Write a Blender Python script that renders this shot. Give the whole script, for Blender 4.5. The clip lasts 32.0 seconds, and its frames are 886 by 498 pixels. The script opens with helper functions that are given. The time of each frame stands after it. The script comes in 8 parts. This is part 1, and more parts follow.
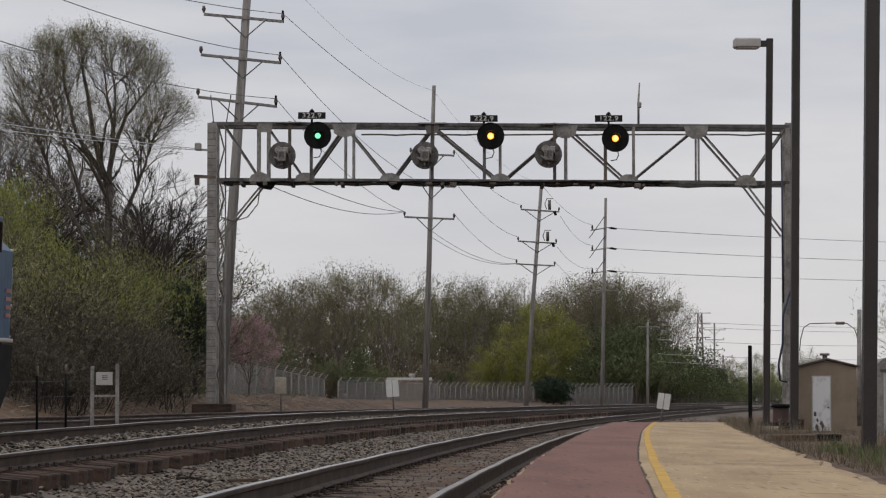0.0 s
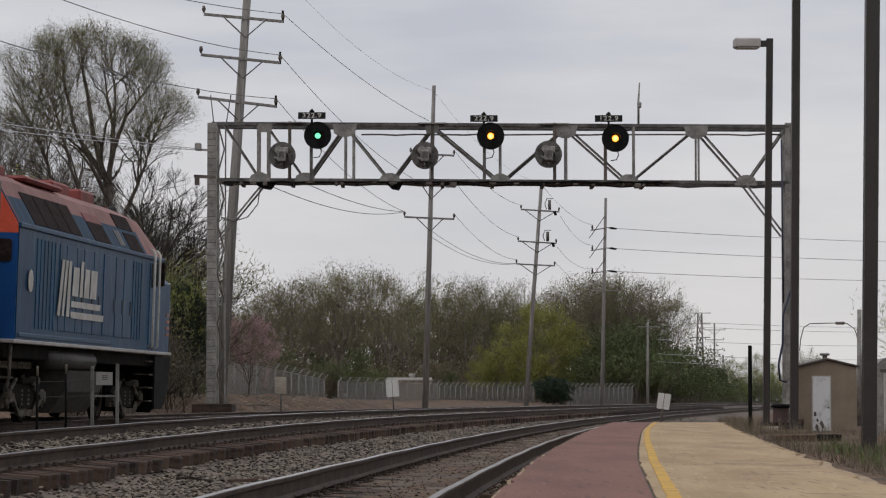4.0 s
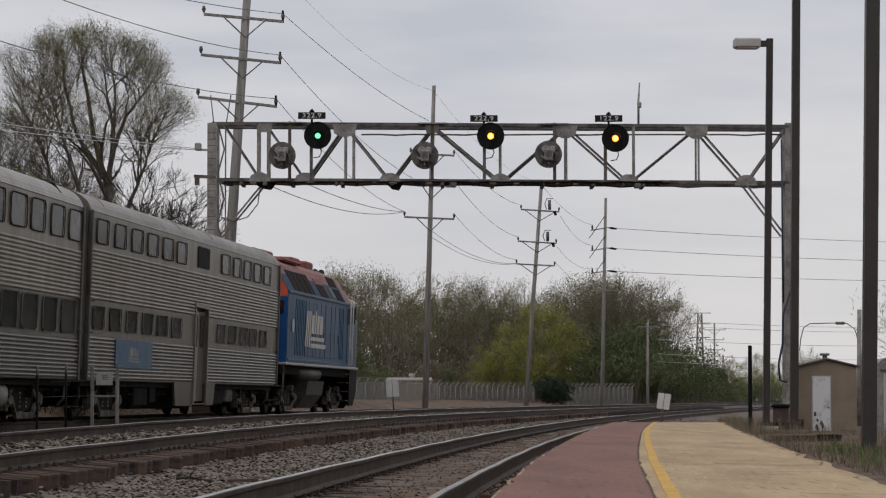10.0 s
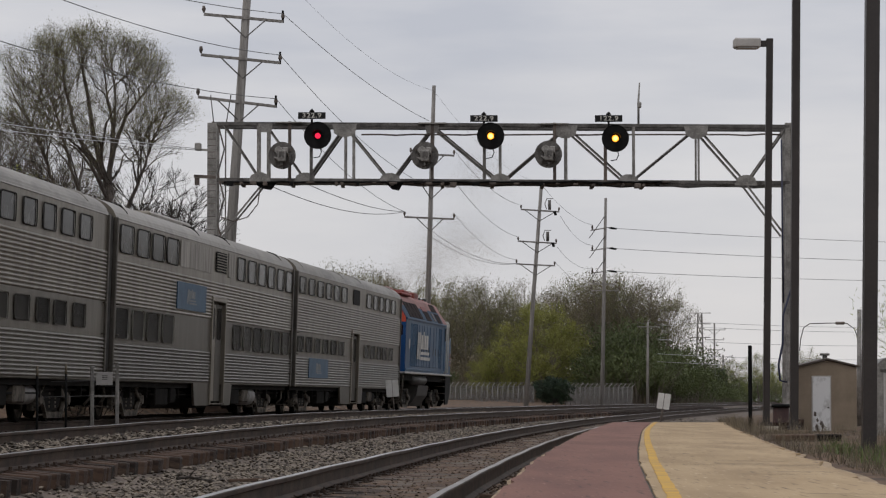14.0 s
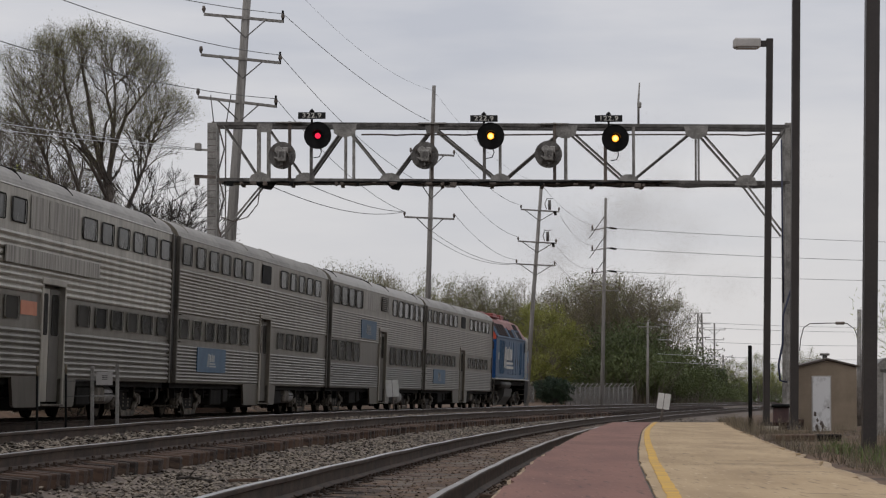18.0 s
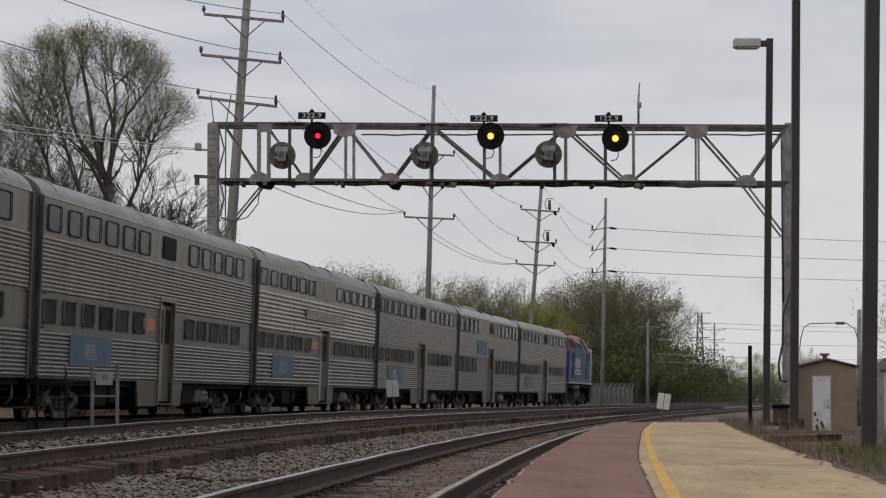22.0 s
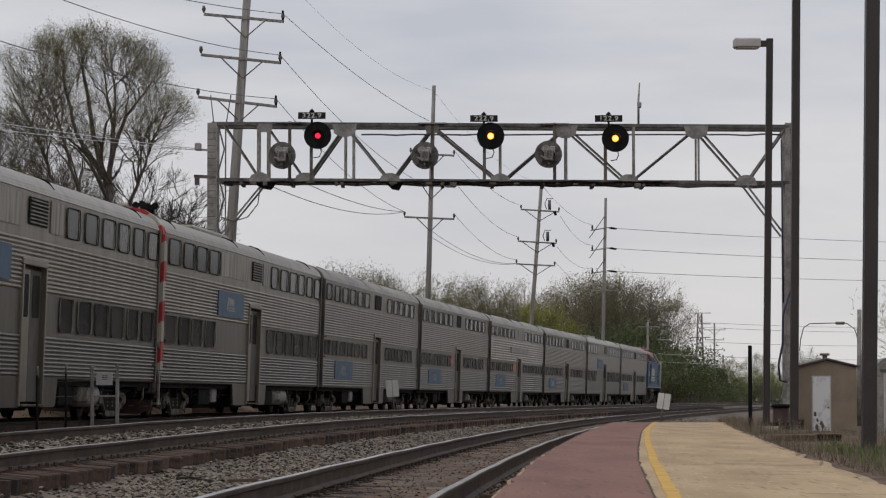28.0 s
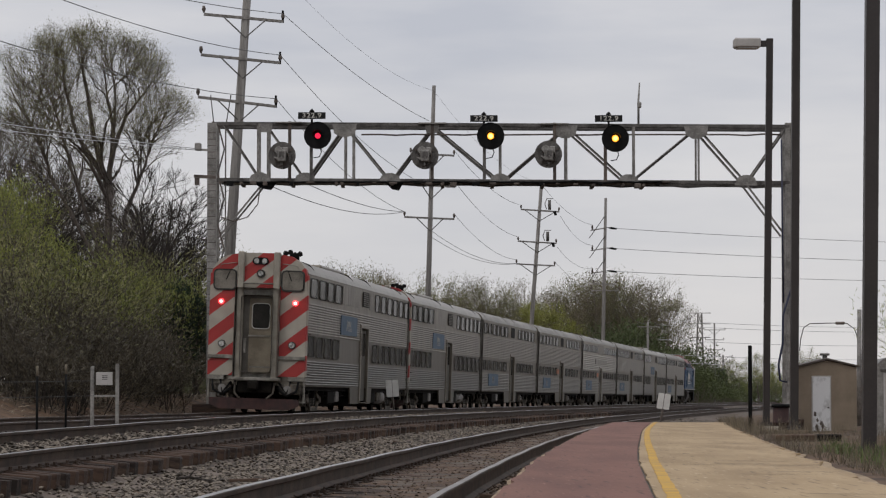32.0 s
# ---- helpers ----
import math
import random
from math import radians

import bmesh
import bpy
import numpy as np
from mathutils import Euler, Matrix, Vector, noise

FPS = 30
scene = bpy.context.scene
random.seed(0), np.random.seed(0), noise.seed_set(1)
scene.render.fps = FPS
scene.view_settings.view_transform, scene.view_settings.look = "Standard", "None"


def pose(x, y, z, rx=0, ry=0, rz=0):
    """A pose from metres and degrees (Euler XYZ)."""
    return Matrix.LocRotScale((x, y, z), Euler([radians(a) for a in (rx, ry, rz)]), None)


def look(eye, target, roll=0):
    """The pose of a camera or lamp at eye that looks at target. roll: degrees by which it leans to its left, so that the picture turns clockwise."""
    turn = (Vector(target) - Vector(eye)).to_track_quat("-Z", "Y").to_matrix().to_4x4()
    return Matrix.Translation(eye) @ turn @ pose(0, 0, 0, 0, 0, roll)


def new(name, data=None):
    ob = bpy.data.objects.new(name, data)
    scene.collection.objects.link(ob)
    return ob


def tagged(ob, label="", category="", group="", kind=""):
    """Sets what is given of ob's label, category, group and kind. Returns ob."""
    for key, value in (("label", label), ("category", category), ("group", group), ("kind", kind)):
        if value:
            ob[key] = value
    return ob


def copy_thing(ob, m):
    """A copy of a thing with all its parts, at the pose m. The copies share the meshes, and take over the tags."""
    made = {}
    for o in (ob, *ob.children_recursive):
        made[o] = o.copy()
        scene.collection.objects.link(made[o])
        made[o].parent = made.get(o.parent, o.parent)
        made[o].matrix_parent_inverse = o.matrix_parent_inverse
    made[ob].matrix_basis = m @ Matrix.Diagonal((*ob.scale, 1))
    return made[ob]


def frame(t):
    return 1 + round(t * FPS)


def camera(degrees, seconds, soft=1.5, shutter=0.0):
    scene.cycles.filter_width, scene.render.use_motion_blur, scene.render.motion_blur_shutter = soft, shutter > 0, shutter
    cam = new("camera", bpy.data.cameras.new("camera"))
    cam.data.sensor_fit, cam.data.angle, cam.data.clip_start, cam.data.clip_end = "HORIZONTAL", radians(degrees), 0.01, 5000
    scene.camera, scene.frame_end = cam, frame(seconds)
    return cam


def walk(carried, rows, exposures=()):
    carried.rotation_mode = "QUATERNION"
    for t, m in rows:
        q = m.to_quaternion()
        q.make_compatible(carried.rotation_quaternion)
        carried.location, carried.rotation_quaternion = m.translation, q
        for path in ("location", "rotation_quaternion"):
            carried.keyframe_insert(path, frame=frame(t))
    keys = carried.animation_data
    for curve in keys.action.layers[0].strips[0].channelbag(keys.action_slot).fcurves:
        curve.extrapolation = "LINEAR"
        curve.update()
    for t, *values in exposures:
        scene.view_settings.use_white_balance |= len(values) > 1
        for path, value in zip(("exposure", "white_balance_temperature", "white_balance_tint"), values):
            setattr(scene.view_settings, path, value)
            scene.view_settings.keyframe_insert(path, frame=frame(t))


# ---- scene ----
cam = camera(17.256, 32.0, soft=1.2)
EYE = pose(0, 0, 0.70, 92.954, 0, 0)
walk(cam, [(0.0, EYE), (32.0, EYE)], exposures=[(0.0, 0.0), (32.0, 0.0)])

# ---- daylight: an overcast spring sky ----
SUN_UP, SUN_ROUND = radians(48), radians(215)
world = bpy.data.worlds.new("sky")
scene.world = world
world.use_nodes = True
wn, wl = world.node_tree.nodes, world.node_tree.links
wn.clear()


def wnode(kind, **kw):
    n = wn.new(kind)
    for k, v in kw.items():
        n.inputs[k].default_value = v
    return n


w_out = wn.new("ShaderNodeOutputWorld")
w_sky = wn.new("ShaderNodeTexSky")
w_sky.sky_type, w_sky.sun_disc, w_sky.sun_elevation, w_sky.sun_rotation = "NISHITA", False, SUN_UP, SUN_ROUND
w_clear = wnode("ShaderNodeBackground", Strength=0.10)
wl.new(w_sky.outputs[0], w_clear.inputs["Color"])
w_co = wn.new("ShaderNodeTexCoord")
w_map = wnode("ShaderNodeMapping", Scale=(7.0, 7.0, 34.0), Location=(0.6, 0.2, 0.35))
wl.new(w_co.outputs["Generated"], w_map.inputs["Vector"])
w_noise = wnode("ShaderNodeTexNoise", Scale=1.0, Detail=5.0, Roughness=0.5)
wl.new(w_map.outputs[0], w_noise.inputs["Vector"])
w_ramp = wn.new("ShaderNodeValToRGB")
w_ramp.color_ramp.elements[0].position, w_ramp.color_ramp.elements[0].color = 0.34, (0.520, 0.532, 0.588, 1)
w_ramp.color_ramp.elements[1].position, w_ramp.color_ramp.elements[1].color = 0.66, (0.700, 0.688, 0.705, 1)
wl.new(w_noise.outputs["Fac"], w_ramp.inputs["Fac"])
# brighter towards the zenith, as overcast skies are; hazier and paler towards the horizon
w_sep = wn.new("ShaderNodeSeparateXYZ")
wl.new(w_co.outputs["Generated"], w_sep.inputs[0])
w_haze = wnode("ShaderNodeMapRange", **{"From Min": 0.0, "From Max": 0.12, "To Min": 0.75, "To Max": 0.0})
wl.new(w_sep.outputs["Z"], w_haze.inputs["Value"])
w_pale = wn.new("ShaderNodeMix")
w_pale.data_type = "RGBA"
w_pale.inputs["B"].default_value = (0.715, 0.690, 0.688, 1)
wl.new(w_haze.outputs[0], w_pale.inputs["Factor"])
wl.new(w_ramp.outputs[0], w_pale.inputs["A"])
w_up = wnode("ShaderNodeMapRange", **{"From Min": 0.12, "From Max": 1.0, "To Min": 1.0, "To Max": 1.35})
wl.new(w_sep.outputs["Z"], w_up.inputs["Value"])
w_cloud = wn.new("ShaderNodeBackground")
wl.new(w_pale.outputs["Result"], w_cloud.inputs["Color"])
wl.new(w_up.outputs[0], w_cloud.inputs["Strength"])
w_mix = wnode("ShaderNodeMixShader", Fac=0.93)
wl.new(w_clear.outputs[0], w_mix.inputs[1])
wl.new(w_cloud.outputs[0], w_mix.inputs[2])
wl.new(w_mix.outputs[0], w_out.inputs["Surface"])

sun_lamp = bpy.data.lights.new("sun", "SUN")
sun_lamp.energy, sun_lamp.angle, sun_lamp.color = 0.5, radians(25), (1.0, 0.95, 0.88)
sun = new("sun", sun_lamp)
sun.matrix_world = look((math.sin(SUN_ROUND) * 50, math.cos(SUN_ROUND) * 50, 55), (0, 0, 0))


# ---- materials ----
def shader(name):
    m = bpy.data.materials.new(name)
    m.use_nodes = True
    return m, m.node_tree.nodes, m.node_tree.links, m.node_tree.nodes["Principled BSDF"]


def surf(name, dark, light, scale=3.0, rough=0.7, metal=0.0, bump=0.0, fine=40.0, stretch=(1, 1, 1), island=0.0, each=0.0, coat=0.0, lo=0.35, hi=0.65, spec=0.5):
    """Two scales of noise between two base colours, with fine relief."""
    m, n, l, b = shader(name)
    co = n.new("ShaderNodeTexCoord")
    mp = n.new("ShaderNodeMapping")
    mp.inputs["Scale"].default_value = stretch
    l.new(co.outputs["Object"], mp.inputs["Vector"])
    big = n.new("ShaderNodeTexNoise")
    big.inputs["Scale"].default_value, big.inputs["Detail"].default_value, big.inputs["Roughness"].default_value = scale, 6, 0.6
    l.new(mp.outputs[0], big.inputs["Vector"])
    small = n.new("ShaderNodeTexNoise")
    small.inputs["Scale"].default_value, small.inputs["Detail"].default_value = fine, 4
    l.new(mp.outputs[0], small.inputs["Vector"])
    add = n.new("ShaderNodeMath")
    add.operation = "MULTIPLY_ADD"
    add.inputs[1].default_value = 0.35
    l.new(small.outputs["Fac"], add.inputs[0])
    l.new(big.outputs["Fac"], add.inputs[2])
    rng = n.new("ShaderNodeMapRange")
    rng.inputs["From Min"].default_value, rng.inputs["From Max"].default_value = lo + 0.175, hi + 0.175
    last = add.outputs[0]
    for amount, kind, out in ((each, "ShaderNodeObjectInfo", "Random"), (island, "ShaderNodeNewGeometry", "Random Per Island")):
        if amount:
            info = n.new(kind)
            more = n.new("ShaderNodeMath")
            more.operation = "MULTIPLY_ADD"
            more.inputs[1].default_value = amount
            l.new(info.outputs[out], more.inputs[0])
            l.new(last, more.inputs[2])
            less = n.new("ShaderNodeMath")
            less.operation = "SUBTRACT"
            less.inputs[1].default_value = amount / 2
            l.new(more.outputs[0], less.inputs[0])
            last = less.outputs[0]
    l.new(last, rng.inputs["Value"])
    mix = n.new("ShaderNodeMix")
    mix.data_type = "RGBA"
    mix.inputs["A"].default_value, mix.inputs["B"].default_value = (*dark, 1), (*light, 1)
    l.new(rng.outputs[0], mix.inputs["Factor"])
    l.new(mix.outputs["Result"], b.inputs["Base Color"])
    b.inputs["Roughness"].default_value, b.inputs["Metallic"].default_value = rough, metal
    b.inputs["Coat Weight"].default_value = coat
    b.inputs["Specular IOR Level"].default_value = spec
    if bump:
        bp = n.new("ShaderNodeBump")
        bp.inputs["Strength"].default_value, bp.inputs["Distance"].default_value = bump, 0.02
        l.new(small.outputs["Fac"], bp.inputs["Height"])
        l.new(bp.outputs[0], b.inputs["Normal"])
    return m


def glow(name, colour, power):
    m, n, l, b = shader(name)
    b.inputs["Base Color"].default_value = (*colour, 1)
    b.inputs["Emission Color"].default_value, b.inputs["Emission Strength"].default_value = (*colour, 1), power
    return m


def striped(name, start):
    """Red and off-white warning paint in slanting bands."""
    m, n, l, b = shader(name)
    co = n.new("ShaderNodeTexCoord")
    sep = n.new("ShaderNodeSeparateXYZ")
    l.new(co.outputs["Object"], sep.inputs[0])
    a = n.new("ShaderNodeMath")
    a.operation = "MULTIPLY_ADD"
    a.inputs[1].default_value = -0.78
    l.new(sep.outputs["X"], a.inputs[0])
    l.new(sep.outputs["Z"], a.inputs[2])
    d = n.new("ShaderNodeMath")
    d.operation = "MULTIPLY_ADD"
    d.inputs[1].default_value, d.inputs[2].default_value = 1 / 0.93, start
    l.new(a.outputs[0], d.inputs[0])
    fr = n.new("ShaderNodeMath")
    fr.operation = "FRACT"
    l.new(d.outputs[0], fr.inputs[0])
    st = n.new("ShaderNodeMath")
    st.operation = "GREATER_THAN"
    st.inputs[1].default_value = 0.5
    l.new(fr.outputs[0], st.inputs[0])
    dirt = n.new("ShaderNodeTexNoise")
    dirt.inputs["Scale"].default_value, dirt.inputs["Detail"].default_value = 2.5, 7
    l.new(co.outputs["Object"], dirt.inputs["Vector"])
    mix = n.new("ShaderNodeMix")
    mix.data_type = "RGBA"
    mix.inputs["A"].default_value, mix.inputs["B"].default_value = (0.46, 0.42, 0.35, 1), (0.42, 0.030, 0.026, 1)
    l.new(st.outputs[0], mix.inputs["Factor"])
    wear = n.new("ShaderNodeMix")
    wear.data_type, wear.blend_type = "RGBA", "MULTIPLY"
    wear.inputs["Factor"].default_value = 0.45
    l.new(mix.outputs["Result"], wear.inputs["A"])
    l.new(dirt.outputs["Fac"], wear.inputs["B"])
    l.new(wear.outputs["Result"], b.inputs["Base Color"])
    b.inputs["Roughness"].default_value = 0.5
    return m


def stained_steel(name, light, dark):
    """Unpainted stainless steel with rain streaks running down."""
    m = surf(name, dark, light, 1.4, 0.36, 0.80, 0.04, 9.0, (0.9, 1.5, 0.35), lo=0.3, hi=0.7)
    return m


STEEL = stained_steel("stainless steel", (0.268, 0.242, 0.199), (0.148, 0.129, 0.102))
STEEL_C = stained_steel("bright stainless steel", (0.47, 0.446, 0.392), (0.255, 0.234, 0.199))
STEEL_B = stained_steel("streaked stainless steel", (0.284, 0.258, 0.214), (0.157, 0.138, 0.110))
STEEL_LOW = stained_steel("darkest lower-side steel", (0.128, 0.115, 0.095), (0.066, 0.057, 0.046))
STEEL_MID = stained_steel("darker lower-side steel", (0.178, 0.161, 0.132), (0.092, 0.081, 0.064))
STREAK = surf("streaked filler panel", (0.15, 0.138, 0.12), (0.42, 0.395, 0.35), 1.3, 0.5, 0.3, 0, 6.0, (1, 5.0, 0.3))
ROOFSTEEL = surf("roof steel", (0.17, 0.158, 0.138), (0.30, 0.282, 0.25), 0.8, 0.5, 0.4, 0.03, 7.0, (1, 0.4, 1))
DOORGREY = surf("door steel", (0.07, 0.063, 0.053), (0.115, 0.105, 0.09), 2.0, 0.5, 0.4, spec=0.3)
RUBBER = surf("black rubber", (0.025, 0.024, 0.022), (0.06, 0.057, 0.052), 4, 0.75, spec=0.2)
# grime, sunk to near-black with the deep shade beneath the cars
UNDER = surf("grimy shade-dark underframe", (0.004, 0.0035, 0.003), (0.014, 0.012, 0.010), 3, 0.85, spec=0.1)
TRUCK = surf("dusty cast steel", (0.026, 0.022, 0.018), (0.165, 0.145, 0.120), 4, 0.8, 0.1, spec=0.15)
FUELGREY = surf("dusty dark tank paint", (0.022, 0.020, 0.018), (0.062, 0.057, 0.050), 1.6, 0.55, 0.0, 0.1, 12, spec=0.3)
TANKGREY = surf("grey painted tank", (0.11, 0.10, 0.092), (0.26, 0.25, 0.235), 3, 0.6)
WINDOWRIM = surf("worn aluminium window rim", (0.10, 0.094, 0.082), (0.30, 0.285, 0.25), 1.3, 0.5, 0.4, each=0.5)
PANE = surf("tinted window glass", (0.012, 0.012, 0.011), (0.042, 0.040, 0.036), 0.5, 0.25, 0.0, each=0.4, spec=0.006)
# the cab windows' tan reflection is put into the glass colour
PANE_CAB = surf("cab glass with painted reflection", (0.10, 0.088, 0.070), (0.20, 0.180, 0.150), 2.2, 0.2, 0.0, spec=0.3)
# pale and dark patches paint reflections into the upper panes
PANE_UP = surf("upper glass with painted reflections", (0.016, 0.017, 0.017), (0.100, 0.099, 0.094), 1.6, 0.14, 0.0, 0, 4.0, (1.4, 1, 0.8), each=0.45, lo=0.42, hi=0.72, spec=0.04)
def streaked_paint(name, dark, light, pale):
    """Enamel that has chalked in runs down from the gutter and lost colour in patches."""
    m = surf(name, dark, light, 1.6, 0.40, 0.0, 0, 12, (1, 2.2, 0.5), spec=0.25)
    n, l, b = m.node_tree.nodes, m.node_tree.links, m.node_tree.nodes["Principled BSDF"]
    base = b.inputs["Base Color"].links[0].from_socket
    co = n.new("ShaderNodeTexCoord")
    last = base
    for sc, lo, hi, most in (((1, 3.4, 0.55), 0.56, 0.78, 0.55), ((2, 9.0, 3.0), 0.62, 0.75, 0.35)):
        mp = n.new("ShaderNodeMapping")
        mp.inputs["Scale"].default_value = sc
        l.new(co.outputs["Object"], mp.inputs["Vector"])
        t = n.new("ShaderNodeTexNoise")
        t.inputs["Scale"].default_value, t.inputs["Detail"].default_value = 1.0, 5
        l.new(mp.outputs[0], t.inputs["Vector"])
        r = n.new("ShaderNodeMapRange")
        r.inputs["From Min"].default_value, r.inputs["From Max"].default_value, r.inputs["To Max"].default_value = lo, hi, most
        l.new(t.outputs["Fac"], r.inputs["Value"])
        x = n.new("ShaderNodeMix")
        x.data_type = "RGBA"
        l.new(r.outputs[0], x.inputs["Factor"])
        l.new(last, x.inputs["A"])
        x.inputs["B"].default_value = (*pale, 1)
        last = x.outputs["Result"]
    l.new(last, b.inputs["Base Color"])
    return m


BLUE = streaked_paint("blue locomotive paint", (0.005, 0.042, 0.105), (0.012, 0.078, 0.165), (0.115, 0.175, 0.225))
BLUE_PLAIN = surf("blue door paint", (0.00368, 0.0414, 0.0966), (0.01104, 0.07728, 0.1582), 1.6, 0.42, 0.0, 0, 12, (1, 2.2, 0.5), spec=0.25)
BLUE_GRIMY = surf("grimy blue upper panel", (0.006, 0.028, 0.062), (0.022, 0.066, 0.118), 2.4, 0.6, 0.0, 0, 12, (1, 2.2, 0.5), spec=0.15)
BLUE_DEEP = surf("deep blue paint", (0.008, 0.07, 0.24), (0.012, 0.10, 0.33), 1.2, 0.4)
BLUE_SIGN = surf("blue sign panel", (0.022, 0.070, 0.130), (0.045, 0.105, 0.175), 2.5, 0.5)
ROOFRED = surf("faded red roof paint", (0.17, 0.0595, 0.0493), (0.289, 0.1275, 0.1062), 1.2, 0.6)
ROOFRED_D = surf("dark red hatch paint", (0.14, 0.03, 0.025), (0.26, 0.06, 0.05), 1.8, 0.6)
ORANGE = surf("orange red end paint", (0.55, 0.07, 0.03), (0.65, 0.10, 0.05), 2, 0.5)
GRILLE = surf("dark grille", (0.014, 0.012, 0.012), (0.045, 0.03, 0.028), 8, 0.7, spec=0.03)
WHITEPAINT = surf("off-white paint", (0.42, 0.405, 0.37), (0.58, 0.57, 0.53), 3, 0.5)
FADEDWHITE = surf("weathered white film", (0.20, 0.21, 0.21), (0.36, 0.37, 0.36), 2, 0.6, each=0.4)
SIGNWHITE = surf("white sign sheet", (0.52, 0.51, 0.48), (0.66, 0.65, 0.62), 3, 0.5)
ORANGEPANEL = surf("orange notice", (0.45, 0.16, 0.09), (0.52, 0.21, 0.12), 3, 0.6)
FADEDRED = surf("faded pinkish stripe film", (0.26, 0.11, 0.09), (0.38, 0.19, 0.15), 3, 0.6)
STRIPES = [striped("warning stripes", k) for k in (0.02, 0.76, 0.33)]
PLOW = surf("dull red plough", (0.020, 0.009, 0.008), (0.055, 0.020, 0.017), 3, 0.7)
CABGREY = surf("weathered door collar", (0.13, 0.12, 0.10), (0.36, 0.34, 0.30), 2.6, 0.5, 0.3, lo=0.4, hi=0.75)
POSTGREY = surf("dull cream post paint", (0.24, 0.215, 0.175), (0.36, 0.33, 0.275), 2.2, 0.6)
TANDOOR = surf("tan end door", (0.12, 0.10, 0.07), (0.20, 0.17, 0.125), 2, 0.55, spec=0.3)
LENS = surf("lamp lens", (0.10, 0.10, 0.095), (0.46, 0.46, 0.44), 11, 0.10, 0.6, 0, 60)
RED_GLOW = glow("red marker glow", (1.0, 0.06, 0.07), 3.0)
RED_CORE = glow("red lamp core", (1.0, 0.45, 0.40), 4.0)
SIG_GREEN = glow("green signal glow", (0.22, 1.0, 0.55), 1.25)
SIG_RED = glow("red signal glow", (1.0, 0.02, 0.07), 1.3)
SIG_YELLOW = glow("yellow signal glow", (1.0, 0.36, 0.03), 1.7)
SIG_CORE = glow("yellow signal core", (1.0, 0.72, 0.20), 2.2)
NAVY = surf("navy cable", (0.012, 0.016, 0.04), (0.025, 0.03, 0.065), 3, 0.5)
GALV = surf("galvanised steel", (0.155, 0.147, 0.136), (0.325, 0.310, 0.288), 2.5, 0.55, 0.35, 0, 20)
GALV_D = surf("weathered galvanised steel", (0.055, 0.05, 0.046), (0.16, 0.15, 0.14), 2.5, 0.6, 0.3, 0, 20)
RUSTY = surf("rust-streaked steel", (0.055, 0.043, 0.036), (0.16, 0.13, 0.11), 3, 0.75, 0.1)
BLACK = surf("black paint", (0.006, 0.006, 0.006), (0.016, 0.016, 0.016), 3, 0.6, spec=0.06)
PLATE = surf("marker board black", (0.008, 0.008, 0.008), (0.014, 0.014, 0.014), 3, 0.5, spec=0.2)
BRONZE = surf("dark bronze paint", (0.020, 0.015, 0.013), (0.036, 0.028, 0.025), 1.0, 0.45)
LAMPGREY = surf("lamp housing grey", (0.36, 0.34, 0.32), (0.46, 0.44, 0.42), 3, 0.5)
POLEWOOD = surf("weathered pole wood", (0.15, 0.14, 0.128), (0.29, 0.275, 0.258), 1.5, 0.9, 0, 0.4, 14, (6, 6, 0.4))
WIRE = surf("cable", (0.05, 0.05, 0.05), (0.10, 0.10, 0.10), 3, 0.6)
WIRE_PALE = surf("pale cable", (0.30, 0.30, 0.31), (0.40, 0.40, 0.41), 3, 0.6)
RAILSIDE = surf("rail brown", (0.028, 0.018, 0.0125), (0.078, 0.050, 0.034), 2.2, 0.8, 0.1, 0.2, 30, (1, 1, 1))
RAILTOP = surf("polished rail head", (0.208, 0.2, 0.192), (0.368, 0.36, 0.352), 1.5, 0.28, 0.85)
RAILDULL = surf("dull rail head", (0.14, 0.12, 0.105), (0.26, 0.24, 0.22), 1.5, 0.4, 0.7)
TIEWOOD = surf("creosoted tie", (0.013, 0.0078, 0.0055), (0.078, 0.046, 0.031), 2.2, 0.9, 0, 0.6, 22, (0.7, 6, 3), each=0.35)
TIEOLD = surf("grey dry tie", (0.020, 0.0125, 0.009), (0.100, 0.064, 0.045), 2.2, 0.9, 0, 0.6, 22, (0.7, 6, 3), each=0.35)
BALLAST = surf("ballast bed", (0.05232, 0.03935, 0.03026), (0.1794, 0.1405, 0.1118), 0.9, 0.95, 0, 1.0, 14)
SOIL = surf("oily brown dirt", (0.034, 0.019, 0.011), (0.140, 0.084, 0.049), 2.6, 0.95, 0, 0.8, 18)
STONE_D = surf("brown small stone", (0.055, 0.037, 0.026), (0.190, 0.140, 0.100), 6, 0.9, 0, 0.3, 30, island=0.5)
STONE = surf("ballast stone", (0.052, 0.042, 0.033), (0.225, 0.190, 0.150), 6, 0.9, 0, 0.3, 30, island=0.55)
DIRT = surf("leaf-strewn earth", (0.030, 0.018, 0.010), (0.150, 0.088, 0.048), 1.3, 0.95, 0, 0.8, 7)


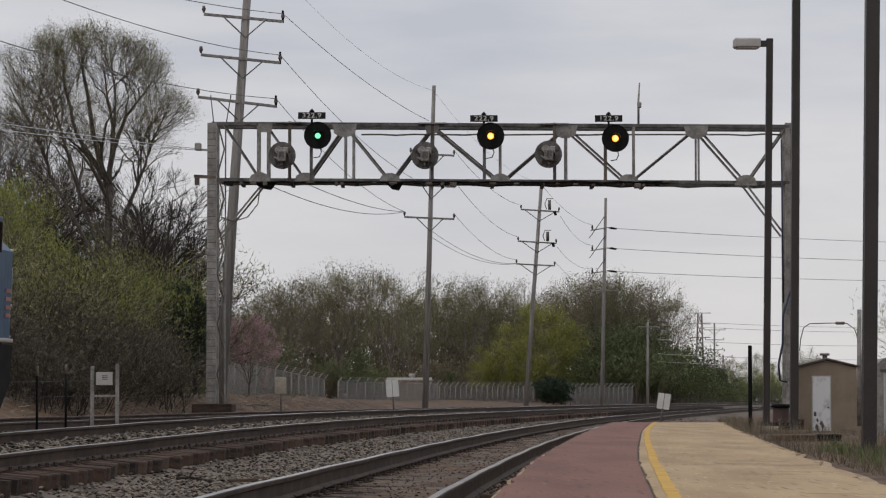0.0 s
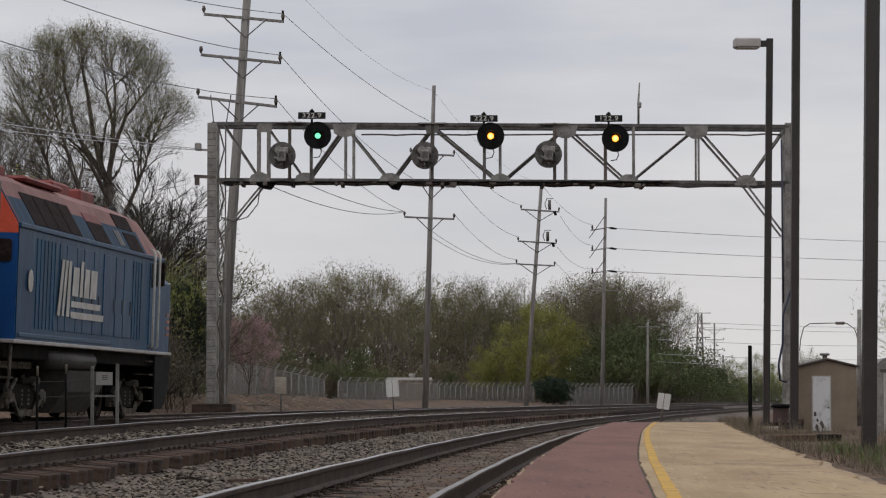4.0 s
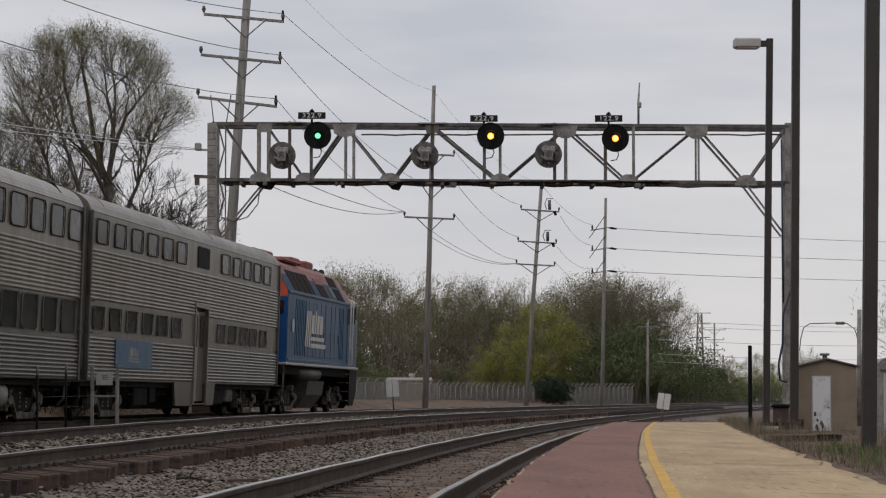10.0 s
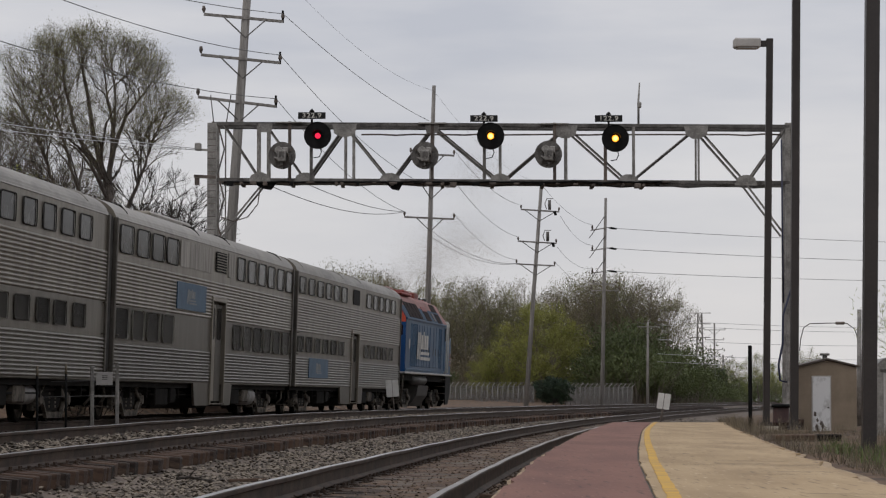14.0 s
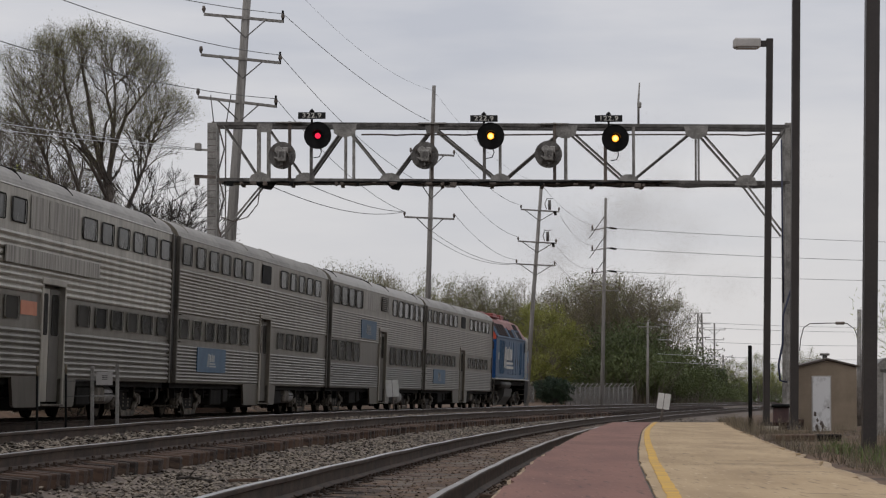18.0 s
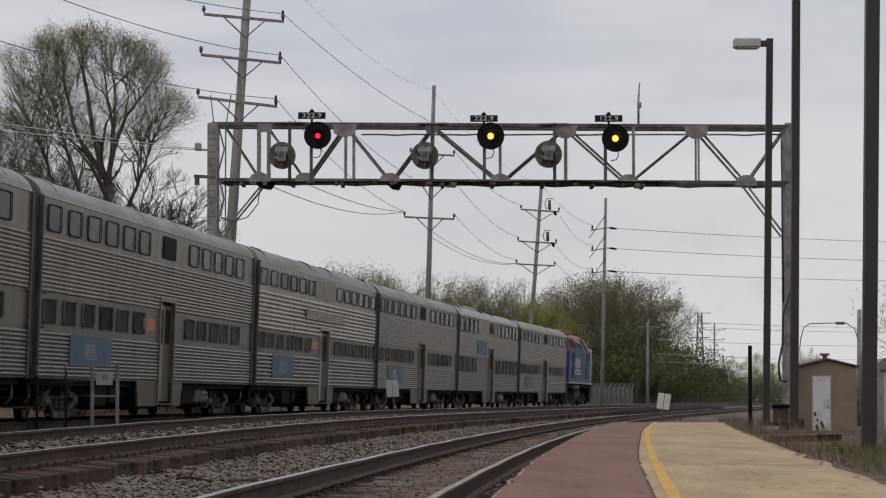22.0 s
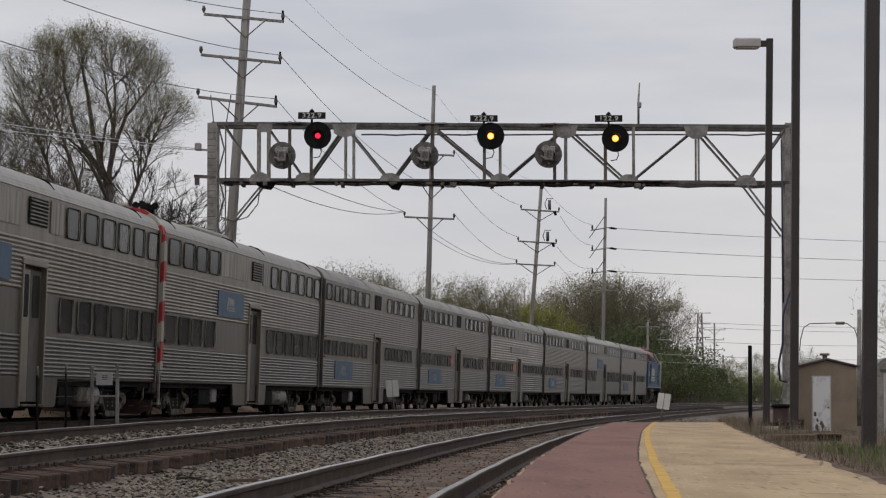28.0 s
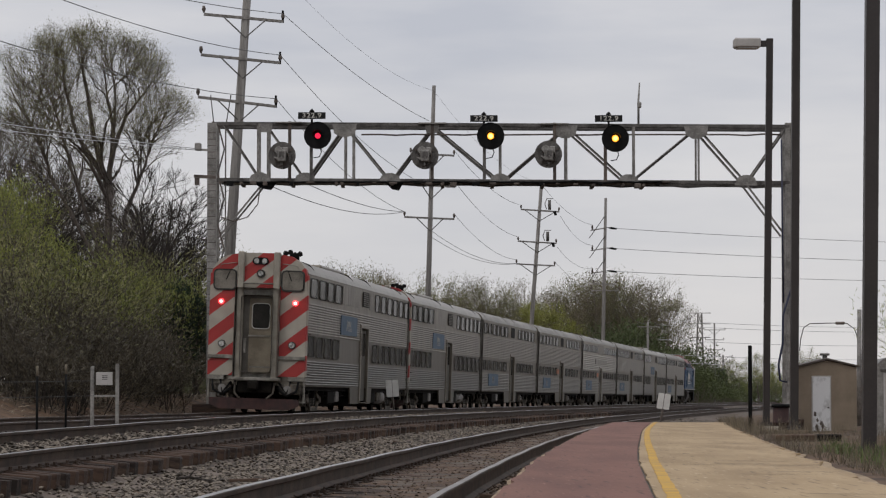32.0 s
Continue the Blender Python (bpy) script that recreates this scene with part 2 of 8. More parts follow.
def worn_paving(name, dark, light, pit, pebble):
    """Coated paving: broad mottling, with pits and pebbles drawn out along the way people walk."""
    m, n, l, b = shader(name)
    co = n.new("ShaderNodeTexCoord")

    def layer(sx, sy, detail, lo, hi):
        mp = n.new("ShaderNodeMapping")
        mp.inputs["Scale"].default_value = (sx, sy, 1)
        l.new(co.outputs["Object"], mp.inputs["Vector"])
        t = n.new("ShaderNodeTexNoise")
        t.inputs["Scale"].default_value, t.inputs["Detail"].default_value = 1.0, detail
        l.new(mp.outputs[0], t.inputs["Vector"])
        r = n.new("ShaderNodeMapRange")
        r.inputs["From Min"].default_value, r.inputs["From Max"].default_value = lo, hi
        l.new(t.outputs["Fac"], r.inputs["Value"])
        return r.outputs[0]

    def over(base, fac, colour):
        x = n.new("ShaderNodeMix")
        x.data_type = "RGBA"
        l.new(fac, x.inputs["Factor"])
        if isinstance(base, tuple):
            x.inputs["A"].default_value = (*base, 1)
        else:
            l.new(base, x.inputs["A"])
        x.inputs["B"].default_value = (*colour, 1)
        return x.outputs["Result"]

    broad = layer(2.2, 0.35, 4, 0.35, 0.65)
    c = over(dark, broad, light)
    c = over(c, layer(26, 1.6, 3, 0.60, 0.74), pit)
    c = over(c, layer(34, 2.2, 2, 0.62, 0.78), pebble)
    l.new(c, b.inputs["Base Color"])
    b.inputs["Roughness"].default_value = 0.85
    bp = n.new("ShaderNodeBump")
    bp.inputs["Strength"].default_value, bp.inputs["Distance"].default_value = 0.3, 0.01
    l.new(layer(30, 4, 3, 0.3, 0.7), bp.inputs["Height"])
    l.new(bp.outputs[0], b.inputs["Normal"])
    return m


RED_SLAB = worn_paving("red painted platform strip", (0.155, 0.068, 0.050), (0.215, 0.100, 0.072), (0.085, 0.042, 0.034), (0.26, 0.137, 0.10))
TAN_SLAB = worn_paving("tan platform surface", (0.33, 0.23, 0.125), (0.45, 0.325, 0.185), (0.17, 0.12, 0.07), (0.54, 0.42, 0.27))
YELLOW = surf("worn yellow line paint", (0.46, 0.27, 0.06), (0.62, 0.36, 0.03), 3.0, 0.7, 0, 0.2, 25)
RUSTBLOCK = surf("flaking rusty steel", (0.05525, 0.0325, 0.0208), (0.156, 0.1008, 0.065), 4, 0.9, 0, 0.5, 16)
CONCRETE = surf("old concrete", (0.24, 0.21, 0.17), (0.42, 0.38, 0.31), 1.5, 0.9, 0, 0.5, 16)
CRUMBLE = surf("crumbling tan concrete", (0.22, 0.155, 0.092), (0.44, 0.335, 0.215), 2.2, 0.9, 0, 0.6, 18)
CRACK = surf("crack filler", (0.06, 0.05, 0.042), (0.13, 0.11, 0.09), 3, 0.9)
SHEDTAN = surf("tan bungalow siding", (0.19, 0.148, 0.104), (0.26, 0.205, 0.148), 1.2, 0.7)
SHEDROOF = surf("brown shed roof", (0.07, 0.055, 0.045), (0.12, 0.10, 0.085), 2, 0.7)
FADED = surf("peeling white door paint", (0.28, 0.27, 0.26), (0.66, 0.66, 0.66), 2.2, 0.6, 0, 0.2, 12, (1, 1, 0.6), lo=0.25, hi=0.5)
SOOT = surf("brown soot", (0.15, 0.112, 0.080), (0.21, 0.160, 0.115), 3.0, 1.0, 0, 0.0, 6)
BARK = surf("grey-brown bark", (0.062, 0.050, 0.042), (0.155, 0.130, 0.110), 1.5, 0.95, 0, 0.5, 12, (4, 4, 0.6))
DEADWOOD = surf("bleached dead wood", (0.09, 0.075, 0.06), (0.24, 0.205, 0.165), 1.5, 0.95, 0, 0.4, 12)
BARK_D = surf("dark bark", (0.020, 0.016, 0.013), (0.055, 0.045, 0.038), 1.5, 0.95, 0, 0.5, 12, (4, 4, 0.6))
BARK_FAR = surf("far brown twigs", (0.095, 0.080, 0.064), (0.190, 0.160, 0.130), 0.7, 0.95)


def leafy(name, dark, light, scale=0.4, each=0.0, island=0.35):
    m = surf(name, dark, light, scale, 0.7, island=island, each=each)
    b = m.node_tree.nodes["Principled BSDF"]
    b.inputs["Transmission Weight"].default_value = 0.0
    b.inputs["Subsurface Weight"].default_value = 0.0
    return m


BUDS = leafy("olive buds", (0.100, 0.092, 0.038), (0.215, 0.205, 0.085), each=0.4)
BUDS_FAR = leafy("far olive buds", (0.125, 0.120, 0.050), (0.185, 0.180, 0.075), each=0.6, island=0.12)
BUDS_BROWN = leafy("brown buds", (0.120, 0.098, 0.058), (0.178, 0.148, 0.086), each=0.6, island=0.12)
LIME = leafy("lime spring leaves", (0.150, 0.162, 0.034), (0.285, 0.285, 0.066))
SPRING = leafy("young green leaves", (0.135, 0.155, 0.034), (0.270, 0.290, 0.060))
CONIFER = leafy("dark evergreen needles", (0.0096, 0.0224, 0.0112), (0.0288, 0.0544, 0.0224))
BLOSSOM = leafy("pink blossom", (0.36, 0.22, 0.22), (0.60, 0.44, 0.42))
GREENERY = leafy("new green undergrowth", (0.058, 0.078, 0.026), (0.118, 0.142, 0.046), island=0.15)
BRUSH = leafy("dead brown brush", (0.055, 0.046, 0.031), (0.128, 0.107, 0.070), each=0.4)
GRASS = leafy("spring grass", (0.050, 0.075, 0.018), (0.13, 0.17, 0.045))
STRAW = leafy("bleached stalks", (0.14, 0.11, 0.08), (0.36, 0.30, 0.23))
GRASS_DRY = leafy("dry weeds", (0.085, 0.066, 0.042), (0.20, 0.165, 0.11))


def chain_link(name):
    """Woven wire: fine diagonal wires with air between them."""
    m, n, l, b = shader(name)
    b.inputs["Base Color"].default_value, b.inputs["Roughness"].default_value = (0.20, 0.19, 0.18, 1), 0.5
    co = n.new("ShaderNodeTexCoord")
    acc = None
    for sgn in (1, -1):
        mp = n.new("ShaderNodeMapping")
        mp.inputs["Rotation"].default_value = (0, radians(45 * sgn), 0)
        l.new(co.outputs["Object"], mp.inputs["Vector"])
        wv = n.new("ShaderNodeTexWave")
        wv.inputs["Scale"].default_value = 6.0
        l.new(mp.outputs[0], wv.inputs["Vector"])
        gt = n.new("ShaderNodeMath")
        gt.operation = "GREATER_THAN"
        gt.inputs[1].default_value = 0.90
        l.new(wv.outputs["Fac"], gt.inputs[0])
        if acc:
            mx = n.new("ShaderNodeMath")
            mx.operation = "MAXIMUM"
            l.new(acc, mx.inputs[0])
            l.new(gt.outputs[0], mx.inputs[1])
            acc = mx.outputs[0]
        else:
            acc = gt.outputs[0]
    l.new(acc, b.inputs["Alpha"])
    return m


MESHWIRE = chain_link("chain-link wire")


# ---- mesh tools ----
class Mesh:
    """Collects faces of one part; every shape can have its own material slot."""

    def __init__(self):
        self.v, self.f, self.m, self.s = [], [], [], []

    def face(self, idx, mat=0, smooth=False):
        self.f.append(idx)
        self.m.append(mat)
        self.s.append(smooth)

    def quad(self, a, b, c, d, mat=0):
        i = len(self.v)
        self.v += [a, b, c, d]
        self.face((i, i + 1, i + 2, i + 3), mat)

    def box(self, x0, x1, y0, y1, z0, z1, mat=0, bev=0.0, at=None):
        """A block with chamfered edges, or plain where bev is 0."""
        i = len(self.v)
        lo, hi = (x0, y0, z0), (x1, y1, z1)
        if bev <= 0:
            pts = [Vector(((lo, hi)[k & 1][0], (lo, hi)[k >> 1 & 1][1], (lo, hi)[k >> 2 & 1][2])) for k in range(8)]
            fs = [(0, 2, 3, 1), (4, 5, 7, 6), (0, 1, 5, 4), (2, 6, 7, 3), (0, 4, 6, 2), (1, 3, 7, 5)]
        else:
            pts, at3 = [], {}
            for k in range(8):
                sg = (k & 1, k >> 1 & 1, k >> 2 & 1)
                for ax in range(3):
                    p = [(hi[j] if sg[j] else lo[j]) if j == ax else (hi[j] - bev if sg[j] else lo[j] + bev) for j in range(3)]
                    at3[k, ax] = len(pts)
                    pts.append(Vector(p))
            fs = []
            for ax in range(3):
                u, w = 1 << (ax + 1) % 3, 1 << (ax + 2) % 3
                for side in (0, 1):
                    o = side << ax
                    ring = [at3[o, ax], at3[o | u, ax], at3[o | u | w, ax], at3[o | w, ax]]
                    fs.append(tuple(ring if side else ring[::-1]))
                    b2 = (ax + 1) % 3
                    for side2 in (0, 1):
                        o2 = o | (side2 << b2)
                        e = [at3[o2, ax], at3[o2 | w, ax], at3[o2 | w, b2], at3[o2, b2]]
                        fs.append(tuple(e if side != side2 else e[::-1]))
            for k in range(8):
                fs.append((at3[k, 0], at3[k, 1], at3[k, 2]))
        if at is not None:
            pts = [at @ p for p in pts]
        self.v += [tuple(p) for p in pts]
        for q in fs:
            self.face(tuple(i + j for j in q), mat)
        return self

    def tube(self, pts, radii, n=6, mat=0, caps=True, smooth=True):
        """A round bar along points, with a radius at each."""
        pts = [Vector(p) for p in pts]
        if isinstance(radii, (int, float)):
            radii = [radii] * len(pts)
        i = len(self.v)
        side = None
        for k, p in enumerate(pts):
            d = (pts[min(k + 1, len(pts) - 1)] - pts[max(k - 1, 0)]).normalized()
            if side is None:
                side = d.cross(Vector((0, 0, 1)))
                if side.length < 0.05:
                    side = d.cross(Vector((1, 0, 0)))
            side = (side - d * side.dot(d)).normalized()
            up = d.cross(side)
            for j in range(n):
                a = 2 * math.pi * j / n
                self.v.append(tuple(p + (side * math.cos(a) + up * math.sin(a)) * radii[k]))
        for k in range(len(pts) - 1):
            for j in range(n):
                a, b = i + k * n + j, i + k * n + (j + 1) % n
                self.face((a, b, b + n, a + n), mat, smooth)
        if caps:
            self.face(tuple(range(i + n - 1, i - 1, -1)), mat)
            e = i + (len(pts) - 1) * n
            self.face(tuple(range(e, e + n)), mat)
        return self

    def sweep(self, ring, y0, y1, mat=0, closed=True, caps=True, smooth=False):
        """A section of (x, z) points drawn out along y."""
        i, n = len(self.v), len(ring)
        self.v += [(x, y0, z) for x, z in ring] + [(x, y1, z) for x, z in ring]
        for j in range(n if closed else n - 1):
            a, b = i + j, i + (j + 1) % n
            self.face((a, b, b + n, a + n), mat, smooth)
        if caps:
            self.face(tuple(range(i + n - 1, i - 1, -1)), mat)
            self.face(tuple(range(i + n, i + 2 * n)), mat)
        return self

    def plate(self, ring, thick, m=None, mat=0):
        """A flat outline in x, z with thickness along y (from 0 to -thick), moved by m."""
        i, n = len(self.v), len(ring)
        m = m or Matrix()
        self.v += [tuple(m @ Vector((x, 0, z))) for x, z in ring] + [tuple(m @ Vector((x, -thick, z))) for x, z in ring]
        self.face(tuple(range(i, i + n)), mat)
        self.face(tuple(range(i + 2 * n - 1, i + n - 1, -1)), mat)
        for j in range(n):
            a, b = i + j, i + (j + 1) % n
            self.face((b, a, a + n, b + n), mat)
        return self

    def data(self, name, mats):
        me = bpy.data.meshes.new(name)
        me.from_pydata(self.v, [], self.f)
        for m in mats if isinstance(mats, (list, tuple)) else [mats]:
            me.materials.append(m)
        me.polygons.foreach_set("material_index", self.m)
        me.polygons.foreach_set("use_smooth", self.s)
        me.update()
        return me


def part(name, mb, mats, parent=None, label="", m=None):
    ob = new(name, mb.data(name, mats) if isinstance(mb, Mesh) else mb)
    if parent is not None:
        ob.parent = parent
    if m is not None:
        ob.matrix_basis = m
    if label:
        tagged(ob, label)
    return ob


def thing(name, label, category, group="", kind="", m=None):
    ob = tagged(new(name), label, category, group, kind)
    ob.empty_display_size = 0.2
    if m is not None:
        ob.matrix_basis = m
    return ob


def rounded(w, h, r, n=3):
    """A rectangle outline with round corners, centred on 0."""
    out = []
    for cx, cz, a0 in ((w / 2 - r, h / 2 - r, 0), (-w / 2 + r, h / 2 - r, 90), (-w / 2 + r, -h / 2 + r, 180), (w / 2 - r, -h / 2 + r, 270)):
        for k in range(n + 1):
            a = radians(a0 + 90 * k / n)
            out.append((cx + r * math.cos(a), cz + r * math.sin(a)))
    return out


def ring_plate(mb, outer, inner, thick, m, mat=0):
    """A flat frame between two outlines of equal count."""
    i, n = len(mb.v), len(outer)
    for off in (0, -thick):
        for o in (outer, inner):
            mb.v += [tuple(m @ Vector((x, off, z))) for x, z in o]
    for j in range(n):
        k = (j + 1) % n
        mb.face((i + j, i + k, i + n + k, i + n + j), mat)
        mb.face((i + k, i + j, i + 2 * n + j, i + 2 * n + k), mat)
        mb.face((i + n + j, i + n + k, i + 3 * n + k, i + 3 * n + j), mat)


# ---- the line of the tracks ----
CURVE = [0.48, 0.48, 0.55, 0.39, 0.59, 0.16, -0.02, 0.01, 0.0, 0.0, 0.0, 0.0]
_s = np.arange(-300.0, 901.0, 1.0)
_k = np.interp(_s, -80 + 40 * np.arange(12), CURVE) / 1000
_k[_s < -80] = 0
_th = np.concatenate([[0], np.cumsum((_k[1:] + _k[:-1]) / 2)])
_th += 0.09155 - _th[300]
_x = np.concatenate([[0], np.cumsum((np.sin(_th[1:]) + np.sin(_th[:-1])) / 2)])
_y = np.concatenate([[0], np.cumsum((np.cos(_th[1:]) + np.cos(_th[:-1])) / 2)])
_x += -8.804 - _x[300]
_y += 60.0 - _y[300]


def line(s, side=0.0):
    """Place and heading on the far track's line, s metres along, side metres to its right."""
    x, y, h = np.interp(s, _s, _x), np.interp(s, _s, _y), np.interp(s, _s, _th)
    return x + side * math.cos(h), y - side * math.sin(h), h


def s_at(y):
    return float(np.interp(y, _y, _s))


def off_near(s):
    return float(np.interp(s, [-120, -80, -60, -35, -10, 10, 40, 70], [12.1, 11.75, 11.5, 11.0, 10.66, 10.45, 10.25, 10.2]))


def off_mid(s):
    return 5.2


def off_far(s):
    return 0.0


def z_far(s):
    return 0.285


def z_mid(s):
    return float(np.interp(s, [-40, -25, -10, 0, 10, 20, 90, 240], [0.08, 0.15, 0.24, 0.285, 0.31, 0.325, 0.32, 0.285]))


def z_near(s):
    return 0.0


TRACKS = [("track_1", off_near, z_near, 0.058), ("track_2", off_mid, z_mid, 0.13), ("track_3", off_far, z_far, 0.05)]


# ---- ground ----
def smooth(a, b, x):
    t = min(max((x - a) / (b - a), 0.0), 1.0)
    return t * t * (3 - 2 * t)


def ground_z(x, y):
    s = s_at(y)
    cx, cy, h = line(s)
    side = (x - cx) * math.cos(h)
    z = -0.40
    z += 1.25 * smooth(-3.0, -7.5, side) * (0.45 + 0.55 * smooth(30, 100, y)) * (1 - 0.62 * smooth(140, 190, y)) + 0.6 * smooth(-10, -30, side)
    near = off_near(s)
    if y < 90:  # made-up ground beside the platform, narrower towards its end
        w = smooth(36, 52, y)
        z += (0.56 - 0.25 * smooth(55, 90, y)) * smooth(near + 1.2, near + 2.2, side) * (1 - smooth(near + 6.5 - 2.2 * w, near + 10.5 - 5.0 * w, side))
    z += noise.noise(Vector((x * 0.35, y * 0.2, 0))) * 0.10 * smooth(2, 5, abs(side - 6) - 5.5)
    z += noise.noise(Vector((x * 0.9, y * 0.6, 9))) * 0.16 * smooth(-3.5, -6, side)
    z += noise.noise(Vector((x * 1.7, y * 1.1, 5))) * 0.07 * smooth(2, 5, abs(side - 6) - 5.5)
    return z


def ground_sheet():
    xs = [-1500, -600, -300, -150, -80, -50] + list(np.arange(-40, 45.1, 1.0)) + [50, 60, 80, 150, 300, 600, 1500]
    ys = [-400, -250, -120, -60, -30, 0] + list(np.arange(4, 180, 2.0)) + list(np.arange(180, 420, 8.0)) + [450, 520, 650, 900, 1400, 2200, 3500]
    mb = Mesh()
    n = len(xs)
    for y in ys:
        for x in xs:
            mb.v.append((x, y, ground_z(x, y)))
    for j in range(len(ys) - 1):
        for i in range(n - 1):
            a = j * n + i
            mb.face((a, a + 1, a + n + 1, a + n), 0, True)
    return tagged(part("ground", mb, DIRT), "brown leaf-strewn earth beside the tracks", "ground", kind="structure")


def bed_section(s):
    """Control points (side, z) of the ballast across all three tracks."""
    n, zf, zm, zn = off_near(s), z_far(s), z_mid(s), z_near(s)
    return [(-3.6, -0.42), (-2.0, zf - 0.30), (-1.3, zf - 0.225), (1.3, zf - 0.255), (1.9, zf - 0.30), (2.6, zf - 0.38), (3.5, zm - 0.24),
            (3.9, zm - 0.185), (5.4, zm - 0.30), (5.95, zm - 0.40), (6.5, zm - 0.49), (6.75, zm - 0.54), (7.3, zm - 0.55), (n - 1.5, zn - 0.24), (n - 1.2, zn - 0.20), (n + 1.2, zn - 0.235), (n + 1.55, zn - 0.30), (n + 3.2, -0.55)]


def bed_z(s, side):
    c = bed_section(s)
    return float(np.interp(side, [p[0] for p in c], [p[1] for p in c]))


def ballast_bed():
    ss = list(np.arange(-300, -60, 20.0)) + list(np.arange(-60, 60, 0.6)) + list(np.arange(60, 160, 2.0)) + list(np.arange(160, 900, 20.0))
    us = np.linspace(-3.6, 13.4, 70)
    mb = Mesh()
    n = len(us)
    for s in ss:
        x, y, h = line(s)
        c = bed_section(s)
        zs = np.interp(us, [p[0] for p in c], [p[1] for p in c])
        for u, z in zip(us, zs):
            rough = noise.noise(Vector((u * 2.1, s * 1.3, 0))) * 0.035 + noise.noise(Vector((u * 6, s * 4, 3))) * 0.018
            mb.v.append((x + u * math.cos(h), y - u * math.sin(h), z + rough))
    for j in range(len(ss) - 1):
        for i in range(n - 1):
            a = j * n + i
            mb.face((a, a + 1, a + n + 1, a + n), 0, True)
    return tagged(part("ballast_bed", mb, BALLAST), "grey-brown crushed stone ballast under the tracks", "ballast", kind="structure")


def scatter_stones():
    """Loose ballast stones, densest near the platform end of the view."""
    rng = random.Random(4)
    mb = Mesh()
    shape = [(1, 0, -0.1), (0.4, 0.9, 0.25), (-0.8, 0.6, -0.1), (-0.7, -0.7, 0.3), (0.4, -0.9, -0.1), (0.1, 0.1, 0.55), (0, 0, -0.7)]
    tri = [(0, 1, 5), (1, 2, 5), (2, 3, 5), (3, 4, 5), (4, 0, 5), (1, 0, 6), (2, 1, 6), (3, 2, 6), (4, 3, 6), (0, 4, 6)]

    def strew(count, s0, s1, u0, u1, r0, r1, lift=0.0, fill=False):
        for _ in range(count):
            s = s0 + (s1 - s0) * rng.random() ** 1.5
            n = off_near(s)
            u = rng.uniform(u0(n), u1(n))
            x, y, h = line(s)
            z = bed_z(s, u) + lift + rng.uniform(-0.01, 0.03)
            if fill:  # stones heaped between the rails of the middle track
                z = z_mid(s) - 0.19 - (u - 5.2) * 0.087 + rng.uniform(0.0, 0.06)
            r, a = rng.uniform(r0, r1), rng.uniform(0, 6.28)
            ca, sa = math.cos(a) * r, math.sin(a) * r
            i = len(mb.v)
            for p in shape:
                k = rng.uniform(0.75, 1.25)
                mb.v.append((x + u * math.cos(h) + (p[0] * ca - p[1] * sa) * k, y - u * math.sin(h) + (p[0] * sa + p[1] * ca) * k, z + p[2] * r * k))
            for t in tri:
                mb.face((i + t[0], i + t[1], i + t[2]))

    strew(13500, -48, 30, lambda n: 6.42, lambda n: n - 0.85, 0.018, 0.046)
    strew(3000, -20, 45, lambda n: 1.5, lambda n: 4.0, 0.025, 0.05)
    strew(8500, -27, 60, lambda n: 4.52, lambda n: 5.86, 0.022, 0.050, 0.0, True)
    strew(3000, 30, 110, lambda n: 6.5, lambda n: n - 0.8, 0.03, 0.06)
    strew(2000, 5, 90, lambda n: n + 1.0, lambda n: n + 3.0, 0.03, 0.06)
    coarse = mb
    mb = Mesh()
    strew(3500, -48, 20, lambda n: n - 0.6, lambda n: n + 0.62, 0.008, 0.020)
    strew(2500, -48, 20, lambda n: n + 0.85, lambda n: n + 1.5, 0.015, 0.035)
    tagged(part("dirty_stones", mb, STONE_D), "small brown oily stones beside the platform rails", "gravel", kind="stuff")
    mb = Mesh()
    for u0, u1 in ((-0.70, 0.70), (0.82, 1.6), (-1.35, -0.82)):
        ss = list(np.arange(-60, 60, 0.5))
        i0, m = len(mb.v), 6
        for s in ss:
            for k in range(m):
                u = off_near(s) + u0 + (u1 - u0) * k / (m - 1)
                x, y, h = line(s, u)
                mb.v.append((x, y, bed_z(s, u) + 0.004 + 0.025 * noise.noise(Vector((u * 5, s * 3, 1)))))
        for j in range(len(ss) - 1):
            for k in range(m - 1):
                q = i0 + j * m + k
                mb.face((q, q + 1, q + m + 1, q + m), 0, True)
    tagged(part("track_dirt", mb, SOIL), "oily brown dirt filling the platform track", "dirt", kind="structure")
    return tagged(part("loose_stones", coarse, STONE), "loose grey and tan ballast stones between the tracks", "gravel", kind="stuff")


RAIL = [(-0.070, 0.0), (0.070, 0.0), (0.070, 0.012), (0.012, 0.035), (0.010, 0.135), (0.036, 0.150), (0.037, 0.178), (0.030, 0.186), (-0.030, 0.186), (-0.037, 0.178), (-0.036, 0.150), (-0.010, 0.135), (-0.012, 0.035), (-0.070, 0.012)]


def tilt_at(s, off, zf, cant, extra=0.0):
    """The place, heading and cross-fall of a track's plane at s."""
    x, y, h = line(s, off(s))
    return Matrix.Translation((x, y, zf(s) + extra)) @ Euler((0, math.atan2(cant, 1.5), -h), "XYZ").to_matrix().to_4x4()


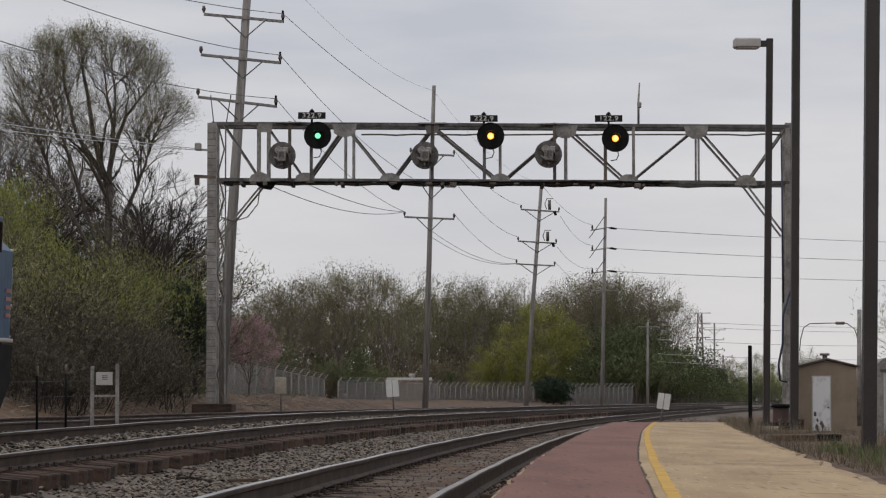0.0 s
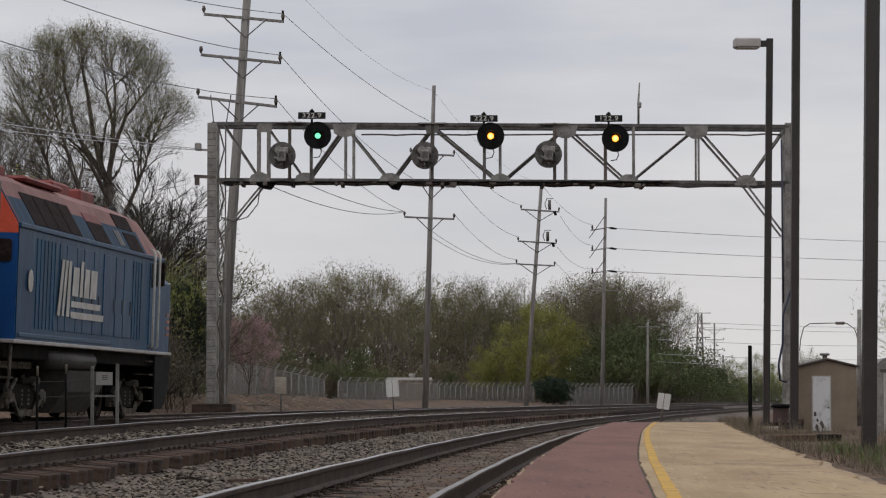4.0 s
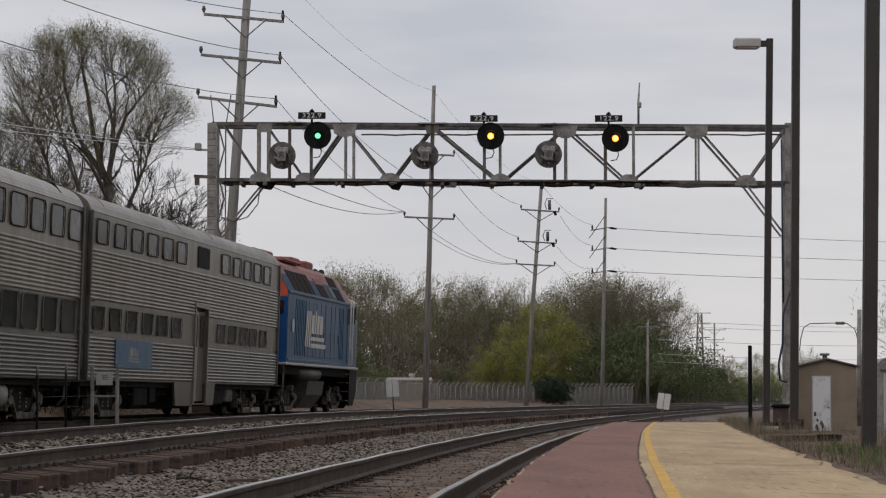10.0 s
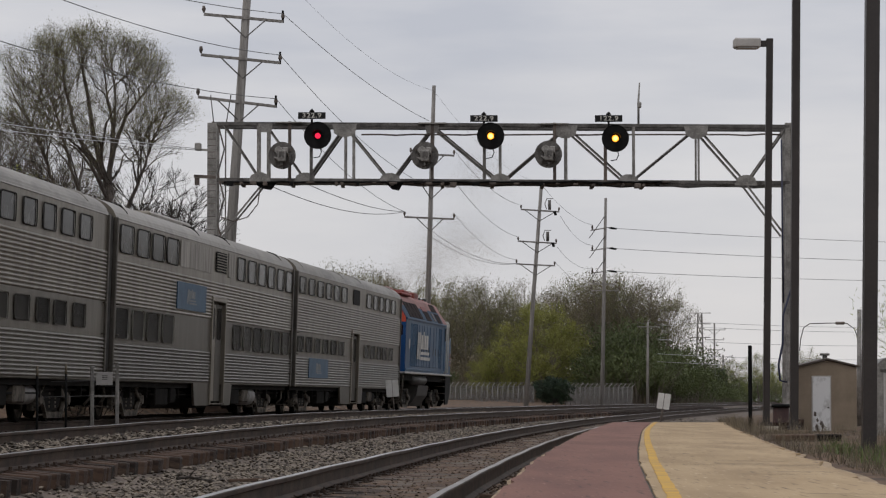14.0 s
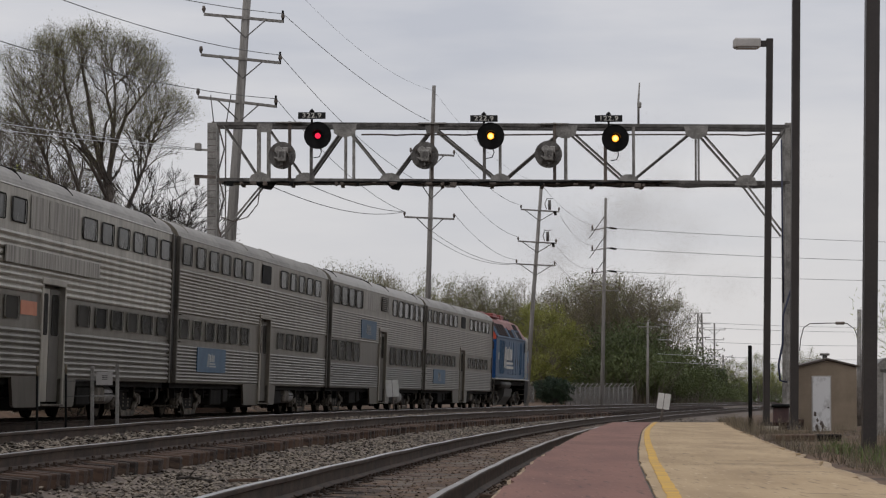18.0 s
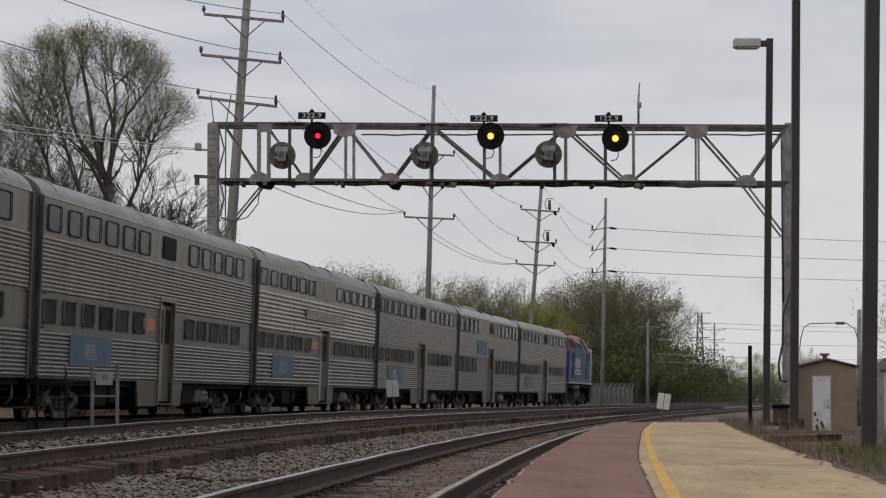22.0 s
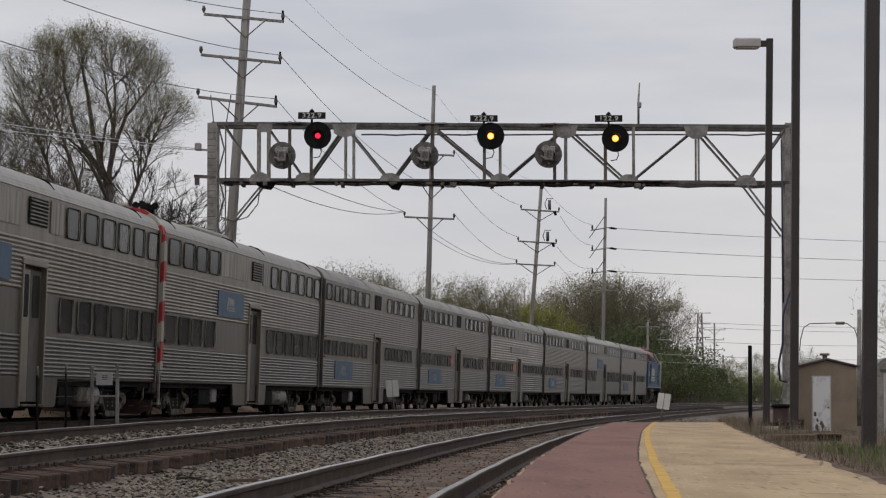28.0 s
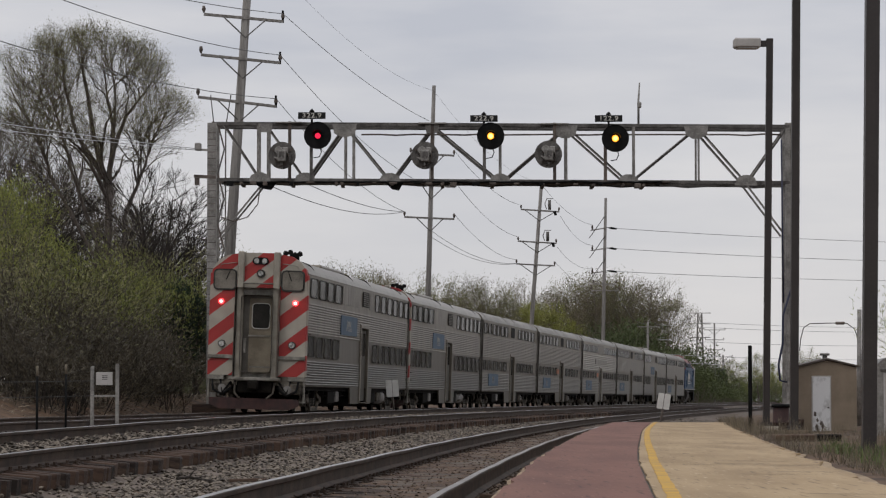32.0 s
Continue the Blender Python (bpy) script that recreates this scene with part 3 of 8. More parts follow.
def rail_run(off, zf, cant, side, top):
    ss = list(np.arange(-300, -60, 15.0)) + list(np.arange(-60, 130, 2.0)) + list(np.arange(130, 500, 8.0)) + [560, 700, 895]
    mb = Mesh()
    n = len(RAIL)
    for s in ss:
        m = tilt_at(s, off, zf, cant, -0.186)
        wob = 0.004 * math.sin(s * 0.9 + side * 3)
        mb.v += [tuple(m @ Vector((side * 0.755 + x, 0, z + wob))) for x, z in RAIL]
    for k in range(len(ss) - 1):
        for j in range(n):
            a, b = k * n + j, k * n + (j + 1) % n
            mb.face((a, b, b + n, a + n), 1 if j == 7 else 0)
    return mb, [RAILSIDE, top]


def tie_mesh(seed, long=2.6):
    rng = random.Random(seed)
    mb = Mesh()
    mb.box(-long / 2 + rng.uniform(-.05, .05), long / 2 + rng.uniform(-.06, .06), -0.115, 0.115, -0.185, 0.0, 0, 0.012)
    for sx in (-0.755, 0.755):
        mb.box(sx - 0.16, sx + 0.16, -0.09, 0.09, 0.0, 0.014, 1)
        for px in (-0.11, 0.11):
            mb.box(sx + px - 0.014, sx + px + 0.014, -0.05, -0.02, 0.012, 0.05, 1)
            mb.box(sx + px - 0.014, sx + px + 0.014, 0.02, 0.05, 0.012, 0.05, 1)
    return mb


def tracks():
    for name, off, zf, cant in TRACKS:
        th = thing(name, {"track_1": "railway track beside the platform with dirt-filled ties", "track_2": "middle railway track on dark exposed timber ties",
                          "track_3": "far railway track that carries the train"}[name], "railway track", kind="structure")
        for side in (-1, 1):
            mb, mats = rail_run(off, zf, cant, side, RAILDULL if (name, side) in (("track_3", -1), ("track_1", 1)) else RAILTOP)
            part("rail", mb, mats, th)
        meshes = [tie_mesh(k).data("tie", [TIEOLD if (k % 3 == 1 and name == "track_2") else TIEWOOD, RAILSIDE]) for k in range(6)]
        rng = random.Random(9)
        first, last = {"track_1": (-47, 30), "track_2": (-27, 100), "track_3": (-10, 90)}[name]
        sink = {"track_1": -0.224, "track_2": -0.20, "track_3": -0.215}[name]
        for k in range(int((last - first) / 0.50)):
            s = first + k * 0.50
            turn = pose(rng.uniform(-.05, .05), 0, rng.uniform(-.008, .008), 0, 0, rng.uniform(-1.5, 1.5))
            part("tie", meshes[rng.randrange(6)], None, th, m=tilt_at(s, off, zf, cant, sink) @ turn)
        rest = Mesh()
        for s in np.arange(last, last + 120, 0.50):
            rest.box(-1.3, 1.3, -0.115, 0.115, -0.185, 0.0, 0, 0, tilt_at(s, off, zf, cant, sink))
        for s in np.arange(first - 60, first - 0.2, 0.50):
            rest.box(-1.3, 1.3, -0.115, 0.115, -0.185, 0.0, 0, 0, tilt_at(s, off, zf, cant, sink))
        tagged(part("far_ties", rest, TIEWOOD, th), kind="stuff")


# ---- platform ----
PLAT_Z, PLAT_END = 0.20, 66.0


def line_bend(s):
    return float(np.interp(s, [-48, -44, -38, -32, -20, 0], [-0.17, -0.12, -0.06, -0.02, 0.0, 0.03]))


def seam_at(s):
    return inner_edge(s) * 0.5 + float(np.interp(s, [-46, -38, -22, 0], [0.01, 0.05, 0.11, 0.12]))


def inner_edge(s):
    return float(np.interp(s, [-48, -40, -20, 0], [-0.10, -0.07, 0.0, 0.06]))


def strip(mb, u0, u1, z0, z1, s0, s1, step=1.0, mat=0, wig0=None, wig1=None):
    """A slab along the near track between two distances from its centre."""
    ss = list(np.arange(s0, s1, step)) + [s1]
    i = len(mb.v)
    for s in ss:
        n = off_near(s)
        for u, z in ((u0 + (wig0(s) if wig0 else 0), z0), (u0 + (wig0(s) if wig0 else 0), z1), (u1 + (wig1(s) if wig1 else 0), z1), (u1 + (wig1(s) if wig1 else 0), z0)):
            x, y, h = line(s, n + u)
            mb.v.append((x, y, z))
    for k in range(len(ss) - 1):
        for j in range(4):
            a, b = i + 4 * k + j, i + 4 * k + (j + 1) % 4
            mb.face((a, a + 4, b + 4, b), mat)
    mb.face((i, i + 1, i + 2, i + 3), mat)
    e = i + 4 * (len(ss) - 1)
    mb.face((e + 3, e + 2, e + 1, e), mat)


def platform():
    th = thing("platform", "low station platform with red edge strip, yellow line and tan surface", "platform", kind="structure")
    s0, s1 = -110.0, s_at(PLAT_END) + 0.3
    edge = lambda s: inner_edge(s) + 0.05 * noise.noise(Vector((s * 0.9, 0, 0))) + 0.035 * noise.noise(Vector((s * 4, 2, 0)))
    outer = lambda s: float(np.interp(s, [-50, -44, -30, -5, 10], [-0.34, -0.24, -0.05, 0.15, 0.22])) + 0.09 * noise.noise(Vector((s * 0.5, 7, 0))) + 0.05 * noise.noise(Vector((s * 3, 9, 0)))
    base = Mesh()
    strip(base, 1.50, 3.96, -0.5, PLAT_Z - 0.018, s0, s1, 0.5, 0, edge, outer)
    part("platform_base", base, CRUMBLE, th, "crumbling concrete platform edge")
    red = Mesh()
    k, s = 0, s0
    while s < s1:  # red slabs, with fine joints between them
        e = min(s + 3.66, s1)
        one = Mesh()
        lift = 0.0
        strip(one, 1.53, 2.285, PLAT_Z - 0.06, PLAT_Z + lift, s, e - 0.001, 0.45, 0, edge, seam_at)
        if s > -52:
            part("red_slab", one, RED_SLAB, th)
        else:
            strip(red, 1.53, 2.285, PLAT_Z - 0.06, PLAT_Z, s, e, 0.6, 0)
        s, k = e, k + 1
    part("red_strip", red, RED_SLAB, th)
    seam = Mesh()
    strip(seam, 2.285, 2.303, PLAT_Z - 0.05, PLAT_Z - 0.012, s0, s1, 1.0, 0, seam_at, seam_at)
    part("seam", seam, CRACK, th)
    tan = Mesh()
    strip(tan, 2.303, 3.87, PLAT_Z - 0.05, PLAT_Z - 0.001, s0, s1, 0.25, 0, lambda s: seam_at(s) + 0.02 * noise.noise(Vector((s * 1.1, 4, 0))), lambda s: outer(s) + 0.10 * noise.noise(Vector((s * 1.7, 31, 0))) + 0.05 * noise.noise(Vector((s * 6, 3, 0))))
    part("tan_surface", tan, TAN_SLAB, th)
    line_mb = Mesh()
    strip(line_mb, 2.455, 2.53, PLAT_Z - 0.01, PLAT_Z + 0.003, s0, s1, 0.3, 0, lambda s: line_bend(s) + 0.016 * noise.noise(Vector((s * 2.5, 14, 0))), lambda s: line_bend(s) + 0.016 * noise.noise(Vector((s * 2.5, 21, 0))))
    part("yellow_line", line_mb, YELLOW, th)
    rng = random.Random(21)
    cracks = Mesh()
    for k in range(34):  # thin cracks across the tan surface
        s = rng.uniform(-47, 2)
        u = rng.uniform(2.62, 3.2)
        n, wide = rng.randrange(4, 10), rng.uniform(0.008, 0.022)
        pts = []
        for j in range(n):
            pts.append((u, s))
            u += rng.uniform(0.08, 0.18)
            s += rng.uniform(-0.06, 0.06)
        for (ua, sa), (ub, sb) in zip(pts, pts[1:]):
            if ub > 3.8:
                break
            na, nb = off_near(sa), off_near(sb)
            a0, a1 = line(sa, na + ua), line(sa + wide * 2.5, na + ua)
            b0, b1 = line(sb, nb + ub), line(sb + wide * 2.5, nb + ub)
            z = PLAT_Z + 0.0025
            cracks.quad((a0[0], a0[1], z), (b0[0], b0[1], z), (b1[0], b1[1], z), (a1[0], a1[1], z))
    part("cracks", cracks, CRACK, th)


# ---- signal gantry ----
GY = 100.0


def bar(mb, a, b, w=0.05, mat=0, d=None):
    """A straight rolled-steel bar between two points."""
    a, b = Vector(a), Vector(b)
    v = b - a
    m = Matrix.Translation(a) @ v.to_track_quat("Z", "Y").to_matrix().to_4x4()
    mb.box(-w / 2, w / 2, -(d or w) / 2, (d or w) / 2, 0, v.length, mat, 0, m)


def gantry():
    th = thing("signal_gantry", "galvanised steel lattice signal gantry spanning three tracks", "signal gantry", m=pose(0, GY, 0, 0, 0, 0))
    x0, x1 = -7.94, 11.9
    zt = lambda x: 10.13 - 0.005 * (x + 8)
    zb = lambda x: 8.20 - 0.0055 * (x + 8)
    front, back = 0.0, 1.15
    for y in (front, back):
        for zf, nm in ((zt, "top_chord"), (zb, "bottom_chord")):
            mb = Mesh()
            bar(mb, (x0, y, zf(x0)), (x1, y, zf(x1)), 0.075, 0, 0.065)
            bar(mb, (x0, y - 0.06, zf(x0) + 0.05), (x1, y - 0.06, zf(x1) + 0.05), 0.016, 0, 0.11)
            part(nm, mb, GALV_D, th)
    tops = [-7.56, -6.1, -3.38, -0.37, 4.2, 8.7, 11.77]
    lows = [-6.29, -4.73, -1.82, 1.96, 6.36, 10.4]
    webs = [(-7.56, -6.29), (-6.1, -4.73), (-3.38, -4.73), (-3.38, -1.82), (-0.37, -1.82), (-0.37, 1.96), (4.2, 1.96), (4.2, 6.36), (8.7, 6.36), (8.7, 10.4), (11.77, 10.4)]
    for y in (front, back):
        for a, b in webs:
            mb = Mesh()
            bar(mb, (a, y, zt(a)), (b, y, zb(b)), 0.085, 0, 0.03)
            bar(mb, (a + 0.04, y + 0.04, zt(a)), (b + 0.04, y + 0.04, zb(b)), 0.02, 1, 0.08)
            part("diagonal", mb, [GALV, GALV_D], th)
        for x in (-6.36, -6.02, -3.36, -3.08, 4.24, 8.78):
            mb = Mesh()
            bar(mb, (x, y, zb(x)), (x, y, zt(x)), 0.07, 0, 0.06)
            part("vertical", mb, GALV, th)
    for x in tops[1:-1]:
        mb = Mesh()
        mb.plate([(-0.42, 0.05), (-0.36, -0.28), (-0.12, -0.40), (0.12, -0.40), (0.36, -0.28), (0.42, 0.05)] if x in (-3.38, 4.2, 8.7) else [(-0.25, 0.05), (-0.2, -0.25), (0.2, -0.25), (0.25, 0.05)], 0.02, Matrix.Translation((x, front - 0.07, zt(x))))
        part("gusset", mb, GALV, th)
    for x in lows:
        mb = Mesh()
        mb.plate([(-0.40, -0.06), (-0.30, 0.20), (-0.1, 0.30), (0.1, 0.30), (0.30, 0.20), (0.40, -0.06)], 0.02, Matrix.Translation((x, front - 0.07, zb(x))))
        part("gusset", mb, GALV, th)
    k = 0
    for a, b in zip(tops, tops[1:]):  # top lacing between the two planes
        for u in (0, 0.5):
            mb = Mesh()
            xa, xb = a + (b - a) * u, a + (b - a) * (u + 0.5)
            bar(mb, (xa, front if k % 2 else back, zt(xa) + 0.02), (xb, back if k % 2 else front, zt(xb) + 0.02), 0.055)
            part("lacing", mb, GALV_D, th)
            k += 1
    walk_mb = Mesh()
    xa, xb = -7.6, 7.78
    walk_mb.box(xa, xb, 0.12, 1.02, zb(0) - 0.03, zb(0) + 0.01, 0)
    walk_mb.box(xa, xb, -0.26, -0.05, zb(0) - 0.02, zb(0) + 0.01, 0)
    part("walkway", walk_mb, RUSTY, th, "rust-dark steel walkway")
    for j in range(9):  # cable runs and brackets along the walkway
        x = -6.9 + j * 1.72
        mb = Mesh()
        mb.box(x - 0.06, x + 0.06, -0.40, 1.1, zb(x) - 0.14, zb(x) - 0.045, 0, 0.01)
        part("bracket", mb, RUSTY, th)
    mb = Mesh()
    pts = [(-7.5 + j * 0.5, -0.36, zb(0) - 0.02 + 0.05 * noise.noise(Vector((j * 0.9, 0, 0)))) for j in range(31)]
    mb.tube(pts, 0.035, 5)
    part("cable_run", mb, BLACK, th)
    mb = Mesh()
    pts = [(-2.8 + j * 0.6, -0.05, zt(0) - 0.30 + 0.05 * noise.noise(Vector((j * 0.8, 4, 0)))) for j in range(25)]
    mb.tube(pts, 0.03, 5)
    part("cable_run", mb, RUSTY, th)
    rng = random.Random(17)
    for j in range(22):  # clamps, conduit boxes and hangers under the walkway
        x = -7.3 + j * 0.70 + rng.uniform(-0.2, 0.2)
        w2, h2 = rng.uniform(0.03, 0.14), rng.uniform(0.05, 0.16)
        mb = Mesh()
        mb.box(x - w2, x + w2, -0.42, -0.25 + rng.uniform(0, 0.3), zb(x) - 0.03 - h2, zb(x) - 0.03, 0, 0.01)
        part("conduit_clamp", mb, RUSTY if j % 3 else BLACK, th)
    for j in range(17):  # lacing under the lower chords
        xa = -7.6 + j * 1.15
        mb = Mesh()
        bar(mb, (xa, front if j % 2 else back, zb(xa) - 0.05), (xa + 1.15, back if j % 2 else front, zb(xa + 1.15) - 0.05), 0.05)
        part("lacing", mb, GALV_D, th)
    for x, w2 in ((-6.1, 0.42), (-1.66, 0.30)):
        mb = Mesh()
        mb.plate([(-w2, 0.0), (w2, 0.0), (w2 * 0.5, -0.26), (-w2 * 0.25, -0.22)], 0.03, Matrix.Translation((x, front - 0.12, zb(x) - 0.05)))
        part("stay_plate", mb, BLACK, th)
    # legs
    for x, kind in ((-7.93, "left"), (11.85, "right")):
        for y in (front, back):
            mb = Mesh()
            if kind == "left":  # a pair of channels tied by close battens
                mb.plate([(-0.16, 0.10), (0.16, 0.10), (0.16, -0.10), (0.11, -0.10), (0.11, 0.04), (-0.11, 0.04), (-0.11, -0.10), (-0.16, -0.10)][::-1], 9.7, Matrix.Translation((x, y, 0.5)) @ Matrix.Rotation(radians(-90), 4, "X") @ Matrix.Scale(-1, 4, (0, 0, 1)))
            else:
                bar(mb, (x, y, 0.1), (x, y, 10.2), 0.20, 0, 0.13)
                bar(mb, (x + 0.11, y - 0.09, 0.1), (x + 0.11, y - 0.09, 10.2), 0.04, 0, 0.05)
            part("leg", mb, GALV, th)
        if kind == "left":
            for j in range(42):
                mb = Mesh()
                bar(mb, (x - 0.14, front - 0.10, 0.75 + j * 0.222), (x + 0.14, front - 0.10, 0.75 + j * 0.222), 0.016, 0, 0.02)
                part("batten", mb, RUSTY if j % 9 else GALV_D, th)
            mb = Mesh()
            bar(mb, (x + 0.44, front + 0.3, 0.5), (x + 0.44, front + 0.3, 10.1), 0.05, 0, 0.06)
            part("leg_flange", mb, GALV, th)
            for j in range(11):  # long zigzag bracing in the leg's side plane
                z = 0.7 + j * 0.86
                e0, e1 = (0.20, 0.42) if j % 2 else (0.42, 0.20)
                mb = Mesh()
                bar(mb, (x + e0, front - 0.03, z), (x + e1, front - 0.03, z + 0.86), 0.055, 0, 0.05)
                part("leg_lacing", mb, GALV_D if j % 2 else RUSTY, th)
    mb = Mesh()
    mb.box(-8.55, -7.2, -0.5, 1.6, -0.5, 0.56, 0, 0.03)
    part("footing", mb, TIEWOOD, th, "dark tarry timber footing")
    mb = Mesh()
    mb.box(11.5, 12.3, -0.4, 1.5, -0.7, 0.05, 0, 0.03)
    part("footing", mb, TIEWOOD, th)
    for a, b in (((-6.19, 8.11), (-7.75, 6.2)), ((10.4, 8.1), (11.72, 6.35))):
        for y in (front, back):
            mb = Mesh()
            bar(mb, (a[0], y, a[1]), (b[0], y, b[1]), 0.085, 0, 0.06)
            part("knee_brace", mb, GALV, th)
    mb = Mesh()
    mb.tube([(11.95, -0.2, 4.6), (11.62, -0.25, 3.6), (11.60, -0.25, 2.6), (11.45, -0.3, 1.9), (11.5, -0.3, 1.35), (11.75, -0.25, 1.3)], 0.04, 6)
    mb.tube([(11.6, -0.22, 9.6), (11.64, -0.22, 4.0)], 0.03, 6)
    part("cable_run", mb, NAVY, th, "navy cable bundle hanging down the leg")
    mb = Mesh()
    mb.tube([(-6.25, -0.1, 8.1), (-6.35, -0.1, 7.4), (-6.7, -0.1, 6.95), (-7.2, -0.1, 6.8), (-7.6, -0.1, 6.95)], 0.022, 6)
    part("cable_loop", mb, RUSTY, th)
    # bracket arms and floodlight beyond the leg
    mb = Mesh()
    bar(mb, (-7.8, -0.05, 8.32), (-8.55, -0.05, 8.36), 0.11)
    mb.box(-8.52, -8.36, -0.15, 0.05, 8.05, 8.32, 0, 0.02)
    part("bracket_arm", mb, RUSTY, th)
    mb = Mesh()
    bar(mb, (-7.8, -0.05, 9.24), (-8.4, -0.05, 9.28), 0.07)
    mb.box(-8.52, -8.30, -0.2, 0.1, 9.24, 9.50, 0, 0.03)
    part("floodlight", mb, GALV, th)
    mb = Mesh()
    mb.tube([(6.74, 0.3, 10.05), (6.74, 0.3, 11.0), (6.78, 0.3, 11.62)], [0.045, 0.04, 0.025], 6)
    mb.box(6.70, 6.84, 0.22, 0.38, 10.75, 10.95, 0, 0.02)
    part("antenna", mb, GALV, th)
    mb = Mesh()
    for x in (-7.9, -7.5):
        mb.tube([(x, 0.4, 10.1), (x - 0.12 + 0.3 * (x > -7.6), 0.4, 11.2)], 0.02, 5)
    part("finial_rod", mb, GALV_D, th)
    for x in (-5.26, -0.37, 3.83, 5.57, 1.42, -4.52):  # posts that carry the heads
        mb = Mesh()
        bar(mb, (x, -0.12, zb(x)), (x, -0.12, zt(x) + (0.12 if x in (-5.26, 3.83, -0.37) else -0.3)), 0.11)
        part("head_post", mb, RUSTY if x in (-0.37, 3.83, -5.26, 5.57) else GALV_D, th)
    for x in (1.96, 6.36 + 0.18):
        mb = Mesh()
        bar(mb, (x, -0.1, zb(x)), (x, -0.1, zt(x)), 0.10)
        part("head_post", mb, GALV, th)
    for x in (-5.3, -0.37, 3.83):
        mb = Mesh()
        mb.box(x - 0.48, x + 0.48, -0.25, 0.45, zt(x) + 0.06, zt(x) + 0.10)
        part("top_platform", mb, GALV, th)
    return th


def disc(mb, c, r, y0, y1, n=28, mat=0):
    mb.tube([(c[0], y0, c[1]), (c[0], y1, c[1])], r, n, mat, True, False)


def signal_head(x, z, colour, name_text, plate_x, plate_z):
    th = thing("searchlight_signal", "round black searchlight signal showing " + {"g": "green, then red", "y": "yellow"}[colour], "railway signal", "signals on the gantry", m=pose(x, GY - 0.42, z))
    mb = Mesh()
    pts = [(math.cos(2 * math.pi * k / 32) * 0.47, math.sin(2 * math.pi * k / 32) * 0.47) for k in range(32)]
    inn = [(math.cos(2 * math.pi * k / 32) * 0.145, math.sin(2 * math.pi * k / 32) * 0.145) for k in range(32)]
    ring_plate(mb, pts, inn, 0.03, Matrix())
    ring_plate(mb, inn, [(0.98 * a, 0.98 * b) for a, b in inn], -0.16, Matrix())
    part("background_disc", mb, BLACK, th, "matt black round background disc")
    mb = Mesh()
    n = 12  # hood over the lens
    top = [(0.17 * math.cos(math.pi * (k / n)), 0.17 * math.sin(math.pi * (k / n))) for k in range(n + 1)]
    i = len(mb.v)
    mb.v += [(a, 0.0, b) for a, b in top] + [(a, -0.30, b) for a, b in top]
    for k in range(n):
        mb.face((i + k, i + k + 1, i + n + 2 + k, i + n + 1 + k), 0, True)
    part("hood", mb, BLACK, th)
    mb = Mesh()
    mb.box(-0.2, 0.2, 0.22, 0.6, -0.28, 0.28, 0, 0.04)
    part("mechanism_case", mb, BLACK, th)
    mb = Mesh()
    mb.tube([(0.05, 0.2, -0.3), (0.12, 0.2, -0.55), (0.05, 0.2, -0.72), (-0.15, 0.2, -0.75)], 0.018, 5)
    part("cable", mb, BLACK, th)
    if colour == "y":
        mb = Mesh()
        disc(mb, (0, 0), 0.115, 0.02, 0.05, 24, 0)
        disc(mb, (0, 0), 0.075, -0.02, 0.02, 20, 1)
        part("lens", mb, [SIG_YELLOW, SIG_CORE], th, "glowing yellow lens")
        vane = None
    else:
        vane = tagged(new("spectacle"), "swinging colour spectacle with green and red roundels")
        vane.parent = th
        for k in range(2):
            mb = Mesh()
            disc(mb, (0.0, -0.28 * k), 0.095, 0.10, 0.12, 24)
            part("roundel", mb, (SIG_GREEN, SIG_RED)[k], vane, ("glowing green roundel", "glowing red roundel")[k])
        mb = Mesh()
        mb.box(-0.02, 0.02, 0.121, 0.135, -0.45, 0.1)
        part("vane_arm", mb, BLACK, vane)
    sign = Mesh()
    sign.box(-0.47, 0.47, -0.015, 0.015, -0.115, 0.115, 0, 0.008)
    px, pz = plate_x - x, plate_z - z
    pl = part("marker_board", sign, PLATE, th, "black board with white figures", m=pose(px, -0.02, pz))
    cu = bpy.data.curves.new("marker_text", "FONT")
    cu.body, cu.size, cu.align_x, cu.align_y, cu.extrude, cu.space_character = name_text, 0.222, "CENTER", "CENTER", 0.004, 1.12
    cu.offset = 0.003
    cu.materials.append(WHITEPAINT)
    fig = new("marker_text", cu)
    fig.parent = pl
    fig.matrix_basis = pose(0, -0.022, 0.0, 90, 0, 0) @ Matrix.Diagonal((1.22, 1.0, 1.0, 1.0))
    mb = Mesh()
    bar(mb, (px, 0.04, pz - 0.3), (px, 0.04, pz + 0.15), 0.07)
    mb.tube([(px, 0.04, pz + 0.13), (px, 0.04, pz + 0.17), (px, 0.04, pz + 0.24)], [0.09, 0.08, 0.01], 8)
    part("plate_post", mb, BLACK, th)
    return th, vane


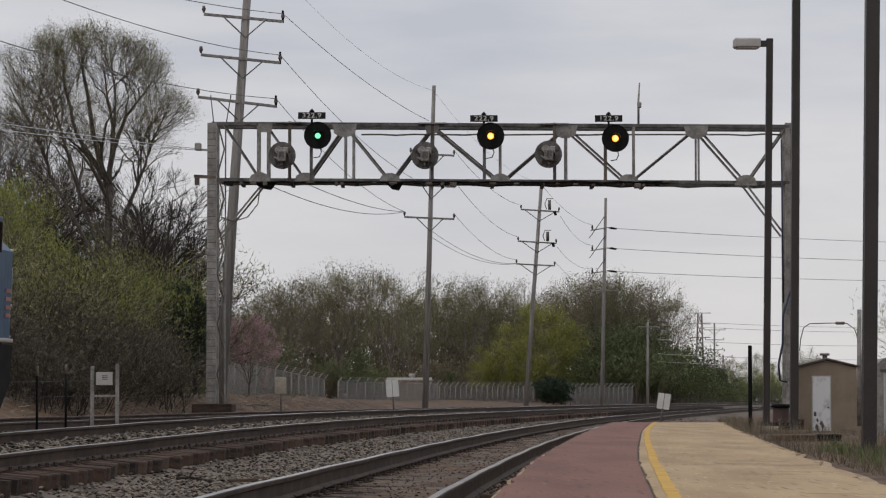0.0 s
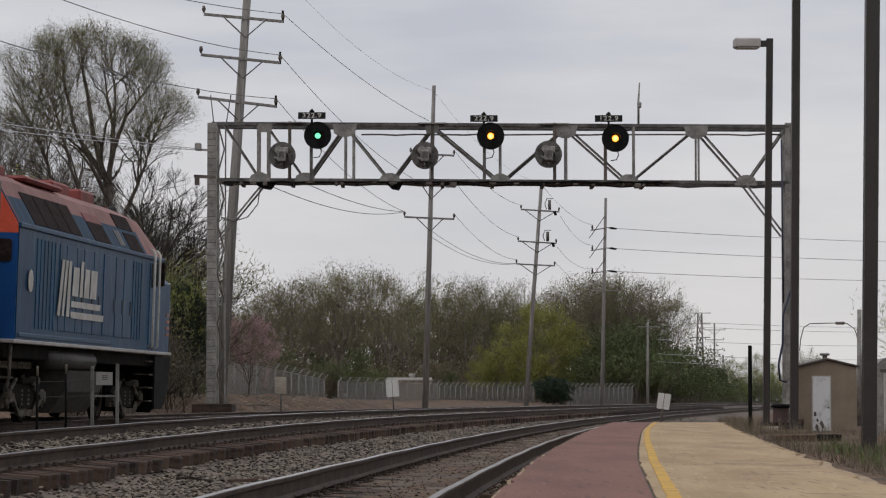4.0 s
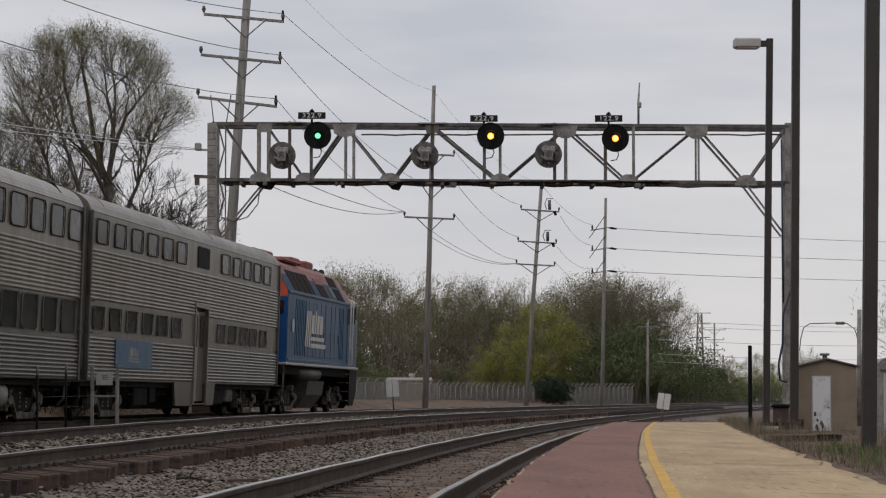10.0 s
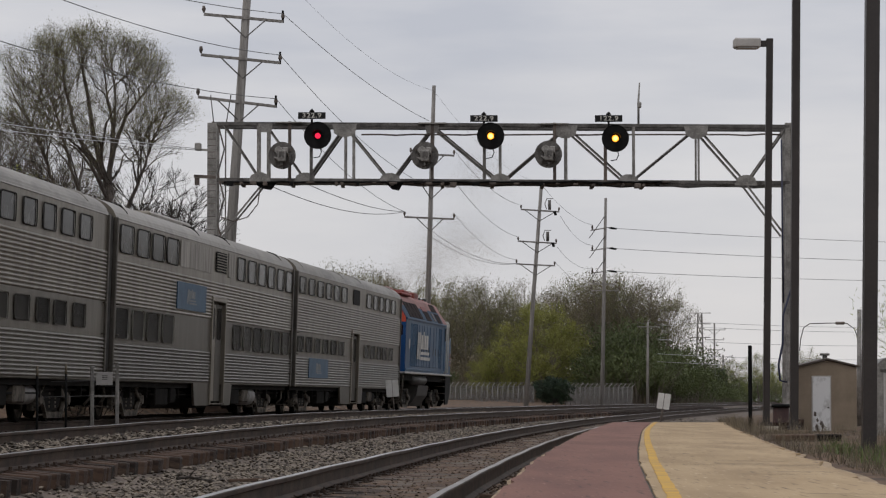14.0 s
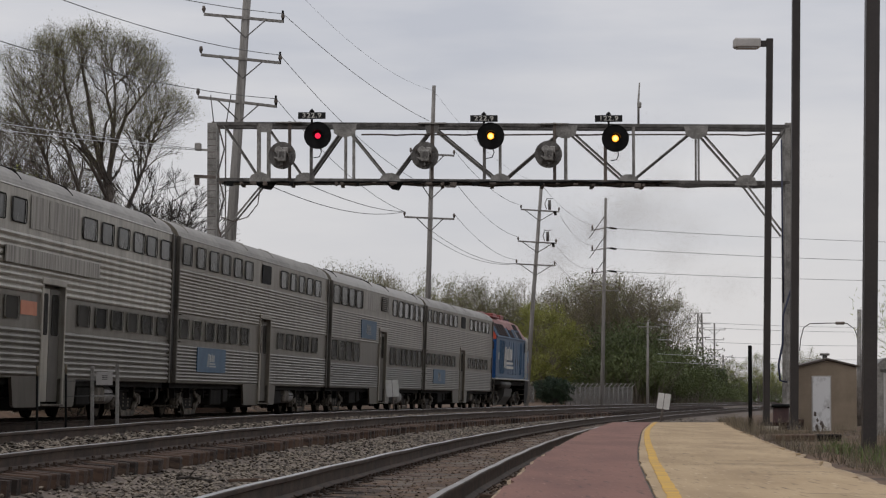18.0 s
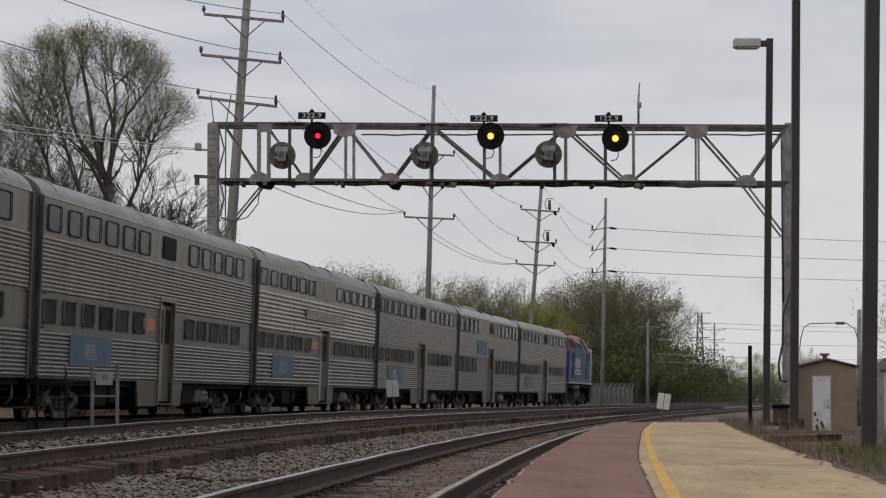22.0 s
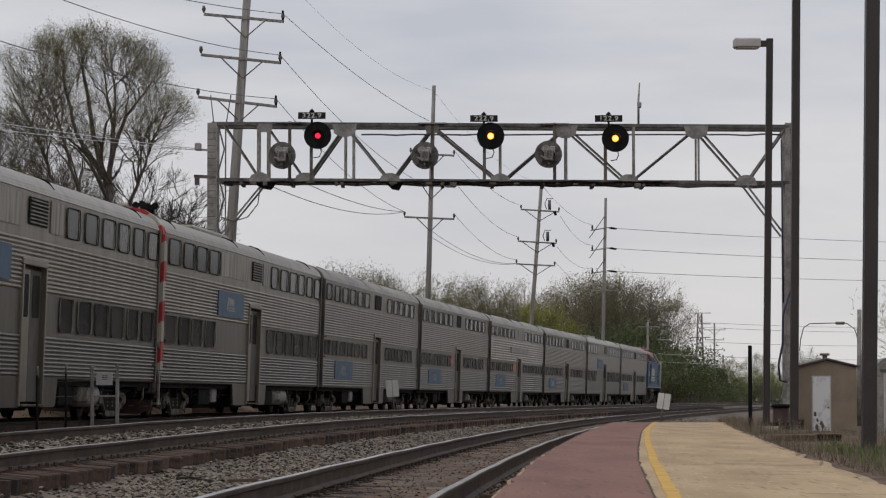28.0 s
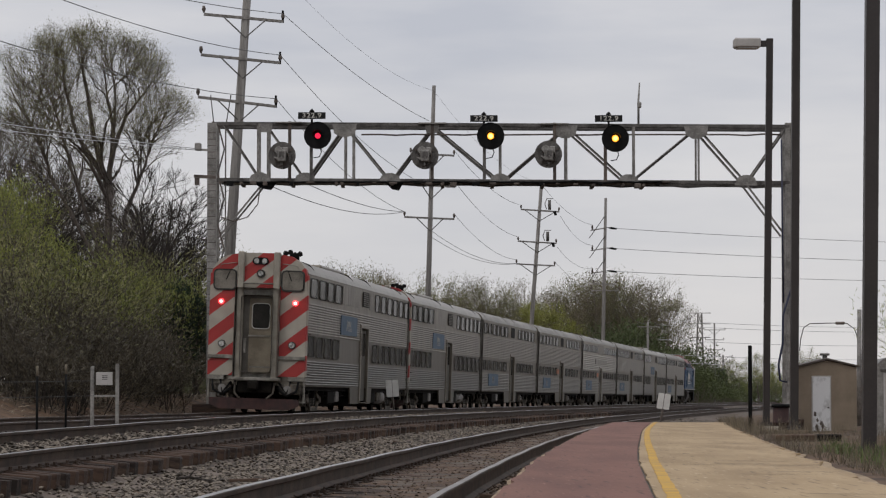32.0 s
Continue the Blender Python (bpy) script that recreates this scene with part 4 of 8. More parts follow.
def signal_back(x, z):
    th = thing("searchlight_signal", "round signal seen from behind, silver disc with grey mechanism case", "railway signal", "signals on the gantry", m=pose(x, GY - 0.35, z))
    mb = Mesh()
    disc(mb, (0, 0), 0.47, 0.0, 0.03, 32)
    part("background_disc", mb, GALV_D, th, "weathered silver disc")
    mb = Mesh()
    mb.box(-0.15, 0.15, -0.42, 0.0, -0.24, 0.16, 0, 0.03)
    mb.tube([(0, -0.2, -0.2), (0, -0.2, -0.48)], 0.04, 8)
    part("mechanism_case", mb, GALV, th)
    mb = Mesh()
    mb.tube([(0.18, -0.2, 0.2), (0.24, -0.25, -0.1), (0.12, -0.25, -0.35), (-0.1, -0.22, -0.4)], 0.02, 6)
    for k in range(3):
        a = radians(30 + 120 * k)
        bar(mb, (0, -0.03, 0), (0.42 * math.cos(a), -0.03, 0.42 * math.sin(a)), 0.04)
    part("struts_and_cable", mb, RUSTY, th)
    mb = Mesh()
    mb.tube([(-0.10, -0.05, 0.14), (-0.10, -0.34, 0.16)], [0.16, 0.13], 14)
    mb.box(0.02, 0.22, -0.30, -0.03, 0.02, 0.26, 0, 0.03)
    mb.tube([(-0.26, -0.12, -0.08), (-0.14, -0.20, -0.14), (0.02, -0.44, -0.10)], 0.035, 6)
    part("relay_housing", mb, GALV, th)
    for b in ((-0.08, 0.10, -0.44, -0.41, -0.10, 0.10), (-0.30, -0.20, -0.10, -0.03, -0.34, -0.12), (0.22, 0.32, -0.10, -0.03, -0.26, 0.06)):
        mb = Mesh()
        mb.box(*b, 0, 0.01)
        part("access_cover", mb, GALV_D, th)
    return th


# ---- the train ----
CAR = 25.91


def wave(z0, z1, pitch, x, deep):
    """Half-round ribs between two heights of a side."""
    out = []
    n = max(1, round((z1 - z0) / pitch))
    p = (z1 - z0) / n
    for k in range(n):
        z = z0 + k * p
        out += [(x, z + 0.02 * p), (x + deep * 0.8, z + 0.18 * p), (x + deep, z + 0.45 * p), (x + deep * 0.75, z + 0.75 * p), (x, z + 0.88 * p)]
    return out


SPEC = {
    "A": dict(pitch=0.082, deep=0.026, low=(0.90, 1.78), mid=(2.53, 3.60), lz=(1.92, 2.41), uz=(3.70, 4.22),
              up=[(25.0, 1.13), (23.2, 1.13), (21.45, 1.2), (19.7, 1.2), (17.9, 1.2), (16.2, 1.2), (10.1, 1.22), (8.3, 1.12), (6.63, 1.1), (5.0, 1.2), (3.3, 1.18)],
              dn=[(25.1, 1.12), (23.4, 1.1), (21.7, 1.18), (19.95, 1.18), (18.25, 1.18), (16.5, 1.2), (10.35, 1.15), (8.7, 1.2), (6.9, 1.1), (5.4, 1.12), (3.65, 1.17)],
              logo=(22.8, 18.85, 1.15, 1.76), door=(13.5, 11.85, 2.78)),
    "B": dict(pitch=0.082, deep=0.024, low=(0.90, 1.68), mid=(2.50, 3.47), lz=(1.77, 2.45), uz=(3.63, 4.25),
              up=[(25.1, 1.4), (23.3, 1.38), (21.6, 1.4), (19.9, 1.4), (10.2, 1.2), (8.5, 1.3), (6.76, 1.3), (5.1, 1.18), (3.4, 1.2), (1.76, 1.22)],
              dn=[(25.35, 1.4), (23.55, 1.28), (21.95, 1.42), (20.15, 1.38), (10.55, 1.22), (8.9, 1.35), (7.2, 1.3), (5.58, 1.38), (3.82, 1.28), (2.15, 1.33)],
              logo=(18.55, 14.75, 2.63, 3.28), door=(13.7, 11.9, 3.02)),
    "C": dict(pitch=0.118, deep=0.034, low=(0.90, 1.80), mid=(2.45, 3.55), lz=(1.93, 2.37), uz=(3.70, 4.16),
              up=[(25.2, 1.2), (23.4, 1.12), (21.6, 1.22), (19.9, 1.2), (18.2, 1.28), (16.4, 1.12), (10.35, 1.35), (8.5, 1.2), (6.8, 1.2), (5.1, 1.2), (3.6, 1.2), (1.9, 1.25)],
              dn=[(25.3, 1.15), (23.6, 1.12), (21.95, 1.12), (20.15, 1.18), (18.55, 1.2), (16.7, 1.12), (10.55, 1.12), (8.85, 1.16), (7.2, 1.2), (5.5, 1.16), (3.85, 1.2), (2.0, 1.2)],
              logo=(22.85, 18.95, 1.12, 1.77), door=(13.7, 11.85, 2.72)),
}
HALF = 1.50


def half_section(sp, inset=0.0, door_top=None):
    """Right half of a coach's cross-section, from the sill up to the roof's crown."""
    w = HALF
    pts = [(w - 0.03, 0.86), (w, 0.88)]
    pts += wave(*sp["low"], sp["pitch"], w, sp["deep"])
    pts += [(w, sp["low"][1] + 0.01)]
    pts += [(w, sp["mid"][0] - 0.01)] + wave(*sp["mid"], sp["pitch"], w, sp["deep"])
    pts += [(w, sp["mid"][1] + 0.01), (w, 4.33), (w + 0.012, 4.345), (w - 0.004, 4.37)]
    if inset:
        lo = [(w - inset, 0.86)]
        pts = lo + [(w - inset, door_top - 0.002), (w, door_top)] + [p for p in pts if p[1] > door_top + 0.01]
    for k in range(1, 11):  # roof shoulder in shallow ribs, then the smooth crown
        a = radians(90 * k / 10)
        x, z = (w - 0.02) * math.cos(a) ** 0.62, 4.37 + 0.48 * math.sin(a) ** 1.15
        if k < 8:
            pts += [(x + 0.012, z - 0.012)]
        pts.append((max(x, 0.0), z))
    return pts


def full_section(sp, inset=0.0, door_top=None):
    r = half_section(sp, inset, door_top)
    return r + [(-x, z) for x, z in r[-2::-1]]


def car_body(sp, cab, car, steel):
    da, db, dt = sp["door"]
    mid = CAR / 2
    y0, y1 = -12.57, 12.57
    full = full_section(sp)
    for name, ring, a, b in (("body_shell", full, y0, mid - da), ("vestibule_shell", full_section(sp, 0.14, dt), mid - da, mid - db), ("body_shell", full, mid - db, y1)):
        mb = Mesh()
        mb.sweep(ring, a, b)
        for k, f in enumerate(mb.f):  # the panels below the upper ribs take a darker steel
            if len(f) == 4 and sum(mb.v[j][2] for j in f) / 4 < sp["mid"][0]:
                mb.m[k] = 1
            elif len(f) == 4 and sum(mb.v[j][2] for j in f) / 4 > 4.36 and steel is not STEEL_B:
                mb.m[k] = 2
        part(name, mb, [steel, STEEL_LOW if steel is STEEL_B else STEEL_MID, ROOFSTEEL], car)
    # end posts
    for y, d in ((y0, -1), (y1, 1)):
        if not (cab and d < 0):
            for sx in (-1, 1):
                mb = Mesh()
                mb.box(sx * 1.50 - 0.05, sx * 1.50 + 0.05, *((y - 0.10, y + 0.02) if d > 0 else (y - 0.02, y + 0.10)), 0.86, 4.36, 0, 0.015)
                part("end_post", mb, DOORGREY, car)


def side_turn(sx):
    """A frame on a coach side: x along the car, y into it, z up."""
    return Matrix.Rotation(radians(90 * sx), 4, "Z")


def window_parts(car, d, wide, z0, z1, sx, glass, mesh_cache):
    key = (round(wide, 2), z0, z1, glass.name)
    h = z1 - z0
    if key not in mesh_cache:
        fr, pn = Mesh(), Mesh()
        r = 0.09 if h < 0.55 else 0.13
        ring_plate(fr, rounded(wide, h, r), rounded(wide - 0.034, h - 0.034, r - 0.012), 0.02, Matrix())
        pn.plate(rounded(wide - 0.03, h - 0.03, r - 0.01), 0.004)
        mesh_cache[key] = fr.data("window", WINDOWRIM if glass is PANE else RUBBER), pn.data("pane", glass)
    fr, pn = mesh_cache[key]
    y = CAR / 2 - d + wide / 2
    m = Matrix.Translation((sx * (HALF + 0.018), y, (z0 + z1) / 2)) @ side_turn(sx)
    w = part("window", fr, None, car, m=m)
    part("pane", pn, None, w, m=pose(0, 0.010, 0))


def wheelset(parent, y, r, cache):
    if r not in cache:
        mb = Mesh()
        mb.tube([(-0.7, 0, 0), (0.7, 0, 0)], 0.085, 10)
        for sx in (-1, 1):
            mb.tube([(sx * 0.69, 0, 0), (sx * 0.715, 0, 0), (sx * 0.72, 0, 0), (sx * 0.825, 0, 0)], [r + 0.025, r + 0.025, r, r - 0.003], 24, 0, True, False)
            mb.tube([(sx * 0.826, 0, 0), (sx * 0.83, 0, 0)], [r * 0.84, r * 0.80], 20, 1, True, False)
            for k in range(5):
                a = 2 * math.pi * k / 5
                mb.box(sx * 0.831 - 0.006, sx * 0.831 + 0.006, r * 0.5 * math.cos(a) - 0.05, r * 0.5 * math.cos(a) + 0.05, r * 0.5 * math.sin(a) - 0.05, r * 0.5 * math.sin(a) + 0.05, 1)
        cache[r] = mb.data("wheelset", [UNDER, TRUCK])
    return part("wheelset", cache[r], None, parent, m=pose(0, y, r))


BOGIE = {}
WHEELS = []


def bogie(car, y, base=2.59, r=0.457, heavy=False):
    key = (base, r)
    if key not in BOGIE:
        mb = Mesh()
        h = base / 2
        for sx in (-1, 1):
            x = sx * 1.02
            # cast side frame with a dropped centre, axle boxes, springs, damper
            ring = [(-h - 0.45, r + 0.12), (-h - 0.3, r + 0.24), (-0.5, r + 0.26), (0.5, r + 0.26), (h + 0.3, r + 0.24), (h + 0.45, r + 0.12), (h + 0.2, r + 0.05), (0.75, r + 0.0), (0.45, r - 0.22), (-0.45, r - 0.22), (-0.75, r + 0.0), (-h - 0.2, r + 0.05)]
            mb.plate(ring, 0.12, Matrix.Translation((x + 0.06, 0, 0)) @ Matrix.Rotation(radians(90), 4, "Z"), 0)
            for s2 in (-h, h):
                mb.box(x + sx * 0.02, x + sx * 0.20, s2 - 0.16, s2 + 0.16, r - 0.17, r + 0.17, 1, 0.04)
                mb.tube([(x + sx * 0.19, s2, r), (x + sx * 0.25, s2, r)], 0.105, 12, 1)
            for s2 in (-0.27, 0.27):
                for k in range(4):
                    z = r - 0.16 + k * 0.085
                    mb.tube([(x + sx * 0.10, s2, z), (x + sx * 0.10, s2, z + 0.05)], 0.10, 10, 1)
            mb.box(x - 0.02, x + sx * 0.24 if sx > 0 else x + 0.02, -0.55, 0.55, r + 0.26, r + 0.36, 0) if sx > 0 else mb.box(x - 0.24, x + 0.02, -0.55, 0.55, r + 0.26, r + 0.36, 0)
            # equaliser beam slung between the axle boxes, pedestals, brake shoes and rods
            mb.plate([(-h, r + 0.10), (-h + 0.25, r + 0.06), (-0.72, r - 0.24), (0.72, r - 0.24), (h - 0.25, r + 0.06), (h, r + 0.10), (h, r - 0.02), (h - 0.3, r - 0.10), (0.66, r - 0.36), (-0.66, r - 0.36), (-h + 0.3, r - 0.10), (-h, r - 0.02)], 0.07, Matrix.Translation((x + sx * 0.17, 0, 0)) @ Matrix.Rotation(radians(90), 4, "Z"), 1)
            for s2 in (-h, h):
                for e in (-1, 1):
                    mb.box(*sorted((x + sx * 0.02, x + sx * 0.15)), s2 + e * 0.22 - 0.05, s2 + e * 0.22 + 0.05, r - 0.22, r + 0.20, 1, 0.02)
                    mb.box(*sorted((x - sx * 0.16, x - sx * 0.04)), s2 + e * (r + 0.05) - 0.05, s2 + e * (r + 0.05) + 0.05, r - 0.20, r + 0.16, 0, 0.02)
            mb.box(*sorted((x + sx * 0.04, x + sx * 0.22)), h - 0.62, h - 0.30, r + 0.22, r + 0.40, 1, 0.04)
            mb.tube([(x + sx * 0.16, -1.0, r - 0.30), (x + sx * 0.16, 1.0, r - 0.30)], 0.022, 6, 1)
            mb.tube([(x + sx * 0.2, 0.4, r + 0.3), (x + sx * 0.22, 1.0, r - 0.02)], 0.05, 8, 1)
            mb.tube([(x + sx * 0.2, -h - 0.35, r - 0.1), (x + sx * 0.2, -h + 0.5, r + 0.34)], 0.035, 8, 1)
        mb.box(-1.0, 1.0, -0.22, 0.22, r - 0.02, r + 0.32, 0, 0.03)
        mb.box(-0.95, 0.95, -h - 0.4, -h - 0.28, r + 0.05, r + 0.2, 0)
        mb.box(-0.95, 0.95, h + 0.28, h + 0.4, r + 0.05, r + 0.2, 0)
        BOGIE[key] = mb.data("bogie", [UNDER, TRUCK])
    b = part("bogie", BOGIE[key], None, car, "dusty cast steel bogie", m=pose(0, y, 0))
    for s2 in (-base / 2, base / 2):
        WHEELS.append((wheelset(b, s2, r, BOGIE), s2, r))
    return b


# plain slanted bars: three tall ones, four low blocks, two underlines
EMBLEM = ([(-2.30, 2.10), (-2.08, 2.10), (-1.76, 3.20), (-1.98, 3.20)], [(-1.92, 2.10), (-1.72, 2.10), (-1.46, 3.20), (-1.66, 3.20)], [(-1.52, 2.10), (-1.26, 2.10), (-1.14, 3.20), (-1.38, 3.20)],
          [(-1.06, 2.52), (-0.50, 2.52), (-0.42, 3.10), (-0.94, 3.10)], [(-0.36, 2.52), (-0.10, 2.52), (-0.02, 3.24), (-0.26, 3.24)], [(0.04, 2.52), (0.50, 2.52), (0.56, 3.10), (0.12, 3.10)],
          [(0.62, 2.52), (1.22, 2.52), (1.28, 3.10), (0.70, 3.10)], [(-1.10, 2.30), (1.62, 2.30), (1.72, 2.42), (-1.08, 2.42)], [(-1.10, 2.08), (1.95, 2.08), (2.00, 2.21), (-1.10, 2.21)])


def logo_panel(car, x0, x1, z0, z1, sx, faded=False):
    """Blue panel with a plain pale emblem."""
    mb = Mesh()
    y0, y1 = CAR / 2 - x0, CAR / 2 - x1
    w, h = abs(y1 - y0), z1 - z0
    m = Matrix.Translation((sx * (HALF + 0.040), (y0 + y1) / 2, (z0 + z1) / 2)) @ side_turn(sx)
    mb.plate(rounded(w, h, 0.02, 1), 0.02, m @ pose(0, 0.02, 0))
    p = part("sign_panel", mb, BLUE_SIGN, car, "blue panel with a pale emblem")
    e = Mesh()
    for pts in EMBLEM:
        k = h / 2.05
        e.plate([(a * k * 0.95, (b - 2.65) * k) for a, b in pts], 0.004, m @ pose(0, -0.001, 0))
    part("emblem", e, FADEDWHITE, p)


def coach(kind, cab=False, index=0):
    """A bilevel gallery coach, running forward along +y."""
    sp = SPEC[kind]
    steel = {"A": STEEL, "B": STEEL_B, "C": STEEL_C}[kind]
    label = {"A": "bilevel stainless steel coach with fine ribs and small windows", "B": "bilevel stainless steel coach with large windows and louvred vent",
             "C": "bright bilevel coach with wide polished steel ribs"}[kind]
    if cab:
        label = "bilevel stainless steel cab car with red and white striped end"
    car = thing("passenger_coach" if not cab else "cab_car", label, "train car", "train")
    cache = {}
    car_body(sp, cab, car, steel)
    mid = CAR / 2
    da, db, dt = sp["door"]
    # deep skirt round the middle doors
    for sx in (-1, 1):
        for ring in ([(mid - 15.95, 0.88), (mid - 15.75, 0.36), (mid - 15.6, 0.32), (mid - da, 0.32), (mid - da, 0.88)],
                     [(mid - db, 0.88), (mid - db, 0.32), (mid - 10.75, 0.32), (mid - 10.6, 0.36), (mid - 10.45, 0.88)]):
            mb = Mesh()
            mb.plate(ring, 0.06, Matrix.Translation(((HALF - 0.05) if sx > 0 else -(HALF + 0.01), 0, 0)) @ Matrix.Rotation(radians(90), 4, "Z"))
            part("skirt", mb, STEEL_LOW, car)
        # doors: two leaves in the recess, with a lintel and step
        wd = da - db
        for half in (0, 1):
            ya = mid - da + half * wd / 2
            yb = ya + wd / 2
            mb = Mesh()
            x = sx * (HALF - 0.10)
            mb.box(min(x, x + sx * 0.05), max(x, x + sx * 0.05), ya + 0.01, yb - 0.01, 0.42, dt - 0.12, 0, 0.012)
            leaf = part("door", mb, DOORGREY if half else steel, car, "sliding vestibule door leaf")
            mb = Mesh()
            m = Matrix.Translation((sx * (HALF - 0.045), (ya + yb) / 2, dt - 0.62)) @ side_turn(sx)
            mb.plate(rounded(wd / 2 - 0.34, 0.80, 0.08), 0.006, m)
            part("door_window", mb, PANE, leaf)
        mb = Mesh()
        xa, xb = sorted((sx * (HALF - 0.02), sx * (HALF + 0.05)))
        mb.box(xa, xb, mid - da - 0.12, mid - db + 0.12, dt - 0.06, dt + 0.07, 0, 0.015)
        mb.box(xa, xb, mid - da - 0.10, mid - da, 0.34, dt - 0.06, 0, 0.01)
        mb.box(xa, xb, mid - db, mid - db + 0.10, 0.34, dt - 0.06, 0, 0.01)
        part("door_surround", mb, steel, car)
        mb = Mesh()
        mb.box(*sorted((sx * (HALF - 0.15), sx * (HALF + 0.09))), mid - da + 0.05, mid - db - 0.05, 0.34, 0.38, 0, 0.01)
        part("step", mb, TRUCK, car)
    for sx in (1, -1):
        for d, wide in sp["up"]:
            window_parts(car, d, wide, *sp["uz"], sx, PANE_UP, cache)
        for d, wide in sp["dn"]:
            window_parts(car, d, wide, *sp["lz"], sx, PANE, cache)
        logo_panel(car, *sp["logo"], sx)
        # upper vent over the doors
        m = Matrix.Translation((sx * (HALF + 0.012), mid - 12.65, 3.98)) @ side_turn(sx)
        mb = Mesh()
        mb.plate(rounded(1.55, 0.52, 0.03, 1), 0.012, m)
        v = part("vent", mb, BLACK if kind != "C" else STREAK, car, "dark square air intake" if kind == "A" else "louvred air vent")
        if kind == "B":
            for k in range(7):
                mb = Mesh()
                z = 3.98 - 0.21 + k * 0.07
                mb.box(*sorted((sx * (HALF + 0.014), sx * (HALF + 0.045))), mid - 12.65 - 0.72, mid - 12.65 + 0.72, z - 0.011, z + 0.011)
                part("louvre", mb, steel, v)
        if kind in "BC":  # streaked blank panels between the upper windows
            for a, b in (((18.2, 14.0), (11.6, 10.5)) if kind == "B" else ((14.9, 10.7),)):
                mb = Mesh()
                m = Matrix.Translation((sx * (HALF + 0.010), mid - (a + b) / 2, 3.96)) @ side_turn(sx)
                mb.plate(rounded(a - b, 0.62, 0.02, 1), 0.008, m)
                part("blank_panel", mb, STREAK, car, "streaky blank metal panel")
        if kind == "C":
            mb = Mesh()
            m = Matrix.Translation((sx * (HALF + 0.048), mid - 12.9, 3.10)) @ side_turn(sx)
            mb.plate(rounded(8.1, 0.30, 0.02, 1), 0.03, m)
            part("name_board", mb, STREAK, car, "grimy blank metal name board")
        if kind == "C" or index == 5:
            mb = Mesh()
            m = Matrix.Translation((sx * (HALF + 0.012), mid - 14.8, 2.17)) @ side_turn(sx)
            mb.plate(rounded(1.3, 0.26, 0.02, 1), 0.01, m)
            part("notice", mb, ORANGEPANEL, car, "orange notice panel")
        # grab irons and latches at the coach ends
        for y in (-12.3, 12.3):
            for z in (1.25, 1.55, 1.85, 2.5):
                mb = Mesh()
                mb.tube([(sx * (HALF + 0.02), y - 0.12, z), (sx * (HALF + 0.07), y - 0.10, z), (sx * (HALF + 0.07), y + 0.10, z), (sx * (HALF + 0.02), y + 0.12, z)], 0.014, 5)
                part("grab_iron", mb, TRUCK, car)
    # rubber diaphragms in the gangways
    for y in ((12.62, 12.95),) + (((-12.95, -12.62),) if not cab else ()):
        mb = Mesh()
        ring_plate(mb, rounded(2.92, 3.50, 0.20), rounded(1.0, 2.1, 0.1), y[1] - y[0], Matrix.Translation((0, y[1], 2.72)))
        part("diaphragm", mb, RUBBER, car, "black rubber gangway diaphragm")
    # roof vents and rain strips
    for d in (24.0, 15.4, 11.0, 2.2):
        for sx in (-1, 1):
            mb = Mesh()
            mb.tube([(sx * 1.40, mid - d, 4.52), (sx * 1.20, mid - d + 0.25, 4.68), (sx * 0.9, mid - d + 0.5, 4.79)], [0.03, 0.05, 0.03], 6)
            part("roof_drain_strip", mb, UNDER if kind != "A" else ROOFSTEEL, car)
    if kind == "B":
        mb = Mesh()
        mb.box(-0.8, 0.8, mid - 18.5, mid - 13.2, 4.78, 4.93, 0, 0.05)
        part("roof_duct", mb, steel, car)
    # running gear and underfloor boxes
    for y in (-9.15, 9.15):
        bogie(car, y)
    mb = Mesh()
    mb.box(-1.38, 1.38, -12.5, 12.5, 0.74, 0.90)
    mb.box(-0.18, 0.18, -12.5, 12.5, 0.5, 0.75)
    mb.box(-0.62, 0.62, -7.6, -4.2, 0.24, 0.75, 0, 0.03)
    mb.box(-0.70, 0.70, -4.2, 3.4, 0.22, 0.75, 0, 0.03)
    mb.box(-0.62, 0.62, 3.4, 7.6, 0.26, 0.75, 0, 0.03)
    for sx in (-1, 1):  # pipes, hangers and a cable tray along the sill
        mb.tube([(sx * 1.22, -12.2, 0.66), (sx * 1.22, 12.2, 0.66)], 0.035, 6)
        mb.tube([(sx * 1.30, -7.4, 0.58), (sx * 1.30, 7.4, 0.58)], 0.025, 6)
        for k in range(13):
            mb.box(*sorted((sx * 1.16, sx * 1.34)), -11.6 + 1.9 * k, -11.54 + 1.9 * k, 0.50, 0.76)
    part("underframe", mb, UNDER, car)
    rng = random.Random(index)
    for sx in (-1, 1):
        for y0, wd, h, name, mat in ((-6.9, 1.5, 0.42, "battery_box", UNDER), (-5.1, 0.7, 0.35, "equipment_box", TANKGREY if index > 5 else UNDER), (3.3, 1.3, 0.40, "equipment_box", UNDER), (5.2, 0.9, 0.34, "valve_box", TRUCK)):
            mb = Mesh()
            mb.box(*sorted((sx * 0.75, sx * 1.36)), y0, y0 + wd, 0.74 - h, 0.74, 0, 0.03)
            part(name, mb, mat, car)
        mb = Mesh()
        mb.tube([(sx * 1.12, 5.9 if index != 7 else 4.9, 0.56), (sx * 1.12, 6.0 if index != 7 else 5.0, 0.56), (sx * 1.12, 7.2, 0.56), (sx * 1.12, 7.3, 0.56)], [0.10, 0.20 + 0.06 * (kind == "B"), 0.20 + 0.06 * (kind == "B"), 0.10], 14)
        part("air_tank", mb, TANKGREY if index > 1 else UNDER, car, "grey compressed-air tank")
